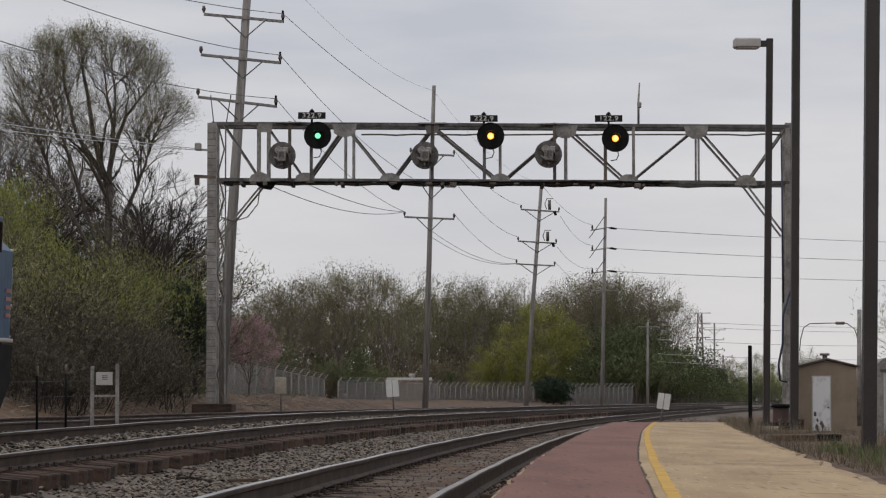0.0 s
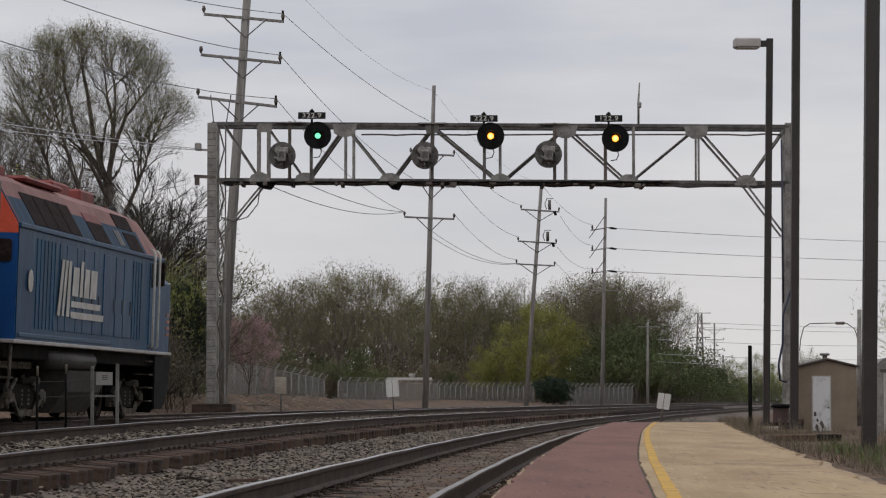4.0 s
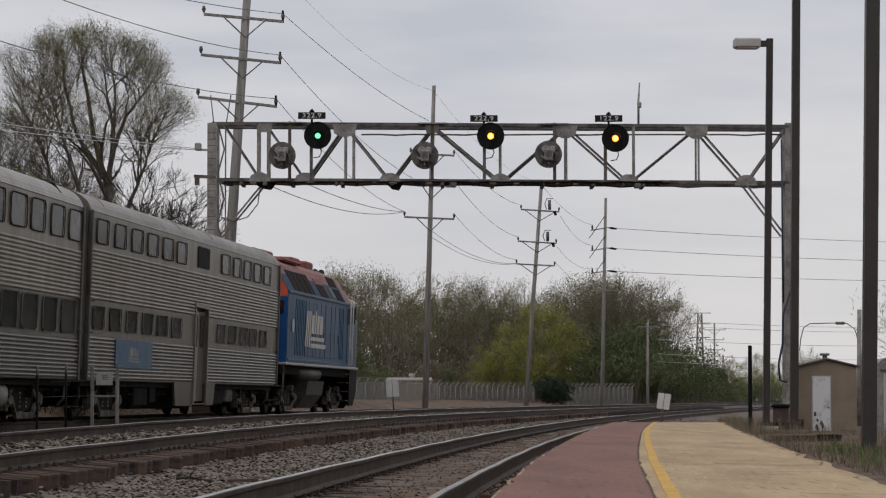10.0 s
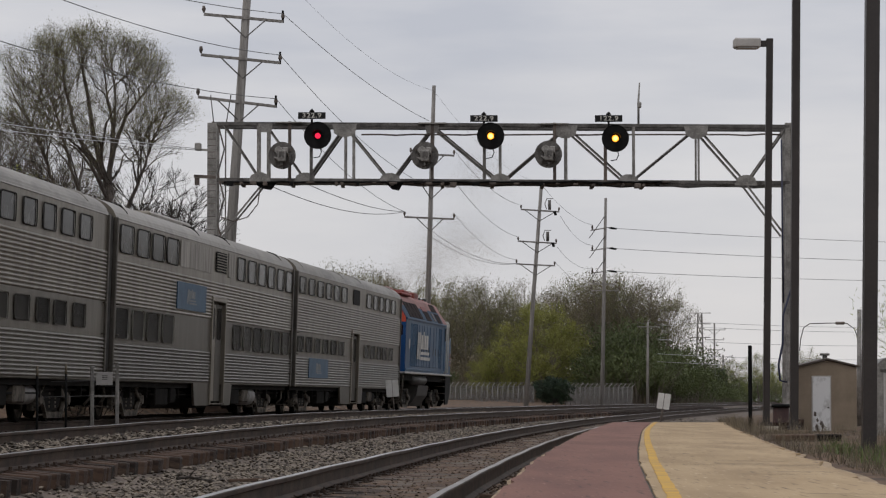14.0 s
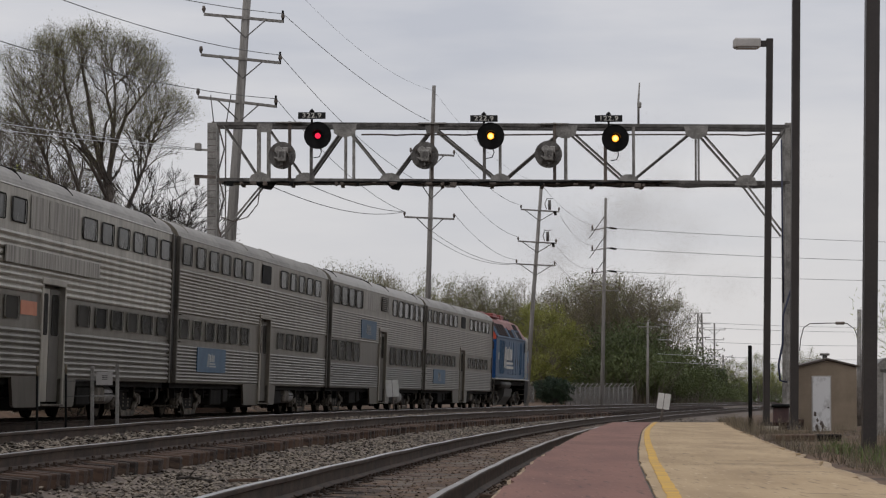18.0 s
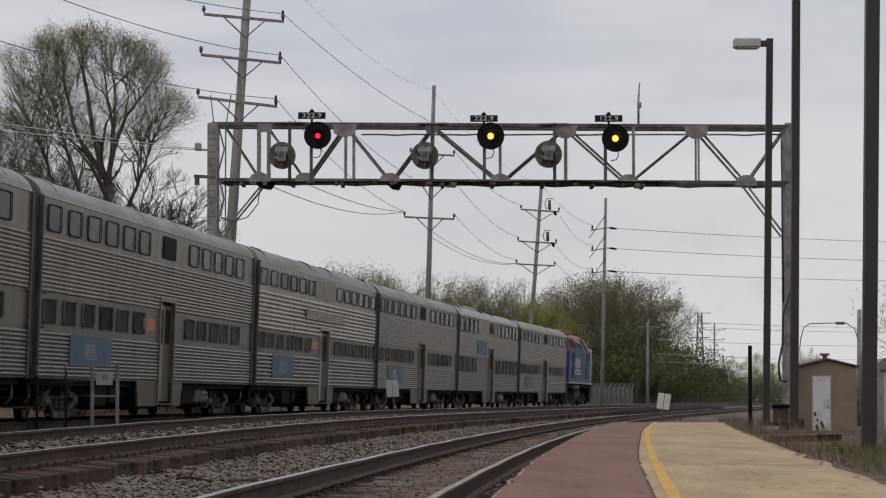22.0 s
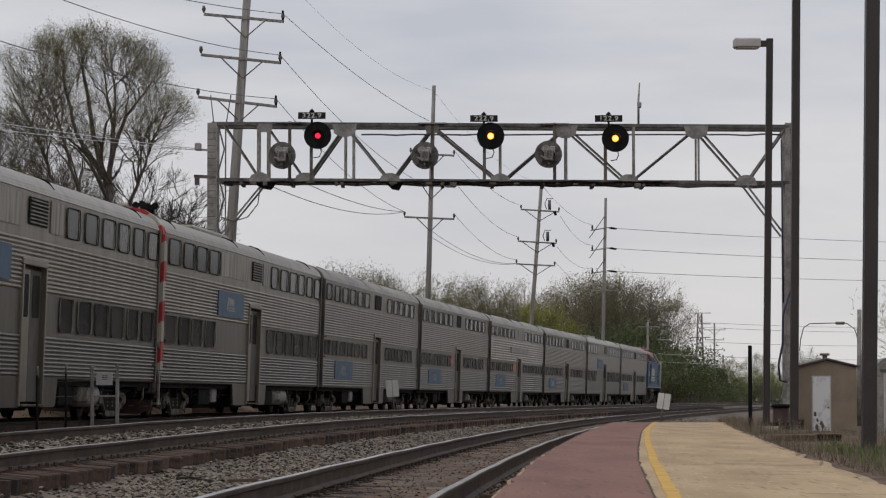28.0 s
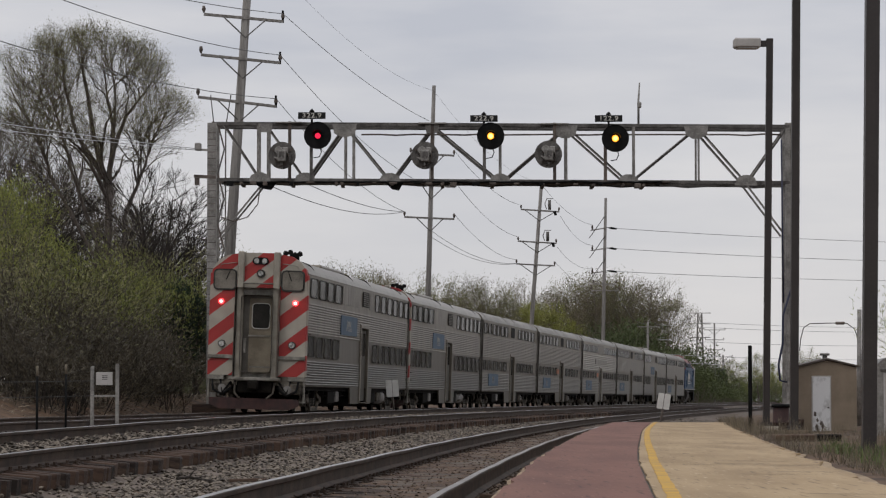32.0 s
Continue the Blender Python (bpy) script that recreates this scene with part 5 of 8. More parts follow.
        for y in (-12.3, 12.3):
            mb = Mesh()
            mb.tube([(sx * 1.3, y, 0.85), (sx * 1.32, y * 0.995, 0.5), (sx * 1.2, y * 0.99, 0.35)], 0.03, 6)
            mb.box(*sorted((sx * 1.0, sx * 1.42)), y - 0.05, y + 0.05, 0.30, 0.33)
            part("end_step", mb, TRUCK, car)
    mb = Mesh()
    for sg in (-1, 1):
        mb.box(-0.14, 0.14, *sorted((sg * 12.5, sg * 12.93)), 0.72, 0.98, 0, 0.04)
        mb.tube([(0.5, sg * 12.6, 0.85), (0.5, sg * 12.8, 0.45), (0.4, sg * 12.9, 0.55)], 0.03, 6)
    part("coupler", mb, UNDER, car)
    if cab:
        cab_end(car)
    return car


def cab_end(car):
    """The striped driving end, at the coach's rear."""
    ye = -12.62
    for k, out in enumerate(([(-1.50, 1.15), (-0.50, 1.15), (-0.50, 4.95), (-1.0, 4.86), (-1.28, 4.70), (-1.46, 4.46), (-1.50, 4.25)],
                             [(-0.50, 1.15), (0.50, 1.15), (0.50, 4.95), (-0.50, 4.95)],
                             [(0.50, 1.15), (1.50, 1.15), (1.50, 4.25), (1.46, 4.46), (1.28, 4.70), (1.0, 4.86), (0.50, 4.95)])):
        mb = Mesh()
        mb.plate(out, 0.30, Matrix.Translation((0, ye + 0.12, 0)))
        part("end_panel", mb, STRIPES[k], car, "red and white diagonally striped end panel")
    for sx in (-1, 1):
        mb = Mesh()
        mb.plate(rounded(0.74, 0.66, 0.14), 0.035, Matrix.Translation((sx * 1.06, ye - 0.19, 4.10)))
        w = part("cab_window", mb, RUBBER, car, "black-framed cab window")
        mb = Mesh()
        mb.plate(rounded(0.64, 0.56, 0.10), 0.012, Matrix.Translation((sx * 1.06, ye - 0.226, 4.10)))
        part("pane", mb, PANE_CAB, w)
        mb = Mesh()
        mb.tube([(sx * 0.9, ye - 0.25, 4.42), (sx * 1.02, ye - 0.25, 4.1)], 0.012, 5)
        part("wiper", mb, BLACK, w)
        mb = Mesh()
        disc(mb, (sx * 1.16, 3.42), 0.085, ye - 0.24, ye - 0.18, 20, 0)
        disc(mb, (sx * 1.16, 3.42), 0.045, ye - 0.26, ye - 0.235, 16, 1)
        part("marker_lamp", mb, [RED_GLOW, RED_CORE], car, "glowing red marker lamp")
        mb = Mesh()
        disc(mb, (sx * 1.10, 2.12), 0.115, ye - 0.25, ye - 0.18, 20, 0)
        disc(mb, (sx * 1.10, 2.12), 0.088, ye - 0.27, ye - 0.245, 20, 1)
        part("ditch_lamp", mb, [RUBBER, LENS], car, "round unlit ditch lamp")
        mb = Mesh()
        mb.box(*sorted((sx * 0.68, sx * 1.52)), ye - 0.27, ye - 0.18, 1.66, 1.78, 0, 0.02)
        part("grab_rail", mb, CABGREY, car)
        mb = Mesh()
        mb.tube([(sx * 0.72, ye - 0.20, 4.62), (sx * 0.80, ye - 0.28, 4.62), (sx * 1.20, ye - 0.28, 4.56), (sx * 1.22, ye - 0.20, 4.50)], 0.014, 6)
        part("grab_iron", mb, CABGREY, car)
        mb = Mesh()
        mb.box(*sorted((sx * 1.0, sx * 1.52)), ye - 0.20, ye + 0.1, 1.00, 1.14, 0, 0.02)
        part("end_beam", mb, CABGREY, car, "dented grey end beam")
        mb = Mesh()
        mb.box(*sorted((sx * 1.46, sx * 1.52)), ye - 0.12, ye - 0.02, 0.35, 1.0, 0, 0.01)
        mb.box(*sorted((sx * 1.1, sx * 1.52)), ye - 0.25, ye + 0.1, 0.35, 0.40, 0)
        part("corner_step", mb, CABGREY, car)
        mb = Mesh()
        mb.box(*sorted((sx * 0.46, sx * 0.66)), ye - 0.34, ye - 0.17, 1.0, 4.98, 0, 0.03)
        part("collision_post", mb, POSTGREY, car, "dull cream collision post")
        mb = Mesh()
        mb.tube([(sx * 1.35, ye - 0.22, 1.0), (sx * 1.3, ye - 0.36, 0.7), (sx * 1.0, ye - 0.4, 0.55), (sx * 0.7, ye - 0.3, 0.8)], 0.04, 6)
        mb.tube([(sx * 1.1, ye - 0.22, 1.0), (sx * 1.0, ye - 0.4, 0.62), (sx * 0.75, ye - 0.3, 0.95)], 0.035, 6)
        part("brake_hose", mb, BLACK, car)
    # door collar, recessed door
    mb = Mesh()
    ring_plate(mb, rounded(1.38, 2.82, 0.05), rounded(0.98, 2.38, 0.10), 0.30, Matrix.Translation((0, ye - 0.20, 2.45)))
    ring_plate(mb, rounded(1.38, 2.82, 0.05), rounded(0.98, 2.38, 0.10), 0.25, Matrix.Translation((0, ye - 0.10, 2.45)))
    part("door_collar", mb, CABGREY, car, "scuffed grey door collar")
    # the recess's shade is put into this plate's dark colour
    mb = Mesh()
    mb.plate(rounded(1.02, 2.42, 0.06), 0.012, Matrix.Translation((0, ye - 0.182, 2.44)))
    part("door_recess", mb, DOORGREY, car, "dark recess plate with painted shade")
    mb = Mesh()
    mb.plate(rounded(0.74, 2.28, 0.06), 0.02, Matrix.Translation((0.11, ye - 0.197, 2.40)))
    d = part("end_door", mb, TANDOOR, car, "tan gangway door with a rounded window")
    mb = Mesh()
    ring_plate(mb, rounded(0.58, 0.80, 0.12), rounded(0.51, 0.73, 0.10), 0.02, Matrix.Translation((0.11, ye - 0.235, 3.0)))
    part("window_rim", mb, WHITEPAINT, d)
    mb = Mesh()
    mb.plate(rounded(0.53, 0.75, 0.10), 0.012, Matrix.Translation((0.11, ye - 0.232, 3.0)))
    part("pane", mb, PANE, d)
    mb = Mesh()
    mb.box(-0.28, 0.48, ye - 0.25, ye - 0.218, 2.36, 2.41)
    mb.box(-0.22, 0.46, ye - 0.24, ye - 0.218, 1.40, 1.45)
    mb.box(-0.42, -0.34, ye - 0.28, ye - 0.19, 1.85, 2.30, 0, 0.01)
    part("door_trim", mb, CABGREY, d)
    mb = Mesh()
    mb.box(-0.80, 0.80, ye - 0.58, ye - 0.2, 1.00, 1.10, 0, 0.02)
    part("buffer_plate", mb, CABGREY, car)
    # headlamps and bell-shaped lamp over the door
    mb = Mesh()
    mb.plate(rounded(0.50, 0.22, 0.10), 0.05, Matrix.Translation((0.03, ye - 0.18, 4.70)))
    h = part("headlamp", mb, BLACK, car, "twin sealed-beam headlamp, unlit")
    for sx in (-1, 1):
        mb = Mesh()
        disc(mb, (0.03 + sx * 0.125, 4.70), 0.082, ye - 0.245, ye - 0.23, 18)
        part("lens", mb, LENS, h)
    mb = Mesh()
    disc(mb, (0.05, 4.31), 0.13, ye - 0.24, ye - 0.18, 20, 0)
    disc(mb, (0.05, 4.31), 0.08, ye - 0.26, ye - 0.235, 16, 1)
    part("oscillating_lamp", mb, [RUBBER, LENS], car)
    mb = Mesh()
    mb.tube([(-0.58, ye - 0.2, 4.03), (-0.5, ye - 0.3, 4.0), (0.5, ye - 0.3, 4.0), (0.58, ye - 0.2, 4.03)], 0.03, 6)
    part("grab_rail", mb, CABGREY, car)
    # air horns on the roof
    mb = Mesh()
    for k in range(4):
        x = 0.72 + 0.15 * k
        z = 4.98 - 0.02 * k + 0.05 * (k % 2)
        mb.tube([(x, ye + 0.7, z - 0.02), (x, ye + 0.45, z), (x, ye + 0.36, z), (x, ye + 0.28, z)], [0.02, 0.025, 0.05, 0.085], 10)
    mb.box(0.8, 1.1, ye + 0.55, ye + 0.65, 4.70, 4.98, 0, 0.02)
    part("air_horn", mb, BLACK, car, "cluster of black air horns")
    # red plough and drawgear
    mb = Mesh()
    mb.plate([(-1.40, 0.46), (-1.40, 0.26), (-1.1, 0.12), (1.1, 0.12), (1.40, 0.26), (1.40, 0.46)][::-1], 0.08, Matrix.Translation((0, ye - 0.35, 0)))
    part("plough", mb, PLOW, car, "dull red snow plough")
    mb = Mesh()
    mb.box(-0.55, 0.55, ye - 0.4, ye + 0.1, 0.62, 0.98, 0, 0.03)
    mb.box(-0.16, 0.16, ye - 0.85, ye - 0.3, 0.72, 1.0, 0, 0.05)
    part("drawgear", mb, UNDER, car)
    for sx in (-1, 1):  # jumper sockets, air pipes and brackets under the striped end
        mb = Mesh()
        mb.box(*sorted((sx * 0.75, sx * 1.42)), ye - 0.30, ye + 0.05, 0.60, 0.92, 0, 0.03)
        part("jumper_box", mb, TRUCK, car, "dusty jumper socket box")
        mb = Mesh()
        disc(mb, (sx * 1.02, 0.74), 0.13, ye - 0.36, ye - 0.29, 16)
        part("socket_cover", mb, TANKGREY, car)
        mb = Mesh()
        mb.tube([(sx * 0.62, ye - 0.32, 0.98), (sx * 0.60, ye - 0.5, 0.62), (sx * 0.42, ye - 0.6, 0.45)], 0.035, 6)
        part("air_hose", mb, TRUCK, car)
    # striped corner return that shows beside the next coach
    for sx in (-1, 1):
        mb = Mesh()
        mb.box(*sorted((sx * 1.49, sx * 1.535)), ye - 0.16, ye + 0.12, 1.15, 4.3, 0, 0.012)
        part("corner_post", mb, STRIPES[sx + 1], car)


def locomotive():
    """Cowl passenger locomotive; its rear coupler at y = -8.56, nose towards +y."""
    th = thing("locomotive", "blue diesel passenger locomotive with faded red roof", "locomotive", "train")
    u = lambda d: d - 8.56
    w = 1.52
    sec = [(w, 1.56), (w, 3.70), (1.04, 4.52), (0.6, 4.72), (-0.6, 4.72), (-1.04, 4.52), (-w, 3.70), (-w, 1.56)]
    mb = Mesh()
    mb.sweep(sec, u(1.25), u(13.45))
    for k, q in enumerate(mb.f):  # roof facets take the roof's paint
        if k in (2, 3, 4):
            mb.m[k] = 1
        if k in (1, 5):
            mb.m[k] = 1
    part("body_shell", mb, [BLUE, ROOFRED], th)
    # rear end: deep blue with an orange-red top
    mb = Mesh()
    mb.plate([(1.50, 1.56), (1.50, 3.52), (-1.50, 3.52), (-1.50, 1.56)], 0.03, Matrix.Translation((0, u(1.245), 0)), 0)
    mb.plate([(1.50, 3.525), (1.50, 3.69), (1.02, 4.50), (0.6, 4.70), (-0.6, 4.70), (-1.02, 4.50), (-1.50, 3.69), (-1.50, 3.525)], 0.03, Matrix.Translation((0, u(1.245), 0)), 1)
    part("rear_bulkhead", mb, [BLUE_DEEP, ORANGE], th, "deep blue rear end with orange-red top")
    mb = Mesh()
    mb.plate(rounded(0.8, 0.42, 0.06), 0.02, Matrix.Translation((1.0, u(1.21), 3.2)))
    part("rear_window", mb, GRILLE, th)
    # sloped roof side facets: grilles, hatches, the blue window belt
    for sx in (-1, 1):
        def facet(d0, d1, t0, t1, name, mat, lift=0.012, label=""):
            a, b = Vector((sx * w, 0, 3.70)), Vector((sx * 1.04, 0, 4.52))
            nrm = Vector((sx * 0.82, 0, 0.48)).normalized()
            p0, p1 = a + (b - a) * t0, a + (b - a) * t1
            m2 = Mesh()
            for off in (lift, -0.01):
                m2.v += [tuple(Vector((p.x, y, p.z)) + nrm * off) for p, y in ((p0, u(d0)), (p0, u(d1)), (p1, u(d1)), (p1, u(d0)))]
            m2.face((0, 1, 2, 3) if sx > 0 else (3, 2, 1, 0))
            for j in range(4):
                k2 = (j + 1) % 4
                m2.face((j, j + 4, k2 + 4, k2))
            return part(name, m2, mat, th, label)
        facet(1.35, 13.4, 0.02, 0.62, "cant_panel", BLUE_GRIMY, 0.006)
        for k in range(4):
            facet(2.55 + k * 1.05, 3.52 + k * 1.05, 0.06, 0.80, "radiator_grille", GRILLE, 0.02, "dark radiator grille")
        facet(7.9, 9.5, 0.05, 0.52, "air_intake", GRILLE, 0.02)
        facet(7.9, 9.5, 0.53, 0.74, "intake_lip", ROOFRED_D, 0.022)
        facet(11.6, 13.0, 0.03, 0.50, "air_intake", GRILLE, 0.02)
        facet(11.3, 13.0, 0.60, 0.98, "roof_grille", GRILLE, 0.02)
        facet(10.55, 11.15, 0.1, 0.5, "louvre_panel", GALV_D, 0.02)
        X = lambda a, b: sorted((sx * a, sx * b))
        # vertical ribs, doors and seams of the side
        for d in (2.75, 3.05, 3.35, 3.65, 3.95, 4.25, 11.9, 12.2, 12.5, 12.8):
            m2 = Mesh()
            m2.box(*X(w - 0.01, w + 0.014), u(d) - 0.055, u(d) + 0.055, 1.80, 3.50, 0, 0.006)
            part("side_rib", m2, BLUE_PLAIN, th)
        for d, wd in ((4.6, 0.55), (5.2, 0.9), (6.15, 0.6), (6.8, 0.9), (7.75, 0.6), (8.75, 1.15), (9.98, 0.8), (10.85, 0.8)):
            m2 = Mesh()
            m2.box(*X(w - 0.01, w + 0.016), u(d), u(d) + wd, 1.80, 3.50, 0, 0.01)
            dr = part("side_door", m2, BLUE, th, "blue engine-room door")
            m2 = Mesh()
            m2.box(*X(w + 0.01, w + 0.035), u(d) + wd - 0.12, u(d) + wd - 0.06, 2.3, 2.6, 0, 0.008)
            part("handle", m2, GALV_D, dr)
        m2 = Mesh()
        m2.box(*X(w - 0.02, w + 0.045), u(1.2), u(15.28), 3.63, 3.72, 0, 0.012)
        part("gutter", m2, BLUE, th)
        m2 = Mesh()
        m2.box(*X(w - 0.2, w + 0.06), u(0.9), u(16.4), 1.50, 1.57, 0, 0.012)
        part("side_sill", m2, LAMPGREY, th, "pale grey side sill")
        m2 = Mesh()
        m2.box(*X(w, w + 0.03), u(1.4), u(9.6), 1.62, 1.70, 0, 0.01)
        part("rubbing_strip", m2, BLUE_SIGN, th)
        # pale emblem in slanting bars with two underlines, and a roundel
        m = Matrix.Translation((sx * (w + 0.036), u(6.7), 0)) @ side_turn(sx)
        e = Mesh()
        for pts in EMBLEM:
            e.plate(pts, 0.006, m)
        part("emblem", e, WHITEPAINT, th, "pale slanted emblem in plain bars")
        e = Mesh()
        m = Matrix.Translation((sx * (w + 0.03), u(2.15), 2.68)) @ side_turn(sx)
        e.plate([(0.19 * math.cos(k * math.pi / 10), 0.21 * math.sin(k * math.pi / 10)) for k in range(20)], 0.006, m)
        part("roundel", e, WHITEPAINT, th)
        # cab: side window, door with white grab rails
        m2 = Mesh()
        m2.box(*X(w - 0.02, w + 0.02), u(13.75), u(14.28), 1.70, 3.56, 0, 0.02)
        dr = part("cab_door", m2, BLUE, th)
        m2 = Mesh()
        m2.box(*X(w + 0.015, w + 0.028), u(13.85), u(14.18), 3.0, 3.55, 0, 0.01)
        part("door_window", m2, PANE, dr)
        m2 = Mesh()
        m2.box(*X(w - 0.04, w + 0.012), u(14.45), u(15.15), 3.05, 3.60, 0, 0.01)
        part("cab_side_window", m2, PANE, th)
        for d in (13.72, 14.30):
            m2 = Mesh()
            m2.tube([(sx * (w + 0.02), u(d), 1.62), (sx * (w + 0.12), u(d), 1.66), (sx * (w + 0.12), u(d), 3.75), (sx * (w + 0.06), u(d), 3.84), (sx * (w + 0.02), u(d), 3.84)], 0.030, 6)
            part("grab_rail", m2, WHITEPAINT, th, "white grab rail")
        for k in range(4):
            m2 = Mesh()
            m2.box(*X(w - 0.4, w - 0.02), u(14.2), u(14.65), 0.42 + 0.30 * k, 0.45 + 0.30 * k)
            part("cab_step", m2, TRUCK, th)
        # stripes on the nose side
        for k in range(4):
            m2 = Mesh()
            m2.box(*X(1.49, 1.512), u(16.0), u(16.4), 1.95 + 0.15 * k, 2.02 + 0.15 * k)
            part("nose_stripe", m2, FADEDRED, th)
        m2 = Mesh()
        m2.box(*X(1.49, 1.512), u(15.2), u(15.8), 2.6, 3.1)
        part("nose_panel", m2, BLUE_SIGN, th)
    # cab front and nose
    mb = Mesh()
    cabsec = sec
    n = len(cabsec)
    rings = [(13.45, 1.0, 0.0), (14.40, 1.0, -0.02), (15.30, 1.0, -0.22)]
    for d, k, dz in rings:
        mb.v += [(x * k, u(d), z + (dz if z > 4 else 0)) for x, z in cabsec]
    for q in (0, n):
        for j in range(n):
            a, b = q + j, q + (j + 1) % n
            mb.face((a, b, b + n, a + n), 1 if j in (1, 2, 3, 4, 5) else 0)
    mb.face(tuple(range(2 * n, 3 * n)))
    part("cab_hood", mb, [BLUE, ROOFRED], th, "faded red cab roof over blue cab")
    mb = Mesh()
    nose = [(1.495, 1.56), (1.495, 3.15), (1.25, 3.38), (-1.25, 3.38), (-1.495, 3.15), (-1.495, 1.56)]
    n = len(nose)
    for d, k in ((14.9, 1.0), (16.45, 1.0), (16.92, 0.88)):
        mb.v += [(x * k, u(d), z if k == 1.0 or z < 2 else z - 0.12) for x, z in nose]
    for r2 in range(2):
        for j in range(n):
            a, b = r2 * n + j, r2 * n + (j + 1) % n
            mb.face((a, b, b + n, a + n))
    mb.face(tuple(range(2 * n, 3 * n)))
    part("nose", mb, BLUE, th, "blue short nose with grab irons")
    for sx in (-1, 1):
        for z in (1.62, 2.2, 2.75, 3.2):
            mb = Mesh()
            mb.tube([(sx * 1.35, u(16.75), z), (sx * 1.36, u(17.05), z), (sx * 0.9, u(17.05), z), (sx * 0.9, u(16.85), z)], 0.022, 5)
            part("nose_grab_iron", mb, WHITEPAINT, th)
        mb = Mesh()
        mb.box(*sorted((sx * 0.12, sx * 1.3)), u(15.29), u(15.33), 3.42, 3.98, 0, 0.02)
        part("windscreen", mb, PANE, th)
        mb = Mesh()
        mb.box(*sorted((sx * 1.50, sx * 1.60)), u(15.10), u(15.18), 3.08, 3.62, 0, 0.015)
        part("mirror", mb, GRILLE, th)
        mb = Mesh()
        mb.plate([(0.20 * math.cos(k * math.pi / 10), 0.29 * math.sin(k * math.pi / 10)) for k in range(20)], 0.006, Matrix.Translation((sx * 1.425, u(16.68), 2.62)) @ Matrix.Rotation(radians(111 * sx), 4, "Z"))
        part("roundel", mb, WHITEPAINT, th)
        mb = Mesh()
        mb.box(*sorted((sx * 0.98, sx * 1.40)), u(16.2), u(16.7), 1.20, 1.24, 0, 0.01)
        part("front_step", mb, TRUCK, th)
        mb = Mesh()
        mb.box(*sorted((sx * 0.98, sx * 1.40)), u(16.3), u(16.7), 0.72, 0.76, 0, 0.01)
        part("front_step", mb, TRUCK, th)
    # roof furniture
    for d0, d1, x, z1, name in ((1.7, 3.6, 0.62, 4.92, "dynamic_brake_hatch"), (8.6, 10.2, 0.40, 5.02, "exhaust_chimney"), (10.6, 12.0, 0.55, 4.98, "roof_blower"), (4.2, 7.4, 0.9, 4.79, "radiator_fan_deck")):
        mb = Mesh()
        mb.box(-x, x, u(d0), u(d1), 4.68, z1, 0, 0.05)
        part(name, mb, ROOFRED_D, th, "dark red roof hatch")
    mb = Mesh()
    mb.tube([(0.5, u(13.6), 4.66), (0.5, u(13.9), 4.72), (0.5, u(14.2), 4.74)], [0.03, 0.05, 0.12], 10)
    mb.tube([(0.3, u(13.6), 4.66), (0.3, u(13.9), 4.74), (0.3, u(14.1), 4.76)], [0.03, 0.05, 0.11], 10)
    part("air_horn", mb, BLACK, th)
    for d in (5.2, 8.0, 10.4, 13.1):
        mb = Mesh()
        mb.box(-0.62, 0.62, u(d) - 0.02, u(d) + 0.02, 4.70, 4.745)
        part("roof_seam", mb, ROOFRED_D, th)
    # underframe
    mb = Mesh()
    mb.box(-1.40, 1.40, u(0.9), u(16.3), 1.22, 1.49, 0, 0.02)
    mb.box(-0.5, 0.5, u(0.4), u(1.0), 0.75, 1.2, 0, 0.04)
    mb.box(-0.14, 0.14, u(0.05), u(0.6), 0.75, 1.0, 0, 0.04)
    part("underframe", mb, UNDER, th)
    mb = Mesh()
    mb.sweep([(1.42, 1.05), (1.36, 0.62), (1.05, 0.18), (-1.05, 0.18), (-1.36, 0.62), (-1.42, 1.05)], u(6.2), u(9.6))
    part("fuel_tank", mb, FUELGREY, th, "dark grey fuel tank")
    for sx in (-1, 1):
        mb = Mesh()
        mb.tube([(sx * 1.28, u(4.4), 1.25), (sx * 1.28, u(4.5), 1.25), (sx * 1.28, u(8.6), 1.25), (sx * 1.28, u(8.7), 1.25)], [0.08, 0.20, 0.20, 0.08], 14)
        part("air_reservoir", mb, FUELGREY, th, "long grey air reservoir")
        mb = Mesh()
        mb.tube([(sx * 1.45, u(1.2), 1.5), (sx * 1.46, u(1.1), 0.9), (sx * 1.4, u(1.05), 0.45)], 0.035, 6)
        part("rear_step_rail", mb, TRUCK, th)
        mb = Mesh()
        mb.box(*sorted((sx * 1.0, sx * 1.45)), u(1.0), u(1.5), 0.42, 0.46)
        mb.box(*sorted((sx * 1.0, sx * 1.45)), u(1.0), u(1.5), 0.85, 0.89)
        part("rear_steps", mb, TRUCK, th)
        mb = Mesh()
        mb.plate([(14.85, 1.46), (16.7, 1.46), (16.6, 0.75), (15.9, 0.25), (14.95, 0.25)], 0.05, Matrix.Translation((sx * 1.42 + 0.025, u(0), 0)) @ Matrix.Rotation(radians(90), 4, "Z"))
        part("pilot_side", mb, BLACK, th)
    mb = Mesh()
    mb.plate([(-1.42, 1.3), (-1.42, 0.5), (-1.1, 0.15), (1.1, 0.15), (1.42, 0.5), (1.42, 1.3)], 0.06, Matrix.Translation((0, u(16.5), 0)))
    part("pilot", mb, BLACK, th, "black front pilot plough")
    for d in (3.53, 13.30):
        bogie(th, u(d), 2.74, 0.508)
    return th


PASS = [1.1830786e-06, -8.4722319e-05, 0.0015196493, 0.15198693, 3.2635113, -23.260831]


def run(t):
    """How far along the line the locomotive's rear coupler is."""
    return sum(c * t ** (5 - k) for k, c in enumerate(PASS))


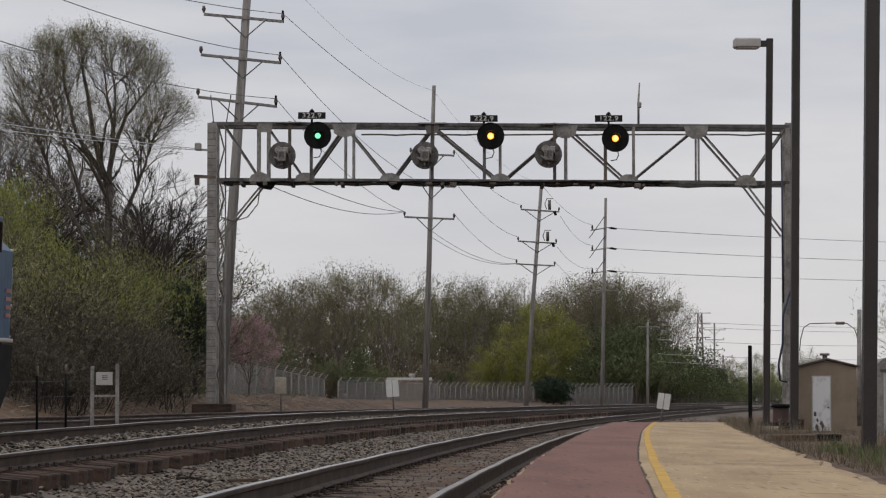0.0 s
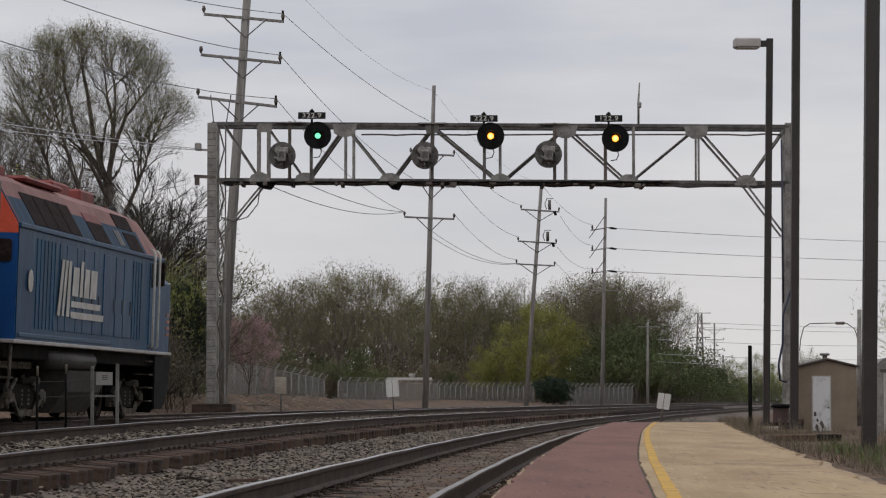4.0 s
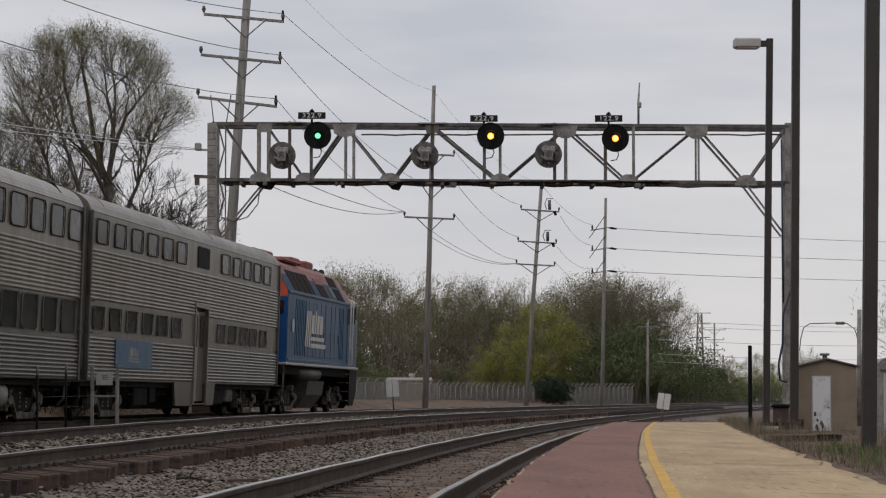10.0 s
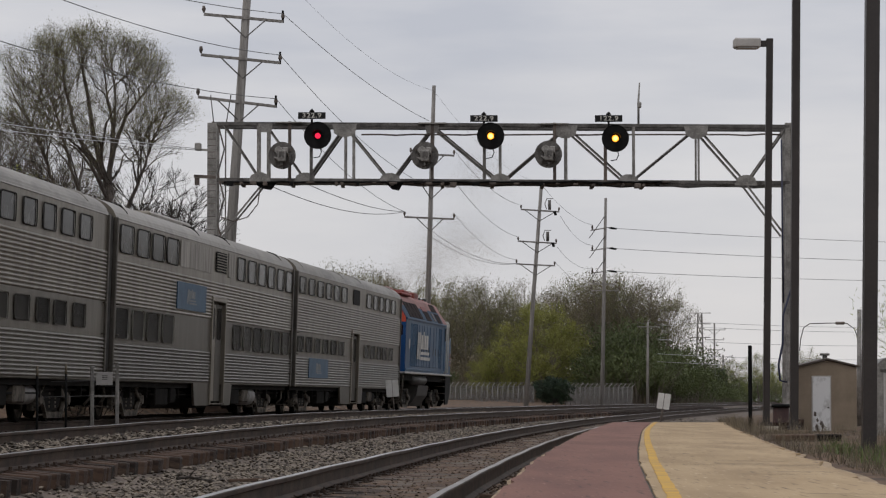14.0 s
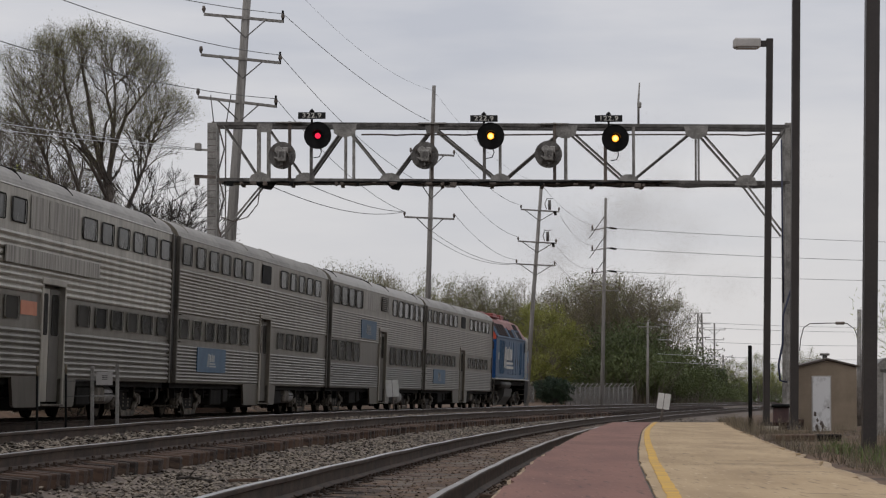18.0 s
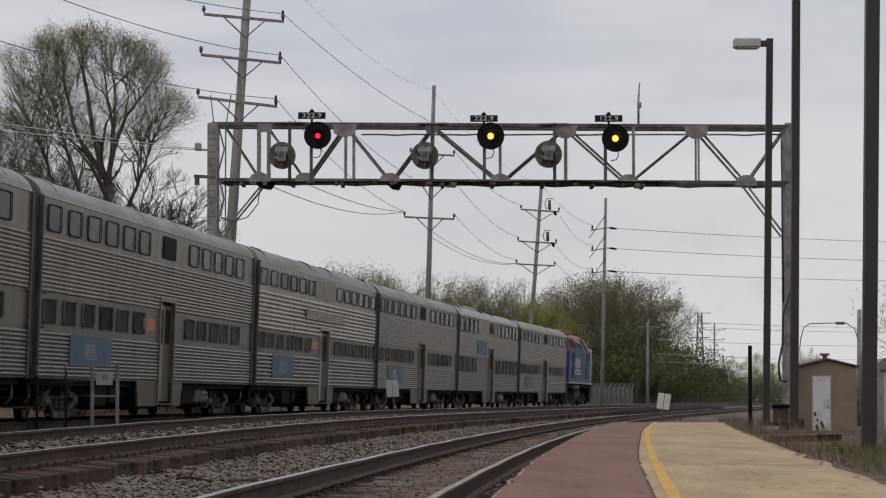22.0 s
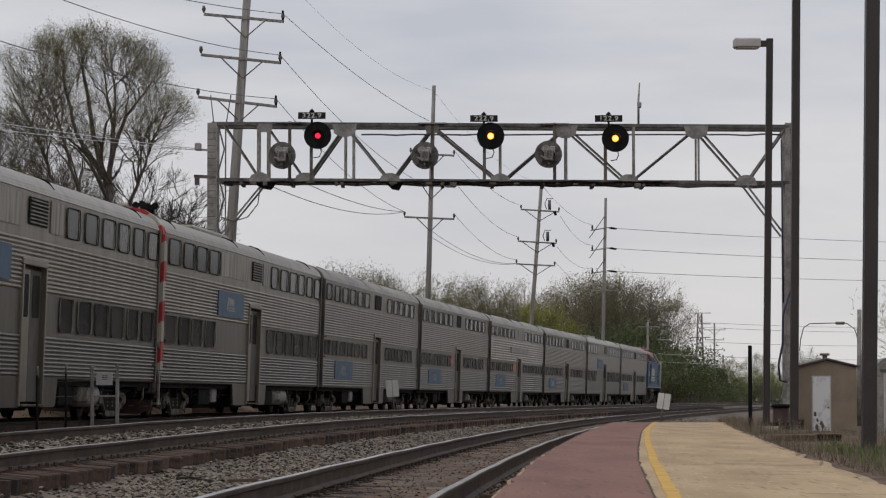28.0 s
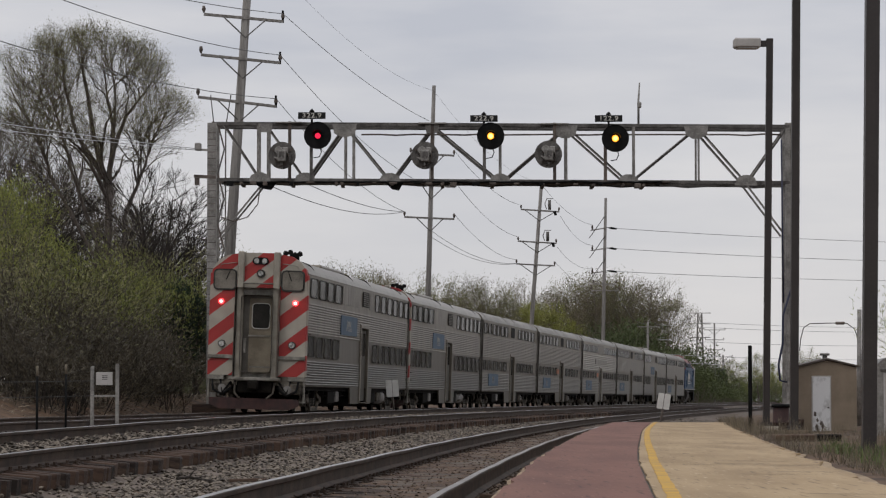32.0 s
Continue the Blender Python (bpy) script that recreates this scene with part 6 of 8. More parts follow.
def on_line(s_front, s_rear):
    """The pose of a vehicle whose bogies stand at two places of the line."""
    a, b = line(s_front), line(s_rear)
    h = math.atan2(a[0] - b[0], a[1] - b[1])
    return Matrix.Translation(((a[0] + b[0]) / 2, (a[1] + b[1]) / 2, z_far(0))) @ Euler((0, math.atan2(0.05, 1.5), -h), "XYZ").to_matrix().to_4x4()


def train():
    loco = locomotive()
    cars = []
    for n, (kind, cab) in enumerate((("A", 0), ("B", 0), ("A", 0), ("C", 0), ("A", 0), ("A", 0), ("B", 1), ("B", 1)), 1):
        cars.append(coach(kind, bool(cab), n))
    return loco, cars


LOCO, CARS = train()


# ---- poles, wires, signs and sheds ----
def utility_pole(base, top, r0, r1, arms, group="utility poles", label="weathered wooden utility pole with crossarms", braces=True, reach=0.55):
    """arms: (share of height, reach to the left, reach to the right, tilt in metres, turn)."""
    th = thing("utility_pole", label, "utility pole", group, m=pose(*base))
    v = Vector(top) - Vector(base)
    mb = Mesh()
    mb.tube([(0, 0, -0.4), tuple(v * 0.5), tuple(v)], [r0, (r0 + r1) / 2, r1], 10)
    part("pole", mb, POLEWOOD, th)
    ends = []
    for k, a, b, tilt, deep in arms:
        c = v * k
        mb = Mesh()
        p0, p1 = c + Vector((-a, -deep, tilt)), c + Vector((b, deep, -tilt))
        bar(mb, p0 + Vector((0, -r1, 0)), p1 + Vector((0, -r1, 0)), 0.11, 0, 0.10)
        arm = part("crossarm", mb, POLEWOOD, th)
        if braces:
            for q in (p0, p1):
                mb = Mesh()
                e = c + (q - c) * reach
                bar(mb, e + Vector((0, -r1, 0)), c + Vector((0, -r1, -0.75)), 0.045)
                part("brace", mb, GALV_D, th)
        for q in (p0, p1):
            mb = Mesh()
            z = 0.06
            mb.tube([tuple(q + Vector((0, -r1, z))), tuple(q + Vector((0, -r1, z + 0.12))), tuple(q + Vector((0, -r1, z + 0.26)))], [0.03, 0.075, 0.05], 8)
            part("insulator", mb, RUSTY, arm)
        ends.append((Vector(base) + p0 + Vector((0, -r1, 0.3)), Vector(base) + p1 + Vector((0, -r1, 0.3))))
    return th, ends


def cable(a, b, sag, r=0.015, mat=None, label="thin black sagging overhead cable", n=14):
    mb = Mesh()
    a, b = Vector(a), Vector(b)
    mb.tube([tuple(a + (b - a) * (k / n) - Vector((0, 0, sag * 4 * (k / n) * (1 - k / n)))) for k in range(n + 1)], r, 4, 0, False)
    return tagged(part("overhead_cable", mb, mat or WIRE), label, "cable", "overhead cables")


def poles_and_wires():
    p1, e1 = utility_pole((-8.42, 110, 0.5), (-7.25, 110, 18.6), 0.24, 0.14, [(0.808, 1.55, 1.40, 0.10, 0.3), (0.722, 1.55, 1.40, 0.12, 0.3), (0.632, 1.55, 1.35, 0.15, 0.3)])
    for (a, b), k in zip(e1, (0.808, 0.722, 0.632)):  # upright end brackets
        mb = Mesh()
        q = b - Vector((-8.42, 110, 0.5))
        mb.box(q.x - 0.04, q.x + 0.04, q.y - 0.05, q.y + 0.05, q.z - 0.35, q.z + 0.12, 0, 0.01)
        part("end_bracket", mb, BLACK, p1)
    p2, e2 = utility_pole((-1.02, 165, 0.2), (-0.51, 165, 18.5), 0.19, 0.11, [(0.785, 1.2, 1.25, 0.02, 0.5), (0.688, 0.95, 1.35, 0.03, 0.5), (0.588, 1.45, 1.35, 0.03, 0.5)])
    p3, e3 = utility_pole((5.93, 210, 0.2), (7.12, 210, 16.5), 0.19, 0.12, [(0.865, 1.35, 1.42, 0.05, 0.6), (0.725, 1.40, 1.38, 0.05, 0.6), (0.625, 1.40, 1.38, 0.04, 0.6)], reach=0.82)
    for z, x in ((14.10, 1.02 + 0.72), (11.82, 0.86 + 0.74)):
        mb = Mesh()  # fuse cutouts on the arm ends, with bowed links over a grey body
        mb.tube([(x, -0.3, z + 0.05), (x, -0.3, z + 0.75)], 0.11, 8)
        mb.tube([(x - 0.22, -0.3, z + 0.1), (x - 0.34, -0.3, z + 0.45), (x - 0.2, -0.3, z + 0.85), (x + 0.25, -0.3, z + 0.85)], 0.03, 5)
        part("fuse_cutout", mb, GALV_D, p3)
        mb = Mesh()
        mb.tube([(x + 0.35, -0.3, z - 0.05), (x + 0.45, -0.3, z - 0.35)], 0.10, 8)
        part("strain_insulator", mb, BLACK, p3)
    p4, e4 = utility_pole((12.49, 230, 0.0), (12.85, 230, 16.6), 0.18, 0.11, [(0.59, 0.85, 0.95, 0.0, 0.1), (0.56, 1.0, 1.2, 0.0, 0.1)], braces=False)
    left4 = []
    for z in (14.15, 12.55, 10.75):
        mb = Mesh()
        bar(mb, (0.32, -0.12, z + 0.06), (-0.85, -0.12, z - 0.12), 0.08)
        part("crossarm", mb, POLEWOOD, p4)
        mb = Mesh()
        bar(mb, (0.30, -0.14, z + 1.05), (-0.95, -0.14, z - 0.72), 0.06)
        part("slanting_stay", mb, GALV_D, p4)
        mb = Mesh()
        mb.tube([(-0.72, -0.14, z - 0.10), (-0.72, -0.14, z + 0.10), (-0.72, -0.14, z + 0.32)], [0.05, 0.08, 0.04], 8)
        part("insulator", mb, RUSTY, p4)
        mb = Mesh()
        mb.tube([(0.40, -0.12, z + 0.10), (0.85, -0.12, z + 0.06), (1.20, -0.12, z)], [0.02, 0.09, 0.07], 8)
        part("strain_insulator", mb, BLACK, p4)
        left4.append(Vector((12.49 - 0.75, 229.9, z + 0.32)))
    p5, e5 = utility_pole((21.0, 300, 0.0), (21.05, 300, 8.7), 0.16, 0.11, [(0.94, 1.05, 1.1, 0.0, 0.1)])
    utility_pole((43.15, 450, -0.3), (43.15, 450, 7.6), 0.16, 0.11, [(0.96, 1.4, 1.4, 0.0, 0.1), (0.86, 1.0, 1.0, 0.0, 0.1)], "utility poles")
    utility_pole((40.9, 440, -0.3), (40.9, 440, 12.2), 0.18, 0.12, [(0.92, 1.6, 1.6, 0, 0.1), (0.8, 1.4, 1.4, 0, 0.1), (0.68, 1.2, 1.2, 0, 0.1)], "utility poles")
    west = ((-9.93, 75, 11.77), (-11.09, 75, 11.5), (-12.54, 75, 10.3))
    for k in range(3):
        cable(e1[k][1], e2[k][0] if k else (-0.8, 165, 16.5), 0.35 + 0.12 * k)
        cable(e2[k][1], e3[k][0], 0.55)
        cable(e1[k][1], west[k], (0.15, 0.30, 0.32)[k], 0.013)
    cable((7.1, 210, 16.2), left4[0], 0.5)
    cable(e3[0][1] + Vector((0.1, 0, -0.6)), left4[1], 0.5)
    cable(e3[1][1] + Vector((0.1, 0, -0.6)), left4[2], 0.5)
    cable(e3[2][1], (13.4, 250, 9.5), 0.3)
    for z in (10.27, 9.92):
        cable((-0.7, 164.8, z), e3[2][0] + Vector((0.2, 0, -0.25)), 0.6)
    cable((-0.5, 165, 18.2), (-7.3, 110, 18.2), 1.0, 0.007)
    cable((-0.5, 165, 18.2), (7.1, 210, 16.3), 1.0, 0.007)
    cable(e2[2][0], (-6.2, 101, 8.2), 0.5)
    cable(e2[2][0], (-5.0, 101, 8.3), 0.25)
    cable((-8.42, 99.9, 9.3), (-22.0, 72, 9.6), 0.25, 0.012, WIRE_PALE, "thin pale sagging overhead cable")
    cable((-8.42, 99.9, 9.25), (-22.0, 72, 9.0), 0.2, 0.012, WIRE_PALE, "thin pale sagging overhead cable")
    # long spans that leave to the side
    for k, (z0, z1) in enumerate(((14.2, 14.6), (12.6, 12.95), (10.8, 11.3))):
        cable((13.65, 230, z0), (52, 262, z1), 0.25, 0.022, WIRE_PALE, "thin pale sagging overhead cable")
    for z in (8.9, 8.4, 6.9, 5.4, 4.6):
        cable((22, 300, z), (64, 330, z + 0.2), 0.5, 0.02, WIRE_PALE, "thin pale sagging overhead cable")
    cable((21.9, 300, 8.4), (40.9, 440, 11.0), 1.5, 0.02)
    cable((13.3, 230, 9.9), (21.0, 300, 8.5), 1.0, 0.02)


def lattice_tower():
    th = thing("lattice_tower", "distant grey steel lattice power tower", "tower", m=pose(47.5, 540, -0.3))
    h, w0, w1 = 17.0, 0.85, 0.35
    for sx in (-1, 1):
        for sy in (-1, 1):
            mb = Mesh()
            bar(mb, (sx * w0, sy * w0, 0), (sx * w1, sy * w1, h), 0.16)
            part("leg", mb, GALV, th)
    for k in range(8):
        z0, z1 = h * k / 8, h * (k + 1) / 8
        a0, a1 = w0 + (w1 - w0) * k / 8, w0 + (w1 - w0) * (k + 1) / 8
        for sy in (-1, 1):
            mb = Mesh()
            bar(mb, (-a0, sy * a0, z0), (a1, sy * a1, z1), 0.09)
            bar(mb, (a0, sy * a0, z0), (-a1, sy * a1, z1), 0.09)
            part("cross_brace", mb, GALV, th)
    for z in (12.5, 15.0, 17.0):
        mb = Mesh()
        bar(mb, (-2.0, 0, z), (2.0, 0, z), 0.14)
        part("crossarm", mb, GALV, th)


def lamp_post(x, y, top, wide, head=False, lean=0.0):
    th = thing("lamp_post", "tall dark bronze platform lamp post" + (" with a boxy grey lamp" if head else ""), "lamp post", "platform lamp posts", m=pose(x, y, 0.15))
    mb = Mesh()
    bar(mb, (0, 0, 0), (lean, 0, top), wide)
    part("pole", mb, BRONZE, th)
    mb = Mesh()
    mb.box(-wide * 0.9, wide * 0.9, -wide * 0.9, wide * 0.9, 0, 0.04, 0, 0.01)
    for sx in (-1, 1):
        for sy in (-1, 1):
            mb.tube([(sx * wide * 0.7, sy * wide * 0.7, 0.03), (sx * wide * 0.7, sy * wide * 0.7, 0.09)], 0.015, 6)
    part("base_plate", mb, BRONZE, th)
    mb = Mesh()
    mb.tube([(0, 0, -0.7), (0, 0, 0.0)], wide * 1.9, 14)
    part("footing", mb, CONCRETE, th)
    if head:
        mb = Mesh()
        mb.box(lean - 0.22, lean, -0.04, 0.04, top - 0.17, top - 0.04, 0, 0.01)
        part("arm", mb, BRONZE, th)
        mb = Mesh()
        mb.box(lean - 0.76, lean - 0.20, -0.19, 0.19, top - 0.20, top + 0.0, 0, 0.03)
        hd = part("lamp_head", mb, LAMPGREY, th, "boxy pale grey lamp head")
        mb = Mesh()
        mb.box(lean - 0.70, lean - 0.26, -0.15, 0.15, top - 0.215, top - 0.20, 0, 0.004)
        part("lens", mb, LENS, hd)
    return th


def back_sign(x, y, z, w, h, tilt, post_h, turn=0.0, mat=None, label="white two-panel trackside sign seen from behind on a post"):
    th = thing("trackside_sign", label, "sign", "trackside signs", m=pose(x, y, z, 0, tilt, turn))
    mb = Mesh()
    mb.tube([(0, 0, -0.3), (0, 0, post_h)], 0.03, 8)
    part("post", mb, RUSTY if mat is None else GALV_D, th)
    for sx in ((-1, 1) if mat is None else (0,)):
        mb = Mesh()
        cx, ww = (sx * w / 4, w / 2 - 0.015) if sx else (0, w)
        mb.plate([(cx + a, b + post_h - h / 2) for a, b in rounded(ww, h, 0.02, 2)], 0.006, pose(0, -0.035, 0))
        part("panel", mb, mat or SIGNWHITE, th)
    mb = Mesh()
    mb.box(-w / 2 + 0.05, w / 2 - 0.05, -0.033, -0.02, post_h - 0.12, post_h - 0.08)
    part("clamp", mb, GALV_D, th)
    return th


def board_sign():
    th = thing("notice_frame", "grey two-post frame carrying a small white notice", "sign", m=pose(-6.77, 58.5, -0.1))
    for x, t in ((-0.25, 1.47), (0.25, 1.52)):
        mb = Mesh()
        mb.box(x - 0.035, x + 0.035, -0.03, 0.03, 0, t, 0, 0.008)
        part("post", mb, GALV, th)
    mb = Mesh()
    mb.box(-0.22, 0.26, -0.045, -0.03, 0.85, 0.89, 0, 0.005)
    part("rail", mb, GALV, th)
    mb = Mesh()
    mb.box(-0.17, 0.16, -0.055, -0.035, 1.09, 1.35, 0, 0.006)
    bd = part("notice", mb, LAMPGREY, th, "small weathered white notice")
    for k in range(3):
        mb = Mesh()
        mb.box(-0.05, 0.06, -0.058, -0.0552, 1.20 + k * 0.035, 1.215 + k * 0.035)
        part("text_bar", mb, GALV_D, bd)
    for x, y, h in ((-7.22, 52.0, 1.35), (-7.16, 55.5, 1.42)):
        t2 = thing("marker_stake", "thin dark stake with a pale top beside the track", "stake", "marker stakes", m=pose(x, y, -0.05))
        mb = Mesh()
        mb.tube([(0, 0, -0.3), (0, 0, h - 0.18)], 0.024, 6)
        part("stake", mb, BLACK, t2)
        mb = Mesh()
        mb.tube([(0, 0, h - 0.18), (0, 0, h)], 0.026, 6)
        part("pale_top", mb, TANDOOR, t2)


    for k, z in enumerate((1.02, 0.72)):
        cable((-11.5, 50.0, z), (-6.95, 58.4, z + 0.06), 0.03, 0.005, WIRE, "thin slack fence wire along the stakes")


def shed():
    th = thing("signal_bungalow", "tan equipment hut with peeling white door and low gable roof", "shed", m=pose(13.42, 102, -0.55))
    w, d, h = 1.02, 1.3, 2.38
    mb = Mesh()
    mb.sweep([(w, 0), (w, h), (0, h + 0.24), (-w, h), (-w, 0)], 0, 2 * d)
    part("wall", mb, SHEDTAN, th)
    for sx in (-1, 1):
        mb = Mesh()
        mb.sweep([(0, h + 0.26), (sx * (w + 0.10), h - 0.0), (sx * (w + 0.10), h + 0.05), (0, h + 0.32)], -0.1, 2 * d + 0.1)
        part("roof", mb, SHEDROOF, th)
    mb = Mesh()
    mb.box(-0.56, 0.12, -0.03, 0.02, 0.0, 2.08, 0, 0.01)
    part("door_frame", mb, LAMPGREY, th)
    mb = Mesh()
    mb.box(-0.52, 0.08, -0.05, -0.032, 0.02, 2.04, 0, 0.008)
    dr = part("door", mb, FADED, th, "peeling white painted door")
    mb = Mesh()
    mb.box(-0.02, 0.05, -0.09, -0.05, 0.95, 1.0, 0, 0.01)
    part("handle", mb, RUSTY, dr)
    rng = random.Random(3)
    for k in range(9):  # dark patches where the paint has gone
        x, z, s2 = rng.uniform(-0.48, 0.0), rng.uniform(0.05, 0.95), rng.uniform(0.03, 0.09)
        mb = Mesh()
        mb.plate([(x + s2 * rng.uniform(.5, 1) * math.cos(a), z + 1.8 * s2 * rng.uniform(.5, 1) * math.sin(a)) for a in np.arange(0, 6.2, 0.7)], 0.002, pose(0, -0.0505, 0))
        part("bare_patch", mb, RUSTY, dr)
    mb = Mesh()
    mb.tube([(0, 0.7, h + 0.25), (0, 0.7, h + 0.42)], 0.09, 10)
    mb.tube([(0, 0.7, h + 0.42), (0, 0.7, h + 0.50)], 0.17, 10)
    part("roof_vent", mb, GALV, th)
    # grey cabinet farther along, and a lamp on a curved arm
    t2 = thing("equipment_cabinet", "pale grey metal equipment cabinet", "cabinet", m=pose(11.45, 72, -0.55))
    mb = Mesh()
    mb.sweep([(0.75, 0), (0.75, 2.12), (0.62, 2.28), (0, 2.36), (-0.60, 2.26), (-0.75, 2.12), (-0.75, 0)], 0, 1.2)
    part("body", mb, GALV, t2)
    mb = Mesh()
    mb.box(-0.6, 0.6, -0.02, -0.003, 0.2, 1.9, 0, 0.01)
    part("door", mb, LAMPGREY, t2)
    mb = Mesh()
    mb.box(-0.68, -0.52, -0.03, -0.003, 1.95, 2.0)
    part("vent", mb, GALV_D, t2)
    t3 = thing("street_lamp", "grey street lamp on a long curved arm", "street lamp", m=pose(17.07, 120, -0.6))
    mb = Mesh()
    mb.tube([(0, 0, 0), (0.05, 0, 5.0)], [0.11, 0.09], 10)
    part("pole", mb, GALV, t3)
    mb = Mesh()
    mb.tube([(0.0, 0, 3.75), (-0.15, 0, 4.2), (-0.45, 0, 4.42), (-0.9, 0, 4.45), (-2.0, 0, 4.42), (-2.25, 0, 4.25), (-2.38, 0, 3.75), (-2.42, 0, 3.3)], 0.022, 6)
    part("arm", mb, GALV_D, t3)
    mb = Mesh()
    mb.box(-0.95, -0.55, -0.1, 0.1, 4.38, 4.50, 0, 0.04)
    part("lamp_head", mb, RUSTY, t3)


def small_trackside():
    lamp_post(6.74, 61, 8.12, 0.135, True, 0.12)
    lamp_post(6.24, 52, 9.0, 0.140, False, 0.10)
    lamp_post(4.22, 29, 8.6, 0.135, False, 0.13)
    th = thing("black_post", "short square black post beside the platform", "post", m=pose(5.78, 55, 0.1))
    mb = Mesh()
    mb.box(-0.035, 0.035, -0.035, 0.035, -0.4, 1.62, 0, 0.01)
    part("post", mb, BLACK, th)
    back_sign(4.95, 66.6, 0.12, 0.30, 0.36, 8.0, 0.73, 0)
    back_sign(-1.70, 103, -0.1, 0.46, 0.60, -4.0, 1.50, 0)
    back_sign(-6.10, 110, 0.0, 0.42, 0.62, 0.0, 1.55, 0, CONCRETE, "faded tan trackside board on a post")
    th = thing("rail_stack", "rusty steel blocks and old footing beside the platform", "scrap steel", m=pose(4.62, 37.0, 0.06))
    for k, (x0, x1, y0, y1, z0, z1, mat) in enumerate(((-0.42, 0.10, -0.1, 0.5, 0.0, 0.20, RUSTBLOCK), (0.12, 0.42, -0.05, 0.4, 0.0, 0.20, UNDER), (-0.2, 0.22, -0.4, -0.12, 0.0, 0.10, RUSTBLOCK))):
        mb = Mesh()
        mb.box(x0, x1, y0, y1, z0, z1, 0, 0.015)
        part("block", mb, mat, th)
    th = thing("steel_drum", "dark rusty drum standing behind the platform end", "drum", m=pose(8.67, 75, -0.36))
    mb = Mesh()
    mb.tube([(0, 0, 0), (0, 0, 0.04), (0, 0, 0.45), (0, 0, 0.47), (0, 0, 0.49), (0, 0, 0.88), (0, 0, 0.90)], [0.20, 0.21, 0.21, 0.225, 0.21, 0.21, 0.20], 16)
    part("drum_body", mb, PLOW, th)
    mb = Mesh()
    mb.tube([(0, 0, 0.86), (0, 0, 0.93), (0, 0, 0.95)], [0.25, 0.25, 0.20], 16)
    part("lid", mb, BLACK, th, "black lid")
    th = thing("concrete_footing", "low rust-stained footing block by the lamp post", "footing", m=pose(5.9, 50.5, 0.05))
    mb = Mesh()
    mb.box(-0.5, 0.4, -0.3, 0.4, -0.3, 0.12, 0, 0.02)
    part("block", mb, RUSTBLOCK, th)
    rng = random.Random(8)
    for k in range(9):  # broken timber lying in the ballast
        s, u2 = rng.uniform(-44, 5), rng.uniform(7.0, 8.6)
        if k > 4:
            s, u2 = rng.uniform(-46, -20), off_near(-30) + rng.uniform(0.95, 1.35)
        x, y, h = line(s, u2)
        th = thing("timber_scrap", "splintered piece of old timber in the ballast", "wood scrap", "timber scraps", m=pose(x, y, bed_z(s, u2) + 0.035, 0, rng.uniform(-4, 4), rng.uniform(0, 180)))
        mb = Mesh()
        mb.box(-rng.uniform(0.1, 0.35), rng.uniform(0.1, 0.3), -0.03, 0.03, -0.02, 0.02, 0, 0.008)
        part("splinter", mb, TIEOLD, th)


def fallen_branch():
    th = thing("fallen_branch", "dark dead branch lying on the ballast", "branch", m=pose(-2.9, 34.0, -0.26))
    th.scale = (0.6, 0.6, 0.6)
    mb = Mesh()
    mb.tube([(-0.32, 0, 0.07), (-0.1, 0.25, 0.10), (0.12, 0.3, 0.05), (0.34, 0.7, 0.02)], [0.03, 0.028, 0.02, 0.008], 6)
    mb.tube([(-0.1, 0.25, 0.10), (-0.02, 0.2, 0.2), (0.06, 0.1, 0.27)], [0.018, 0.012, 0.006], 5)
    mb.tube([(0.12, 0.3, 0.05), (0.2, 0.1, 0.04), (0.33, 0.0, 0.02)], [0.014, 0.01, 0.005], 5)
    part("stick", mb, BARK_D, th)


def bank_limbs():
    """Dead limbs and leaf-filled twigs thrown down on the earth bank."""
    rng = random.Random(55)
    for x, y, turn, size in ((-9.1, 62, 40, 1.5), (-8.6, 66, 25, 1.2), (-8.9, 72, 60, 1.7), (-8.3, 78, 20, 1.3), (-9.6, 58, 75, 1.2), (-7.9, 84, 50, 1.4), (-8.6, 90, 10, 1.2), (-6.9, 112, 35, 1.4), (-7.6, 122, 60, 1.6)):
        x = min(x, line(s_at(y))[0] - 3.6)
        th = thing("fallen_limb", "bleached dead limb lying on the earth bank", "branch", "fallen limbs", m=pose(x, y, ground_z(x, y) + 0.05, 0, 0, turn))
        mb = Mesh()
        mb.tube([(-size, 0, 0.02), (-size * 0.3, 0.12, 0.10), (size * 0.4, -0.05, 0.06), (size, 0.15, 0.02)], [0.05, 0.045, 0.03, 0.012], 6)
        for k in range(4):
            b = Vector((rng.uniform(-0.5, 0.7) * size, 0.05, 0.07))
            mb.tube([tuple(b), tuple(b + Vector((0.25, rng.uniform(-0.4, 0.4), rng.uniform(0.05, 0.35))))], [0.018, 0.006], 5)
        part("limb", mb, DEADWOOD, th)


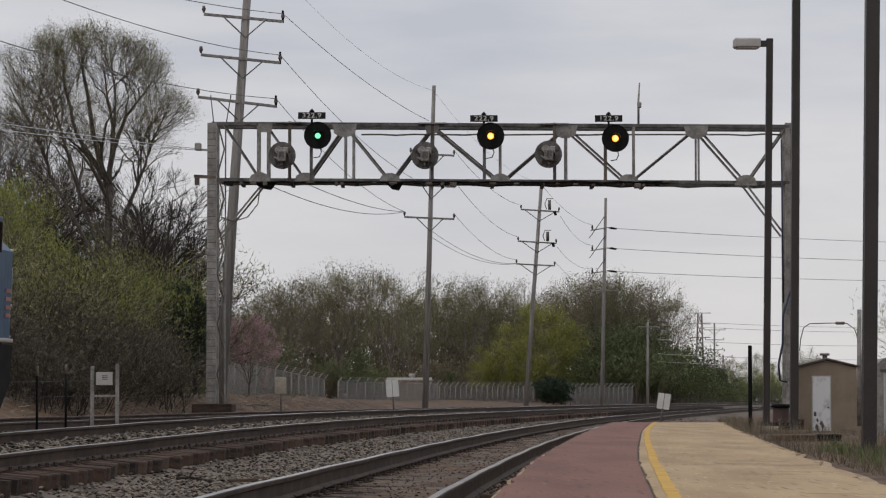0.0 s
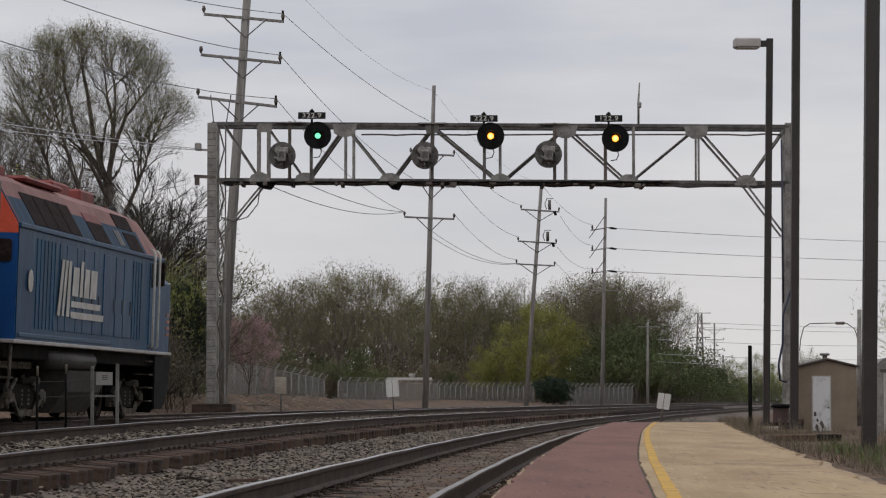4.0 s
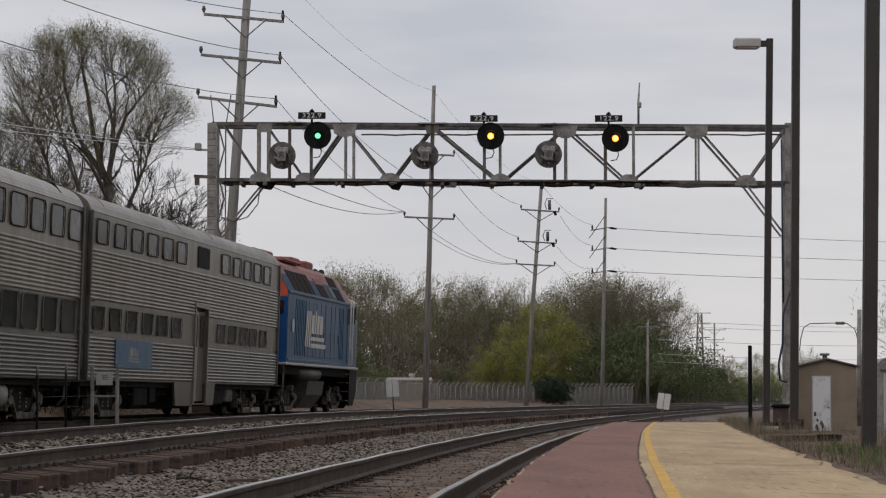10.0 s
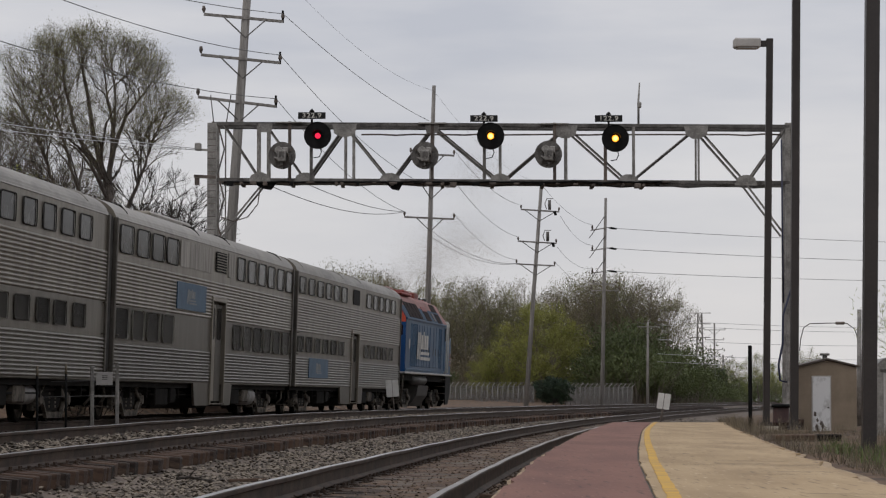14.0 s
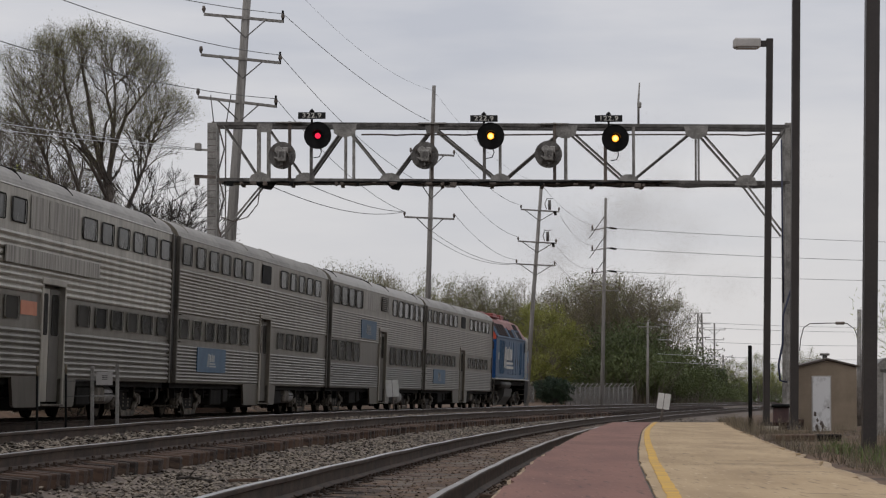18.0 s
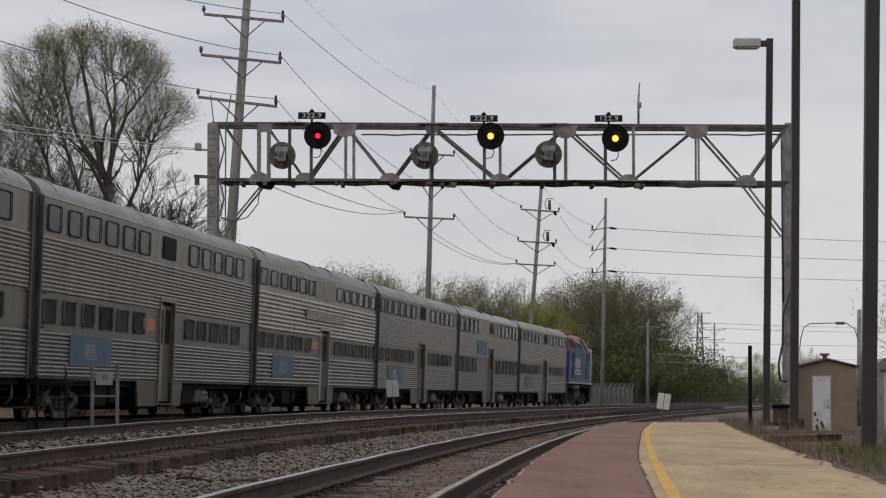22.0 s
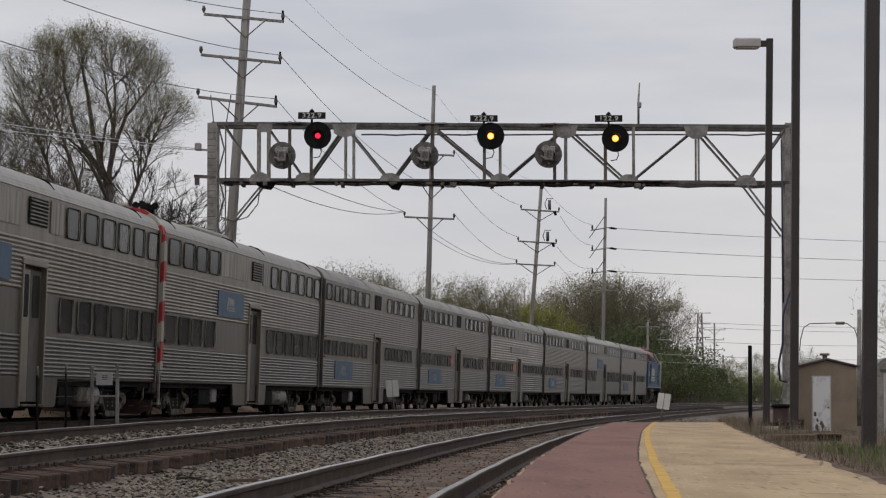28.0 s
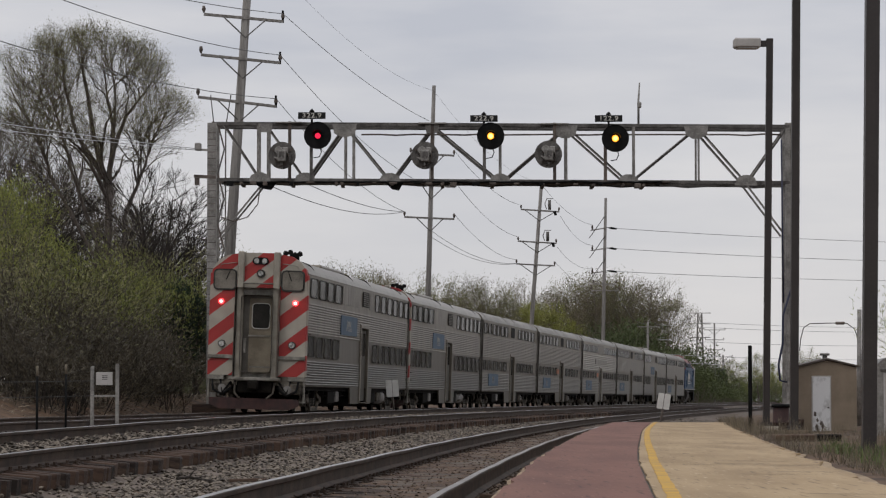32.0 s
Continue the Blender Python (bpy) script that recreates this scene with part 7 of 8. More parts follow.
def fences():
    runs = [((-13.6, 180), (-11.0, 271), 2.15, 1.05, 12), ((-9.4, 262), (-0.6, 300), 2.1, 0.2, 12), ((-1.6, 330), (10.5, 338), 2.05, 0.2, 20), ((13.4, 320), (21.6, 334), 2.0, 0.1, 14)]
    for (xa, ya), (xb, yb), h, z0, n in runs:
        th = thing("chain_link_fence", "grey chain-link fence topped with barbed wire arms", "fence", "fences", m=pose(xa, ya, z0))
        v = Vector((xb - xa, yb - ya, -0.62 if z0 > 1 else 0.0))
        mp = Mesh()
        mp.tube([(0, 0, -0.5), (0, 0, h)], 0.055, 6)
        post = mp.data("post", GALV)
        ma = Mesh()
        bar(ma, (0, 0, h), (0.35, -0.25, h + 0.42), 0.05)
        arm = ma.data("barb_arm", LAMPGREY)
        for k in range(n + 1):
            q = v * (k / n)
            part("post", post, None, th, m=Matrix.Translation(q))
            part("barb_arm", arm, None, th, m=Matrix.Translation(q))
        sheet = Mesh()
        a = math.atan2(v.y, v.x)
        sheet.box(0, Vector((v.x, v.y)).length, -0.006, 0.006, 0.02, h - 0.04)
        sheet.v = [(q[0], q[1], q[2] + v.z * q[0] / v.length) for q in sheet.v]
        part("chain_link", sheet, MESHWIRE, th, m=pose(0, 0, 0, 0, 0, math.degrees(a)))
        mb = Mesh()
        mb.tube([(0, 0, h), tuple(v + Vector((0, 0, h)))], 0.03, 5)
        part("top_rail", mb, GALV, th)
        for k in range(3):
            mb = Mesh()
            o = Vector((0.12 * (k + 1), -0.09 * (k + 1), h + 0.14 * (k + 1)))
            mb.tube([tuple(o), tuple(o + v)], 0.012, 4, 0, False)
            part("barbed_wire", mb, GALV, th)
    th = thing("flat_roof_hut", "white flat-roofed hut behind the fence", "shed", m=pose(-3.6, 312, 0.0))
    mb = Mesh()
    mb.box(-2.2, 2.2, 0, 3, 0, 2.75, 0, 0.03)
    part("wall", mb, SHEDTAN, th)
    mb = Mesh()
    mb.box(-2.4, 2.4, -0.2, 3.2, 2.75, 3.05, 0, 0.03)
    part("roof", mb, WHITEPAINT, th)
    mb = Mesh()
    mb.tube([(0.3, 1, 3.05), (0.3, 1, 3.5)], 0.35, 10)
    part("roof_vent", mb, GALV, th)


# ---- trees, brush and grass ----
def grow(rng, wood, tips, p, d, length, r, level, top, spread, droop=0.0, forks=(2, 4), seg=4, min_r=0.010, sides=(7, 5, 4, 3)):
    """A limb and all that branches from it; tips collects where buds sit."""
    pts, rad = [tuple(p)], [r]
    q, d = Vector(p), Vector(d)
    tip_r = r * (0.62 if level < top else 0.35)
    kids = []
    for k in range(1, seg + 1):
        d = (d + Vector((rng.gauss(0, 1), rng.gauss(0, 1), rng.gauss(0, 0.7))) * (0.10 + 0.03 * level) + Vector((0, 0, 0.07 - droop))).normalized()
        q = q + d * (length / seg)
        pts.append(tuple(q))
        rad.append(max(r + (tip_r - r) * k / seg, min_r))
        if level < top and k >= (2 if level == 0 else 1) and k < seg and rng.random() < 0.85:
            kids.append((q.copy(), d.copy(), rad[-1]))
    wood.tube(pts, rad, sides[min(level, 3)], 0, False)
    if level >= top:
        tips.append((q, d))
        if rng.random() < 0.6:
            tips.append((Vector(pts[seg // 2]), d))
        return
    for _ in range(rng.randint(*forks)):
        kids.append((q.copy(), d.copy(), rad[-1]))
    for c, dd, rr in kids:
        side = Vector((rng.gauss(0, 1), rng.gauss(0, 1), rng.gauss(0, 0.5))).normalized()
        nd = (dd + side * spread * rng.uniform(0.55, 1.1)).normalized()
        grow(rng, wood, tips, c, nd, length * rng.uniform(0.58, 0.80), max(rr * rng.uniform(0.55, 0.78), min_r), level + 1, top, spread, droop, forks, max(2, seg - 1), min_r, sides)


def leaf_cloud(rng, mb, tips, per, size, reach):
    for q, d in tips:
        for _ in range(per):
            c = q + Vector((rng.gauss(0, 1), rng.gauss(0, 1), rng.gauss(0, 1))) * reach
            a = Vector((rng.gauss(0, 1), rng.gauss(0, 1), rng.gauss(0, 1))).normalized() * size * rng.uniform(0.6, 1.3)
            b = a.cross(Vector((rng.gauss(0, 1), rng.gauss(0, 1), rng.gauss(0, 1)))).normalized() * size * 0.55
            i = len(mb.v)
            mb.v += [tuple(c - a), tuple(c + b), tuple(c + a), tuple(c - b)]
            mb.face((i, i + 1, i + 2, i + 3))


def spray(rng, mb, tips, per, long, wide, reach, up=0.25):
    """Slender shoots and buds round the twig ends."""
    for q, d in tips:
        for _ in range(per):
            c = q + Vector((rng.gauss(0, 1), rng.gauss(0, 1), rng.gauss(0, 1))) * reach
            v = (d * 0.8 + Vector((rng.gauss(0, 0.6), rng.gauss(0, 0.6), rng.gauss(up, 0.6)))).normalized()
            w = v.cross(Vector((rng.gauss(0, 1), rng.gauss(0, 1), rng.gauss(0, 1))))
            if w.length < 0.05:
                continue
            w = w.normalized() * wide * rng.uniform(0.5, 1.2)
            v = v * long * rng.uniform(0.5, 1.3)
            i = len(mb.v)
            mb.v += [tuple(c - w), tuple(c + v), tuple(c + w)]
            mb.face((i, i + 1, i + 2))


def bow(rng, p, q, d, n, wob):
    """A limb from p to q that leaves in direction d, with small bends."""
    p, q = Vector(p), Vector(q)
    far = (q - p).length
    c = p + d * far * 0.5
    out = []
    for k in range(n + 1):
        u = k / n
        e = p * (1 - u) ** 2 + c * 2 * u * (1 - u) + q * u * u
        if 0 < k < n:
            e = e + Vector((rng.gauss(0, 1), rng.gauss(0, 1), rng.gauss(0, 1))) * wob * far
        out.append(e)
    return out


def along(pts, u):
    f = min(max(u, 0.0), 0.9999) * (len(pts) - 1)
    k = int(f)
    return pts[k].lerp(pts[k + 1], f - k), (pts[k + 1] - pts[k]).normalized()


def limb_tree(seed, tall, wide, bole, trunk, bark, leaf, stems=None, counts=(20, 7, 6, 4), lengths=(2.0, 1.0, 0.5), shoots=(3, 0.12, 0.012, 0.06), thin=0.007, wob=0.03, rise=0.35, low=-0.45, slim=0.8, label="", name="tree", category="tree", group="trees"):
    """Ascending limbs that divide four times and fill a rounded crown over the bole."""
    rng = random.Random(seed)
    zc, rz, rx = (tall + bole) / 2, (tall - bole) / 2, wide / 2
    wood, crown = Mesh(), Mesh()
    inside = lambda p: (p.x / rx) ** 2 + (p.y / rx) ** 2 + ((p.z - zc) / rz) ** 2 < (1.0 + 0.30 * noise.noise(p * (2.4 / rx) + Vector((seed, 0, 0)))) ** 2
    if stems is None:
        stems = []
        for k in range(3):
            a = seed + k * 2.1 + rng.uniform(-0.3, 0.3)
            e = rng.uniform(0.25, 0.5) * rx * (1 if k else 0.3)
            stems.append([(0, 0, -0.5), (0, 0, bole * 0.9), (math.cos(a) * e, math.sin(a) * e, zc + rng.uniform(-0.2, 0.5) * rz)])
    bones = []
    for k, st in enumerate(stems):
        pts = [Vector(p) for p in st]
        fine = [pts[0]]
        for a, b in zip(pts, pts[1:]):
            for j in range(1, 5):
                fine.append(a.lerp(b, j / 4) + Vector((rng.gauss(0, 1), rng.gauss(0, 1), 0)) * wob * 1.2 * (1 if j < 4 else 0))
        r0 = trunk * (1 if k == 0 else slim)
        rad = [max(r0 * (1 - 0.80 * q / (len(fine) - 1)), 0.02) for q in range(len(fine))]
        rad[0] *= 1.25
        wood.tube([tuple(p) for p in fine], rad, 8, 0, False)
        bones.append((fine, rad))
    limbs = []
    for k in range(counts[0]):
        z = low + (1 - low) * (k + 0.5) / counts[0]
        a = k * 2.39996 + seed
        h = math.sqrt(max(0.0, 1 - z * z))
        goal = Vector((math.cos(a) * h * rx, math.sin(a) * h * rx, zc + z * rz * 1.0))
        goal = Vector((0, 0, zc)).lerp(goal, rng.uniform(0.62, 0.9))
        best = None
        for fine, rad in bones:
            for _ in range(6):
                u = rng.uniform(0.42, 1.0)
                p, d = along(fine, u)
                flat = math.hypot(goal.x - p.x, goal.y - p.y)
                cost = (goal - p).length + 3.0 * max(0.0, 0.7 * flat - (goal.z - p.z))
                if best is None or cost < best[0]:
                    best = (cost, p, d, rad[min(int(u * (len(rad) - 1)), len(rad) - 1)])
        c, p, d, r = best
        out = (goal - p).normalized()
        pts = bow(rng, p, goal, (d * 0.6 + out * 0.8).normalized(), 6, wob)
        r1 = min(r * 0.62, 0.028 + 0.016 * (goal - p).length)
        wood.tube([tuple(q) for q in pts], [max(r1 * (1 - 0.75 * j / 6), thin * 1.5) for j in range(7)], 5, 0, False)
        limbs.append((pts, r1))
    tips = []
    for level, (n, long) in enumerate(zip(counts[1:], lengths)):
        nxt = []
        last = level == len(lengths) - 1
        for pts, r in limbs:
            for j in range(n):
                u = 1.0 if j == 0 else rng.uniform(0.22, 1.0)
                p, d = along(pts, u)
                out = Vector((p.x / rx, p.y / rx, (p.z - zc) / rz))
                v = (d * 0.9 + out * 0.35 + Vector((rng.gauss(0, 0.45), rng.gauss(0, 0.45), rise + rng.gauss(0, 0.35)))).normalized()
                e = long * rng.uniform(0.55, 1.25)
                if not inside(p + v * e):
                    e *= 0.5
                    if not inside(p + v * e) and level < 2:
                        continue
                r2 = max(min(r * 0.5, thin * (3.2, 1.8, 1.0)[min(level, 2)]), thin)
                if last:
                    wood.tube([tuple(p), tuple(p + v * e)], [r2, r2 * 0.4], 3, 0, False)
                    tips.append((p + v * e, v))
                    tips.append((p + v * e * 0.5, v))
                else:
                    n2 = 3 if level == 0 and counts[0] != 15 else 2
                    q = bow(rng, p, p + v * e + Vector((0, 0, 0.06 * e)), v, n2, wob)
                    wood.tube([tuple(b) for b in q], [r2 * (1 - 0.5 * b / n2) for b in range(n2 + 1)], 3, 0, False)
                    nxt.append((q, r2))
        limbs = nxt
    if shoots[0]:
        spray(rng, crown, tips, *shoots)
    th = thing(name, label, category, group)
    part("trunk", wood, bark, th)
    if crown.f:
        part("crown", crown, leaf, th)
    return th


def bush_kind(seed, h, w, stems, leaf, bark, per, size, label, name="bush", twig=3, leafw=0.10):
    rng = random.Random(seed)
    wood, crown, tips = Mesh(), Mesh(), []
    for k in range(stems):
        a, e = rng.uniform(0, 6.28), rng.uniform(0.05, 1.0)
        p = Vector((math.cos(a) * w * 0.35 * e, math.sin(a) * w * 0.35 * e, -0.1))
        d = Vector((math.cos(a) * e * w / h * 0.7, math.sin(a) * e * w / h * 0.7, 1)).normalized()
        grow(rng, wood, tips, p, d, h * rng.uniform(0.35, 0.55), 0.022, 1, twig, 0.6, 0.0, (2, 3), 3, 0.006, (3, 3, 3, 3))
    spray(rng, crown, tips, per, size, size * leafw, 0.24)
    th = thing(name, label, "bush", "bushes")
    part("branchwork", wood, bark, th)
    if crown.f:
        part("foliage", crown, leaf, th)
    return th


def woods():
    # the big tree by the line, its neighbours
    big = limb_tree(11, 16.9, 8.7, 8.8, 0.26, BARK, BUDS, [[(1.0, 0, -0.8), (0.95, 0, 6.5), (0.9, 0, 9.5), (0.2, 0.2, 12.2), (-0.35, 0.3, 15.6)], [(0.9, 0, 9.2), (1.15, -0.2, 12.0), (1.2, 0.1, 13.6), (0.9, 0.2, 16.0)], [(1.1, -0.1, 11.4), (1.7, -0.3, 12.9), (2.8, -0.5, 14.3)],
                     [(0.6, 0.3, -0.5), (0.6, 0.3, 6.6), (-0.85, 0.5, 10.7), (-1.45, 0.6, 12.9), (-2.2, 0.7, 15.0)], [(0.5, -0.3, 2.0), (0.4, -0.4, 6.6), (-1.6, -0.7, 10.2), (-2.0, -0.8, 11.6), (-3.4, -1.0, 14.2)], [(1.7, -0.2, -0.5), (1.65, -0.2, 8.4), (2.3, 0.2, 10.2), (2.7, 0.4, 11.4), (3.4, 0.5, 13.2)],
                     [(0.7, 0.2, 10.2), (-0.6, 0.6, 12.2), (-1.2, 0.8, 14.6), (-1.4, 0.9, 16.2)], [(0.95, 0, 9.9), (1.0, 0.8, 12.6), (0.5, 1.2, 15.4)]],
                    (74, 7, 5, 4), (2.1, 1.1, 0.6), (5, 0.10, 0.008, 0.16), 0.0050, 0.018, 0.20, -0.55, 0.46, label="tall budding tree with forked trunk and fine twigs")
    big.matrix_basis = pose(-15.85, 130, 0.4)
    dark = limb_tree(5, 10.4, 7.0, 3.2, 0.20, BARK_D, BUDS_BROWN, None, (26, 7, 5, 3), (1.5, 0.8, 0.45), (0, 0, 0, 0), 0.009, 0.05, 0.15, -0.7, label="dark bare tree with crooked spreading limbs")
    dark.matrix_basis = pose(-12.2, 126, 0.6, 0, 0, 80)
    bare = limb_tree(23, 13.0, 6.0, 3.8, 0.15, BARK, BUDS, None, (17, 6, 4, 3), (1.7, 1.0, 0.55), (2, 0.10, 0.008, 0.06), 0.0060, 0.03, 0.5, -0.6, label="slender leafless tree with upright limbs")
    bare.matrix_basis = pose(-18.6, 126, 0.7, 0, 0, 10)
    for x, y, k, rz in ((-21.6, 138, 1.0, 140), (-19.9, 116, 0.75, 200), (-24.0, 150, 1.05, 60), (-16.6, 142, 0.8, 300), (-11.6, 146, 0.55, 250), (-13.6, 120, 0.60, 20), (-17.0, 118, 0.7, 75), (-19.0, 146, 0.85, 15), (-20.6, 152, 0.95, 110), (-17.9, 156, 0.80, 33), (-15.0, 152, 0.72, 222), (-20.2, 131, 0.9, 280), (-13.3, 139, 0.62, 350), (-18.0, 139, 0.85, 95), (-14.6, 137, 0.66, 45)):
        t = copy_thing(bare, pose(x, y, 0.6, 0, 0, rz))
        k *= 1.08 if y > 128 else 1.0
        t.scale = (k, k, k)
    for x, y, k, rz in ((-15.6, 113, 0.70, 30), (-18.9, 133, 1.0, 170), (-17.2, 148, 0.95, 300), (-20.6, 143, 1.05, 120), (-14.6, 145, 0.85, 60), (-12.8, 134, 0.80, 210), (-12.0, 142, 0.66, 130)):
        t = copy_thing(dark, pose(x, y, 0.6, 0, 0, rz))
        k *= 1.12 if y > 128 else 1.0
        t.scale = (k, k, k)
    cherry = limb_tree(31, 4.6, 4.8, 0.6, 0.08, BARK, BLOSSOM, None, (22, 5, 4, 3), (0.8, 0.5, 0.3), (7, 0.08, 0.026, 0.08), 0.006, 0.03, 0.3, -0.6, label="small blossoming tree with pale pink flowers")
    cherry.matrix_basis = pose(-9.15, 138, 0.9)
    cherry.scale = (0.62, 0.62, 0.80)
    young = limb_tree(33, 8.0, 5.0, 1.0, 0.09, BARK, SPRING, None, (14, 5, 4, 3), (1.4, 0.9, 0.5), (6, 0.14, 0.020, 0.17), 0.007, 0.03, 0.4, -0.8, label="young tree in fresh yellow-green leaf")
    young.matrix_basis = pose(-15.6, 108, 0.3)
    young.scale = (0.85, 0.85, 0.85)
    for x, y, k, rz in ((-12.9, 116, 0.60, 90), (-17.0, 108, 0.85, 200), (-15.4, 103, 0.98, 300), (-16.6, 113, 0.98, 140), (-18.2, 118, 1.05, 40), (-11.4, 117, 0.62, 10)):
        t = copy_thing(young, pose(x, y, 0.5, 0, 0, rz))
        t.scale = (k, k, k)
    cedar = limb_tree(35, 5.4, 2.6, 0.6, 0.09, BARK_D, CONIFER, [[(0, 0, -0.4), (0, 0, 2.5), (0, 0, 5.2)]], (34, 6, 5, 3), (0.5, 0.35, 0.25), (5, 0.14, 0.014, 0.05), 0.006, 0.03, 0.05, -0.95, label="dark evergreen cedar among the brush", name="cedar")
    cedar.matrix_basis = pose(-10.1, 113, 0.5)
    cedar.scale = (0.85, 0.85, 0.9)
    # thick brush under the trees
    brush = bush_kind(41, 3.4, 4.2, 9, BRUSH, BARK_D, 18, 0.17, "tangled leafless brown brush")
    brush.matrix_basis = pose(-13.6, 104, 0.5)
    brush2 = bush_kind(42, 4.6, 4.0, 9, BUDS, BARK_D, 20, 0.17, "tall brown thicket with swelling buds")
    brush2.matrix_basis = pose(-15.6, 108, 0.5)
    green = bush_kind(43, 4.0, 3.6, 8, SPRING, BARK_D, 26, 0.14, "bush in young green leaf")
    green.matrix_basis = pose(-18.0, 108, 2.6)
    rng = random.Random(77)
    for k in range(80):
        y = rng.uniform(86, 156) if k < 56 else rng.uniform(88, 122)
        x0 = line(s_at(y))[0]
        x = min(x0 - rng.uniform(5.6, 15.0 if k < 56 else 8.6), -0.0755 * y - (rng.uniform(1.6, 3.0) if y < 106 else rng.uniform(2.8, 4.6)))
        src = rng.choice((brush, brush2, green, green)) if x < x0 - 8.5 else rng.choice((brush, brush, brush2))
        t = copy_thing(src, pose(x, y, ground_z(x, y) - (0.05 if x < x0 - 8 else 0.55), 0, 0, rng.uniform(0, 360)))
        k2 = rng.uniform(0.75, 1.30)
        t.scale = (k2, k2, k2 * (1.0 if x < x0 - 8 else 0.8))
    green.matrix_basis = pose(-17.2, 118, 0.8)
    # the wood across the far end of the view
    kinds = []
    for k, (sd, h, wd, bole, leaf, per, lab) in enumerate(((51, 16.0, 8.5, 4.0, BUDS_FAR, 3, "tall woodland tree in olive bud"), (52, 15.0, 8.0, 3.5, BUDS_BROWN, 3, "tall brown woodland tree in bud"), (53, 16.5, 7.0, 5.0, BUDS_FAR, 1, "bare woodland tree with fine upright twigs"),
                                                            (54, 13.5, 8.5, 2.5, BUDS_FAR, 4, "woodland tree in young olive leaf"), (55, 14.0, 8.0, 3.0, BUDS_BROWN, 4, "brown budding woodland tree"))):
        kinds.append(limb_tree(sd, h, wd, bole, 0.20, BARK_FAR, leaf, None, (15, 5, 3), (2.3, 1.3), (4 + per * 4, 0.16, 0.040, 0.40), 0.02, 0.03, 0.5, -0.80, label=lab, group="far woods"))
    side_tree = limb_tree(57, 14.0, 9.0, 2.0, 0.2, BARK_FAR, BUDS_BROWN, None, (10, 4, 2), (2.4, 1.6), (7, 1.4, 0.24, 0.6), 0.03, 0.03, 0.4, -0.7, label="roadside tree in brown bud", group="roadside trees")
    side_tree.matrix_basis = pose(24, 40, -0.4)
    spots = []
    for k in range(40):
        spots.append((-40 + 67.5 * (k + rng.random()) / 40, rng.uniform(352, 378)))
    for k in range(24):
        spots.append((-38 + 64 * (k + rng.random()) / 24, rng.uniform(380, 400)))
    for k in range(8):
        spots.append((rng.uniform(16, 26.5), rng.uniform(360, 385)))
    spots += [(28.2, 374), (29.4, 380), (28.8, 366)]
    tall = (16.0, 15.0, 16.5, 13.5, 14.0)
    for k, (x, y) in enumerate(spots):
        n = rng.randrange(5) if k >= len(kinds) else k
        crest = float(np.interp(x, [-40, -28, -23, -19, -10, -4, 1, 8, 12, 19, 27, 30.5, 33], [12.5, 13.6, 15.2, 17.6, 17.8, 16.8, 16.8, 15.6, 15.4, 16.8, 16.8, 15.4, 11.0]))
        k2 = crest * (y / 370) / tall[n] * rng.uniform(0.84, 1.02)
        m = pose(x, y, 0.0, 0, 0, rng.uniform(0, 360))
        t = kinds[n] if k < len(kinds) else copy_thing(kinds[n], m)
        t.matrix_basis = m
        t.scale = (k2, k2, k2)
    under = bush_kind(61, 4.2, 5.0, 8, BUDS_BROWN, BARK_FAR, 10, 0.26, "brown undergrowth at the wood's edge", "undergrowth", leafw=0.22)
    under.matrix_basis = pose(-20, 355, 0)
    under2 = bush_kind(62, 3.6, 5.0, 8, GREENERY, BARK_FAR, 22, 0.19, "greening undergrowth at the wood's edge", "undergrowth", leafw=0.24)
    under2.matrix_basis = pose(24, 352, 0)
    for k in range(58):
        x = -38 + 70 * (k + rng.random()) / 58
        src = under2 if (x > 17 or rng.random() < 0.2) else under
        t = copy_thing(src, pose(x, rng.uniform(352, 380), -0.1, 0, 0, rng.uniform(0, 360)))
        k2 = rng.uniform(0.9, 1.7)
        t.scale = (k2, k2, k2)
    for k in range(32):
        x = 20 + 24 * (k + rng.random()) / 32
        t = copy_thing(under2, pose(x, 330 + 4.2 * (x - 20) + rng.uniform(0, 20), -0.1, 0, 0, rng.uniform(0, 360)))
        k2 = rng.uniform(0.8, 1.3) * float(np.interp(x, [20, 23, 27, 31, 36, 46], [1.9, 1.9, 1.6, 1.25, 0.85, 0.5]))
        t.scale = (k2, k2, k2)
    for k in range(7):
        t = copy_thing(under2, pose(38 + 3.2 * k, 452 + 6 * k, -0.2, 0, 0, 50 * k))
        t.scale = (1.3, 1.3, 1.15)
    mb = Mesh()
    ends = [(Vector((rng.uniform(-62, 30), rng.uniform(404, 424), 0.2 + 12.5 * rng.random() ** 1.3)), Vector((rng.gauss(0, 0.3), rng.gauss(0, 0.3), 1))) for _ in range(15000)]
    spray(rng, mb, ends, 5, 0.55, 0.15, 0.6)
    low_mb = Mesh()
    ends = [(Vector((q, 478 + rng.uniform(0, 16), 0.1 + 4.2 * rng.random() ** 1.3 * max(0.55, 1 - (q - 18) / 110))), Vector((rng.gauss(0, 0.4), rng.gauss(0, 0.4), 1))) for q in (rng.uniform(16, 84) for _ in range(7000))]
    spray(rng, low_mb, ends, 4, 0.6, 0.075, 0.4)
    tagged(part("hedge", low_mb, GREENERY), "dense low green hedge behind the tracks", "hedge", kind="stuff")
    tagged(part("thicket", mb, BUDS_BROWN), "dense brown thicket deep in the wood", "thicket", kind="stuff")
    lime = limb_tree(71, 11.4, 10.5, 0.8, 0.18, BARK_FAR, LIME, None, (30, 6, 5), (1.9, 1.0), (22, 0.20, 0.050, 0.30), 0.015, 0.03, 0.4, -0.9, label="round lime-green tree in fresh leaf")
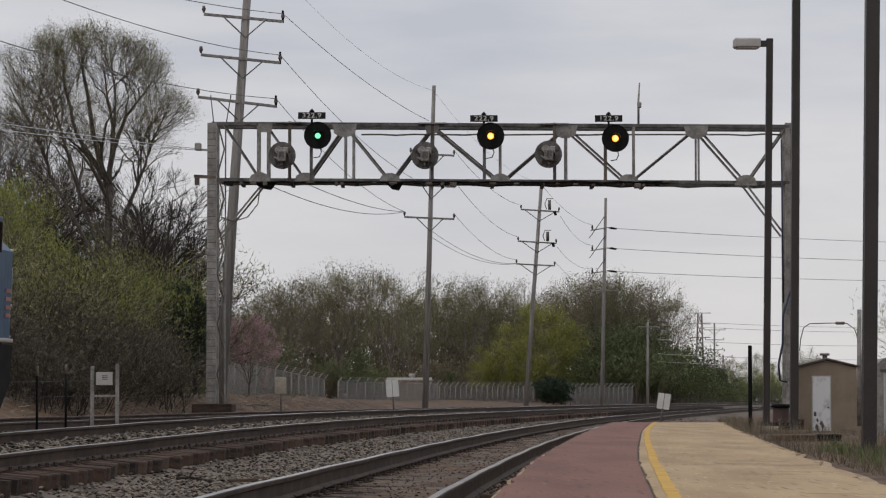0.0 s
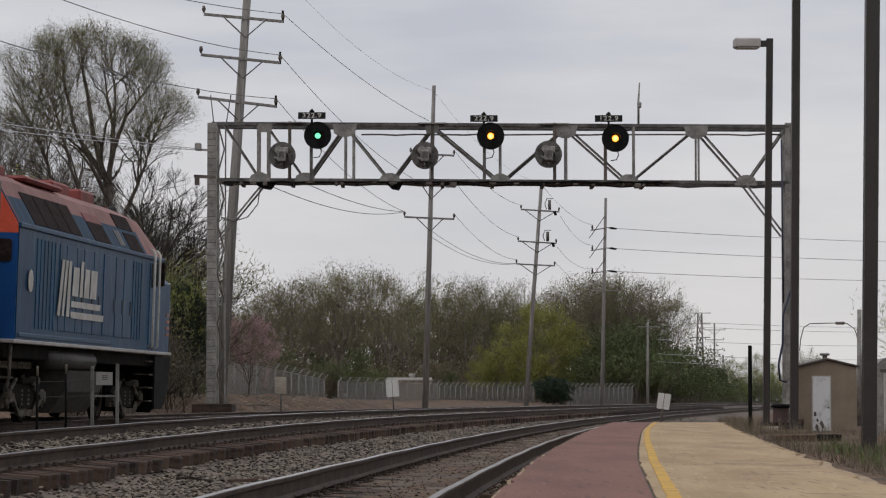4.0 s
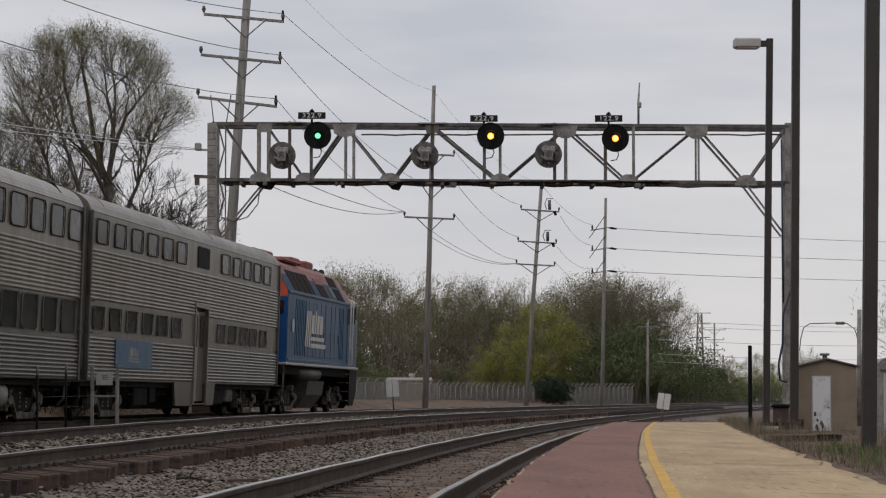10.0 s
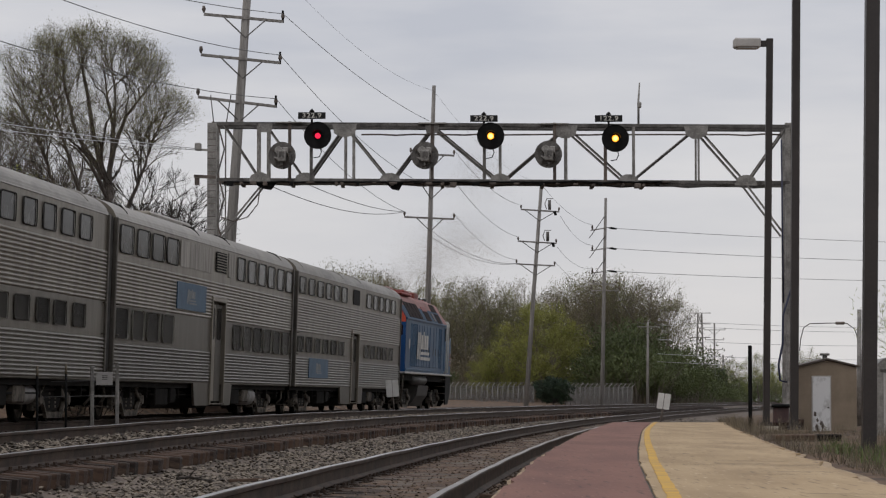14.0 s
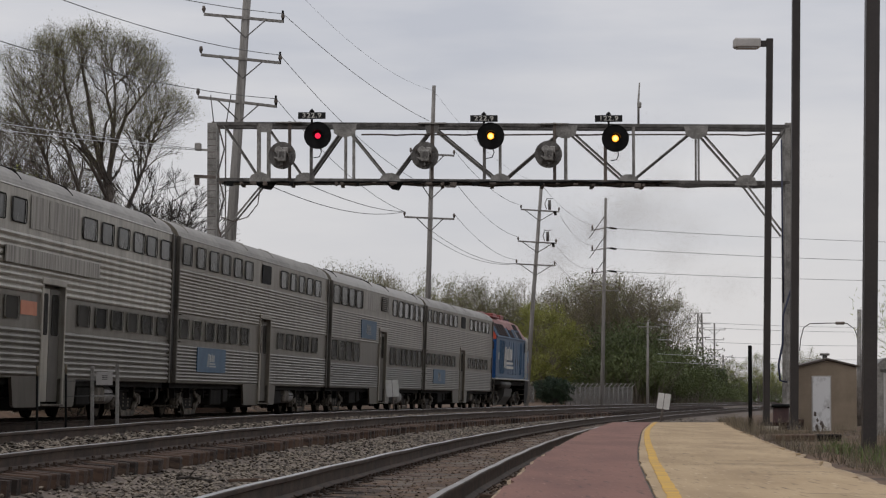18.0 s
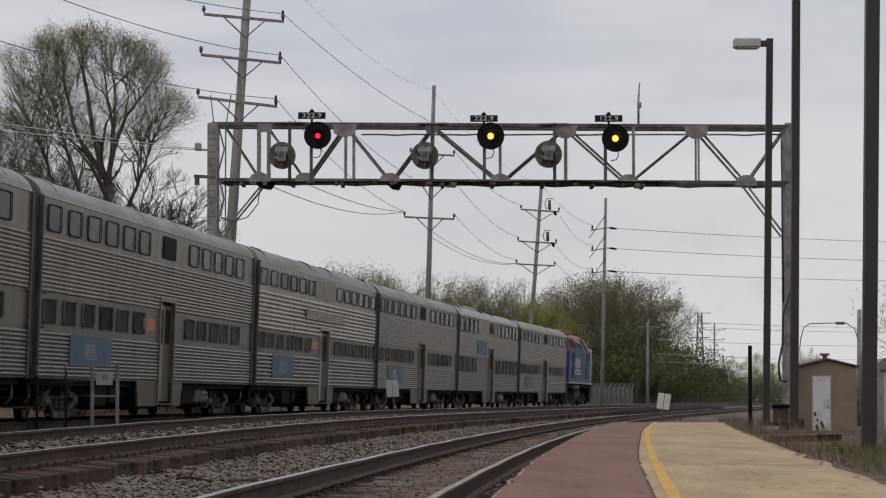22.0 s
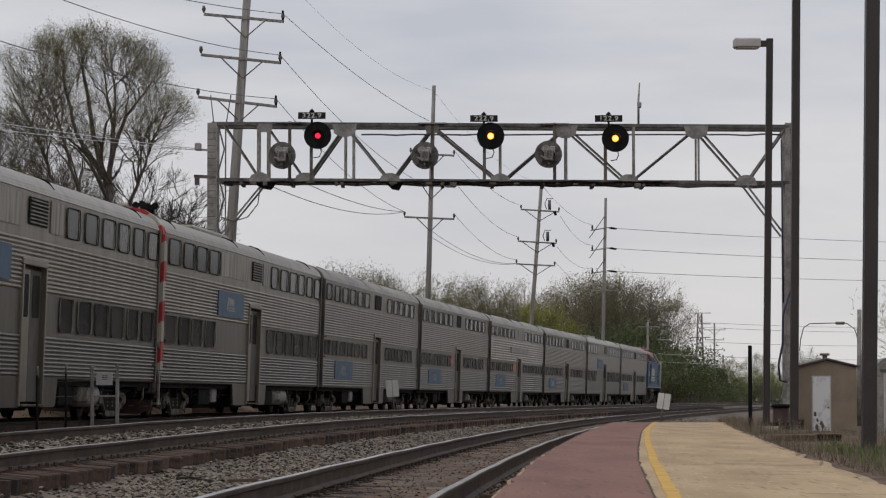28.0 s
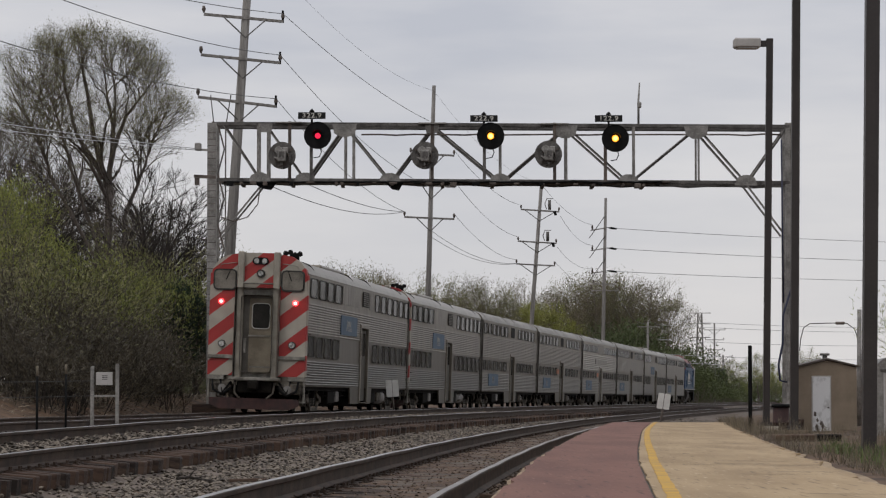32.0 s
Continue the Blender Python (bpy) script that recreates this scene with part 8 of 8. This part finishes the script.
    lime.matrix_basis = pose(11.7, 344, 0.0)
    lime.scale = (1.06, 1.06, 1.06)
    t = copy_thing(lime, pose(6.2, 346, 0.0, 0, 0, 120))
    t.scale = (0.62, 0.62, 0.62)
    dk = limb_tree(72, 2.9, 4.4, 0.1, 0.08, BARK_D, CONIFER, None, (30, 6, 5), (0.7, 0.4), (10, 0.22, 0.030, 0.10), 0.01, 0.03, 0.2, -0.9, label="low dark evergreen shrub", name="evergreen_shrub", category="shrub", group="bushes")
    dk.matrix_basis = pose(12.0, 318, 0.1)
    for x, y, k2 in ((58, 600, 0.75), (66, 620, 0.7), (72, 600, 0.8), (80, 640, 0.9)):
        t = copy_thing(kinds[3], pose(x, y, -0.3, 0, 0, 40 * x))
        t.scale = (k2, k2, k2)
    for x, y, k2, rz in ((45.3, 452, 0.86, 10), (48.2, 446, 0.98, 130), (50.8, 456, 0.84, 250), (53.5, 470, 0.7, 80)):
        t = copy_thing(young, pose(x, y, -0.4, 0, 0, rz))
        t.scale = (k2 * 1.1, k2 * 1.1, k2)
    for x, y, k2 in ((42.2, 448, 1.15),):
        t = copy_thing(cedar, pose(x, y, -0.3, 0, 0, 70 * x))
        t.scale = (k2, k2, k2)
    t = copy_thing(bare, pose(19.6, 118, -0.5, 0, 0, 30))
    t.scale = (0.5, 0.5, 0.5)
    t = copy_thing(green, pose(14.9, 84, -0.5, 0, 0, 30))
    for k in range(44):  # the wooded side across the station road, which the windows mirror
        y = 30 + 11.5 * k
        x = 0.17 * y + 16 + rng.uniform(0, 7)
        t = copy_thing(side_tree, pose(x, y, -0.4, 0, 0, rng.uniform(0, 360)))
        k2 = rng.uniform(0.8, 1.1)
        t.scale = (k2, k2, k2)
    for x, y in ((90, 700), (105, 720), (120, 700), (135, 760), (75, 760)):
        t = copy_thing(kinds[3], pose(x, y, -0.3, 0, 0, 7 * x))


def grass_patch():
    """Blades beyond the platform's outer edge, green with dry stalks."""
    for name, mat, count, seed, h0, h1, lab in (("grass", GRASS, 9000, 1, 0.05, 0.17, "green grass and weeds beside the platform"), ("dry_weeds", GRASS_DRY, 26000, 2, 0.04, 0.36, "dry brown weeds beside the platform")):
        rng = random.Random(seed)
        mb = Mesh()
        for _ in range(count):
            s = rng.uniform(-50, -28) if name == "grass" else -48 + 78 * rng.random() ** 1.7
            n = off_near(s)
            u = n + (4.25 if name == "grass" else 3.98) + rng.random() ** 1.5 * 6.0
            x, y, h = line(s, u)
            z = ground_z(x, y) - 0.02
            hh, a = rng.uniform(h0, h1) * (1.0 if name == "grass" or s > -14 else 0.62), rng.uniform(0, 6.28)
            wb = 0.008 if name == "grass" else 0.0042
            bx, by = math.cos(a) * wb, math.sin(a) * wb
            lx, ly = rng.gauss(0, 0.35) * hh, rng.gauss(0, 0.35) * hh
            i = len(mb.v)
            mb.v += [(x - bx, y - by, z), (x + bx, y + by, z), (x + lx, y + ly, z + hh)]
            mb.face((i, i + 1, i + 2))
        tagged(part(name, mb, mat), lab, "grass", kind="stuff")
    rng = random.Random(12)
    mb = Mesh()
    for _ in range(11000):  # litter of dead stalks on the bank across the tracks
        y = rng.uniform(45, 150)
        x = line(s_at(y))[0] - rng.uniform(3.2, 9.5)
        z = ground_z(x, y)
        a, e = rng.uniform(0, 6.28), 0.05 + 0.5 * rng.random() ** 4
        i = len(mb.v)
        mb.v += [(x, y, z), (x + 0.02, y, z - 0.02), (x + math.cos(a) * e, y + math.sin(a) * e, z + rng.uniform(-0.01, 0.08) + 0.2 * e * rng.random())]
        mb.face((i, i + 1, i + 2))
    tagged(part("dead_stalks", mb, STRAW), "dead stalks and twigs on the earth bank", "litter", kind="stuff")


# ---- build ----
ground_sheet()
ballast_bed()
platform()
gantry()
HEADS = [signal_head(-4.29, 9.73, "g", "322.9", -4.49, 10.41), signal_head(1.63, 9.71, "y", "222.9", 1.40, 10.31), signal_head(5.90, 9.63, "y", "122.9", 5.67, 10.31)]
for bx, bz in ((-5.51, 9.05), (-0.62, 9.05), (3.61, 9.09)):
    signal_back(bx, bz)
poles_and_wires()
lattice_tower()
small_trackside()
fallen_branch()
bank_limbs()
board_sign()
shed()
fences()
woods()
scatter_stones()
grass_patch()
tracks()


# ---- exhaust smoke: loose wisps of soot that leave the stack one after another ----
def smoke_puffs():
    out = []
    for k in range(24):
        rng = random.Random(300 + k)
        mb = Mesh()
        gen = np.random.default_rng(300 + k)
        n = 7600
        c = gen.normal(0, 1, (n, 3)) * ((0.50, 0.80, 0.55), (0.68, 1.30, 0.85))[k % 2]
        c = c[(abs(c[:, 0]) < 1.42) & (abs(c[:, 1]) < 4.0) & (abs(c[:, 2]) < 1.9)]
        n = len(c)
        a = gen.normal(0, 1, (n, 3))
        a *= 0.0074 / np.linalg.norm(a, axis=1)[:, None]
        b = np.cross(a, gen.normal(0, 1, (n, 3)))
        b *= 0.0074 / np.linalg.norm(b, axis=1)[:, None]
        mb.v = np.stack([c - a, c + a, c + b], 1).reshape(-1, 3).tolist()
        mb.f = [(q, q + 1, q + 2) for q in range(0, 3 * n, 3)]
        mb.m, mb.s = [0] * n, [False] * n
        ob = tagged(part("smoke_puff", mb, SOOT), "thin brown wisp of diesel exhaust smoke", "smoke", "exhaust smoke", kind="stuff")
        ob.visible_shadow = False
        out.append((ob, 12.6 + 0.13 * k if k < 16 else 14.8 + 0.33 * (k - 16), rng))
    return out


PUFFS = smoke_puffs()


def motions():
    times = [k * 0.5 for k in range(65)]
    loco_at = lambda t: on_line(run(t) + 13.30, run(t) + 3.53) @ Matrix.Translation((0, 8.56 - (13.30 + 3.53) / 2, 0))
    walk(LOCO, [(t, loco_at(t)) for t in times])
    for n, car in enumerate(CARS, 1):
        front = lambda t: run(t) - (n - 1) * CAR
        walk(car, [(t, on_line(front(t) - 3.805, front(t) - CAR + 3.805)) for t in times])
    # wheels roll with the train; turns are small enough between rows to keep their sense
    steps = [0.0]
    while steps[-1] < 32.0:
        v = (run(steps[-1] + 0.1) - run(steps[-1])) / 0.1
        steps.append(min(32.0, steps[-1] + max(2, int(30 * 0.60 / v)) / 30))
    for ob, y, r in WHEELS:
        walk(ob, [(t, pose(0, y, r, -math.degrees((run(t) - run(0)) / r) % 360)) for t in steps])
    vane = HEADS[0][1]
    walk(vane, [(0.0, pose(0, 0, 0)), (12.5, pose(0, 0, 0)), (12.7, pose(0, 0, 0.28)), (32.0, pose(0, 0, 0.28))])
    for ob, t0, rng in PUFFS:
        stack = Vector((0, 0.8, 2.3))
        rows = [(t, Matrix.Translation(loco_at(t) @ stack)) for t in times if t < t0]
        p0 = loco_at(t0) @ Vector((0, 0.8, 4.9))
        ahead = (loco_at(t0).to_3x3() @ Vector((0, 1, 0))) * (run(t0 + 0.1) - run(t0)) * 10
        drift = Vector((rng.gauss(1.7, 0.35), rng.gauss(0, 0.6), rng.gauss(0.30, 0.25)))
        lift, low = rng.uniform(1.6, 5.4), rng.uniform(-6.0, -4.5)
        for t in times:
            if t >= t0:
                a = t - t0
                w = min(1.0, max(0.0, (a - 4.2) / 4.0))
                sink = (p0.z + lift + drift.z * a - low) * w * w * (3 - 2 * w)
                away = ahead * 3.0 * (1 - math.exp(-a / 3.0)) + Vector((3.0 * (1 - math.exp(-a / 2.0)), 0, lift * (1 - math.exp(-a / 0.7))))
                rows.append((t, Matrix.Translation(p0 + away + drift * a - Vector((0, 0, sink))) @ pose(0, 0, 0, 0, 0, 9 * a)))
        walk(ob, rows)


motions()
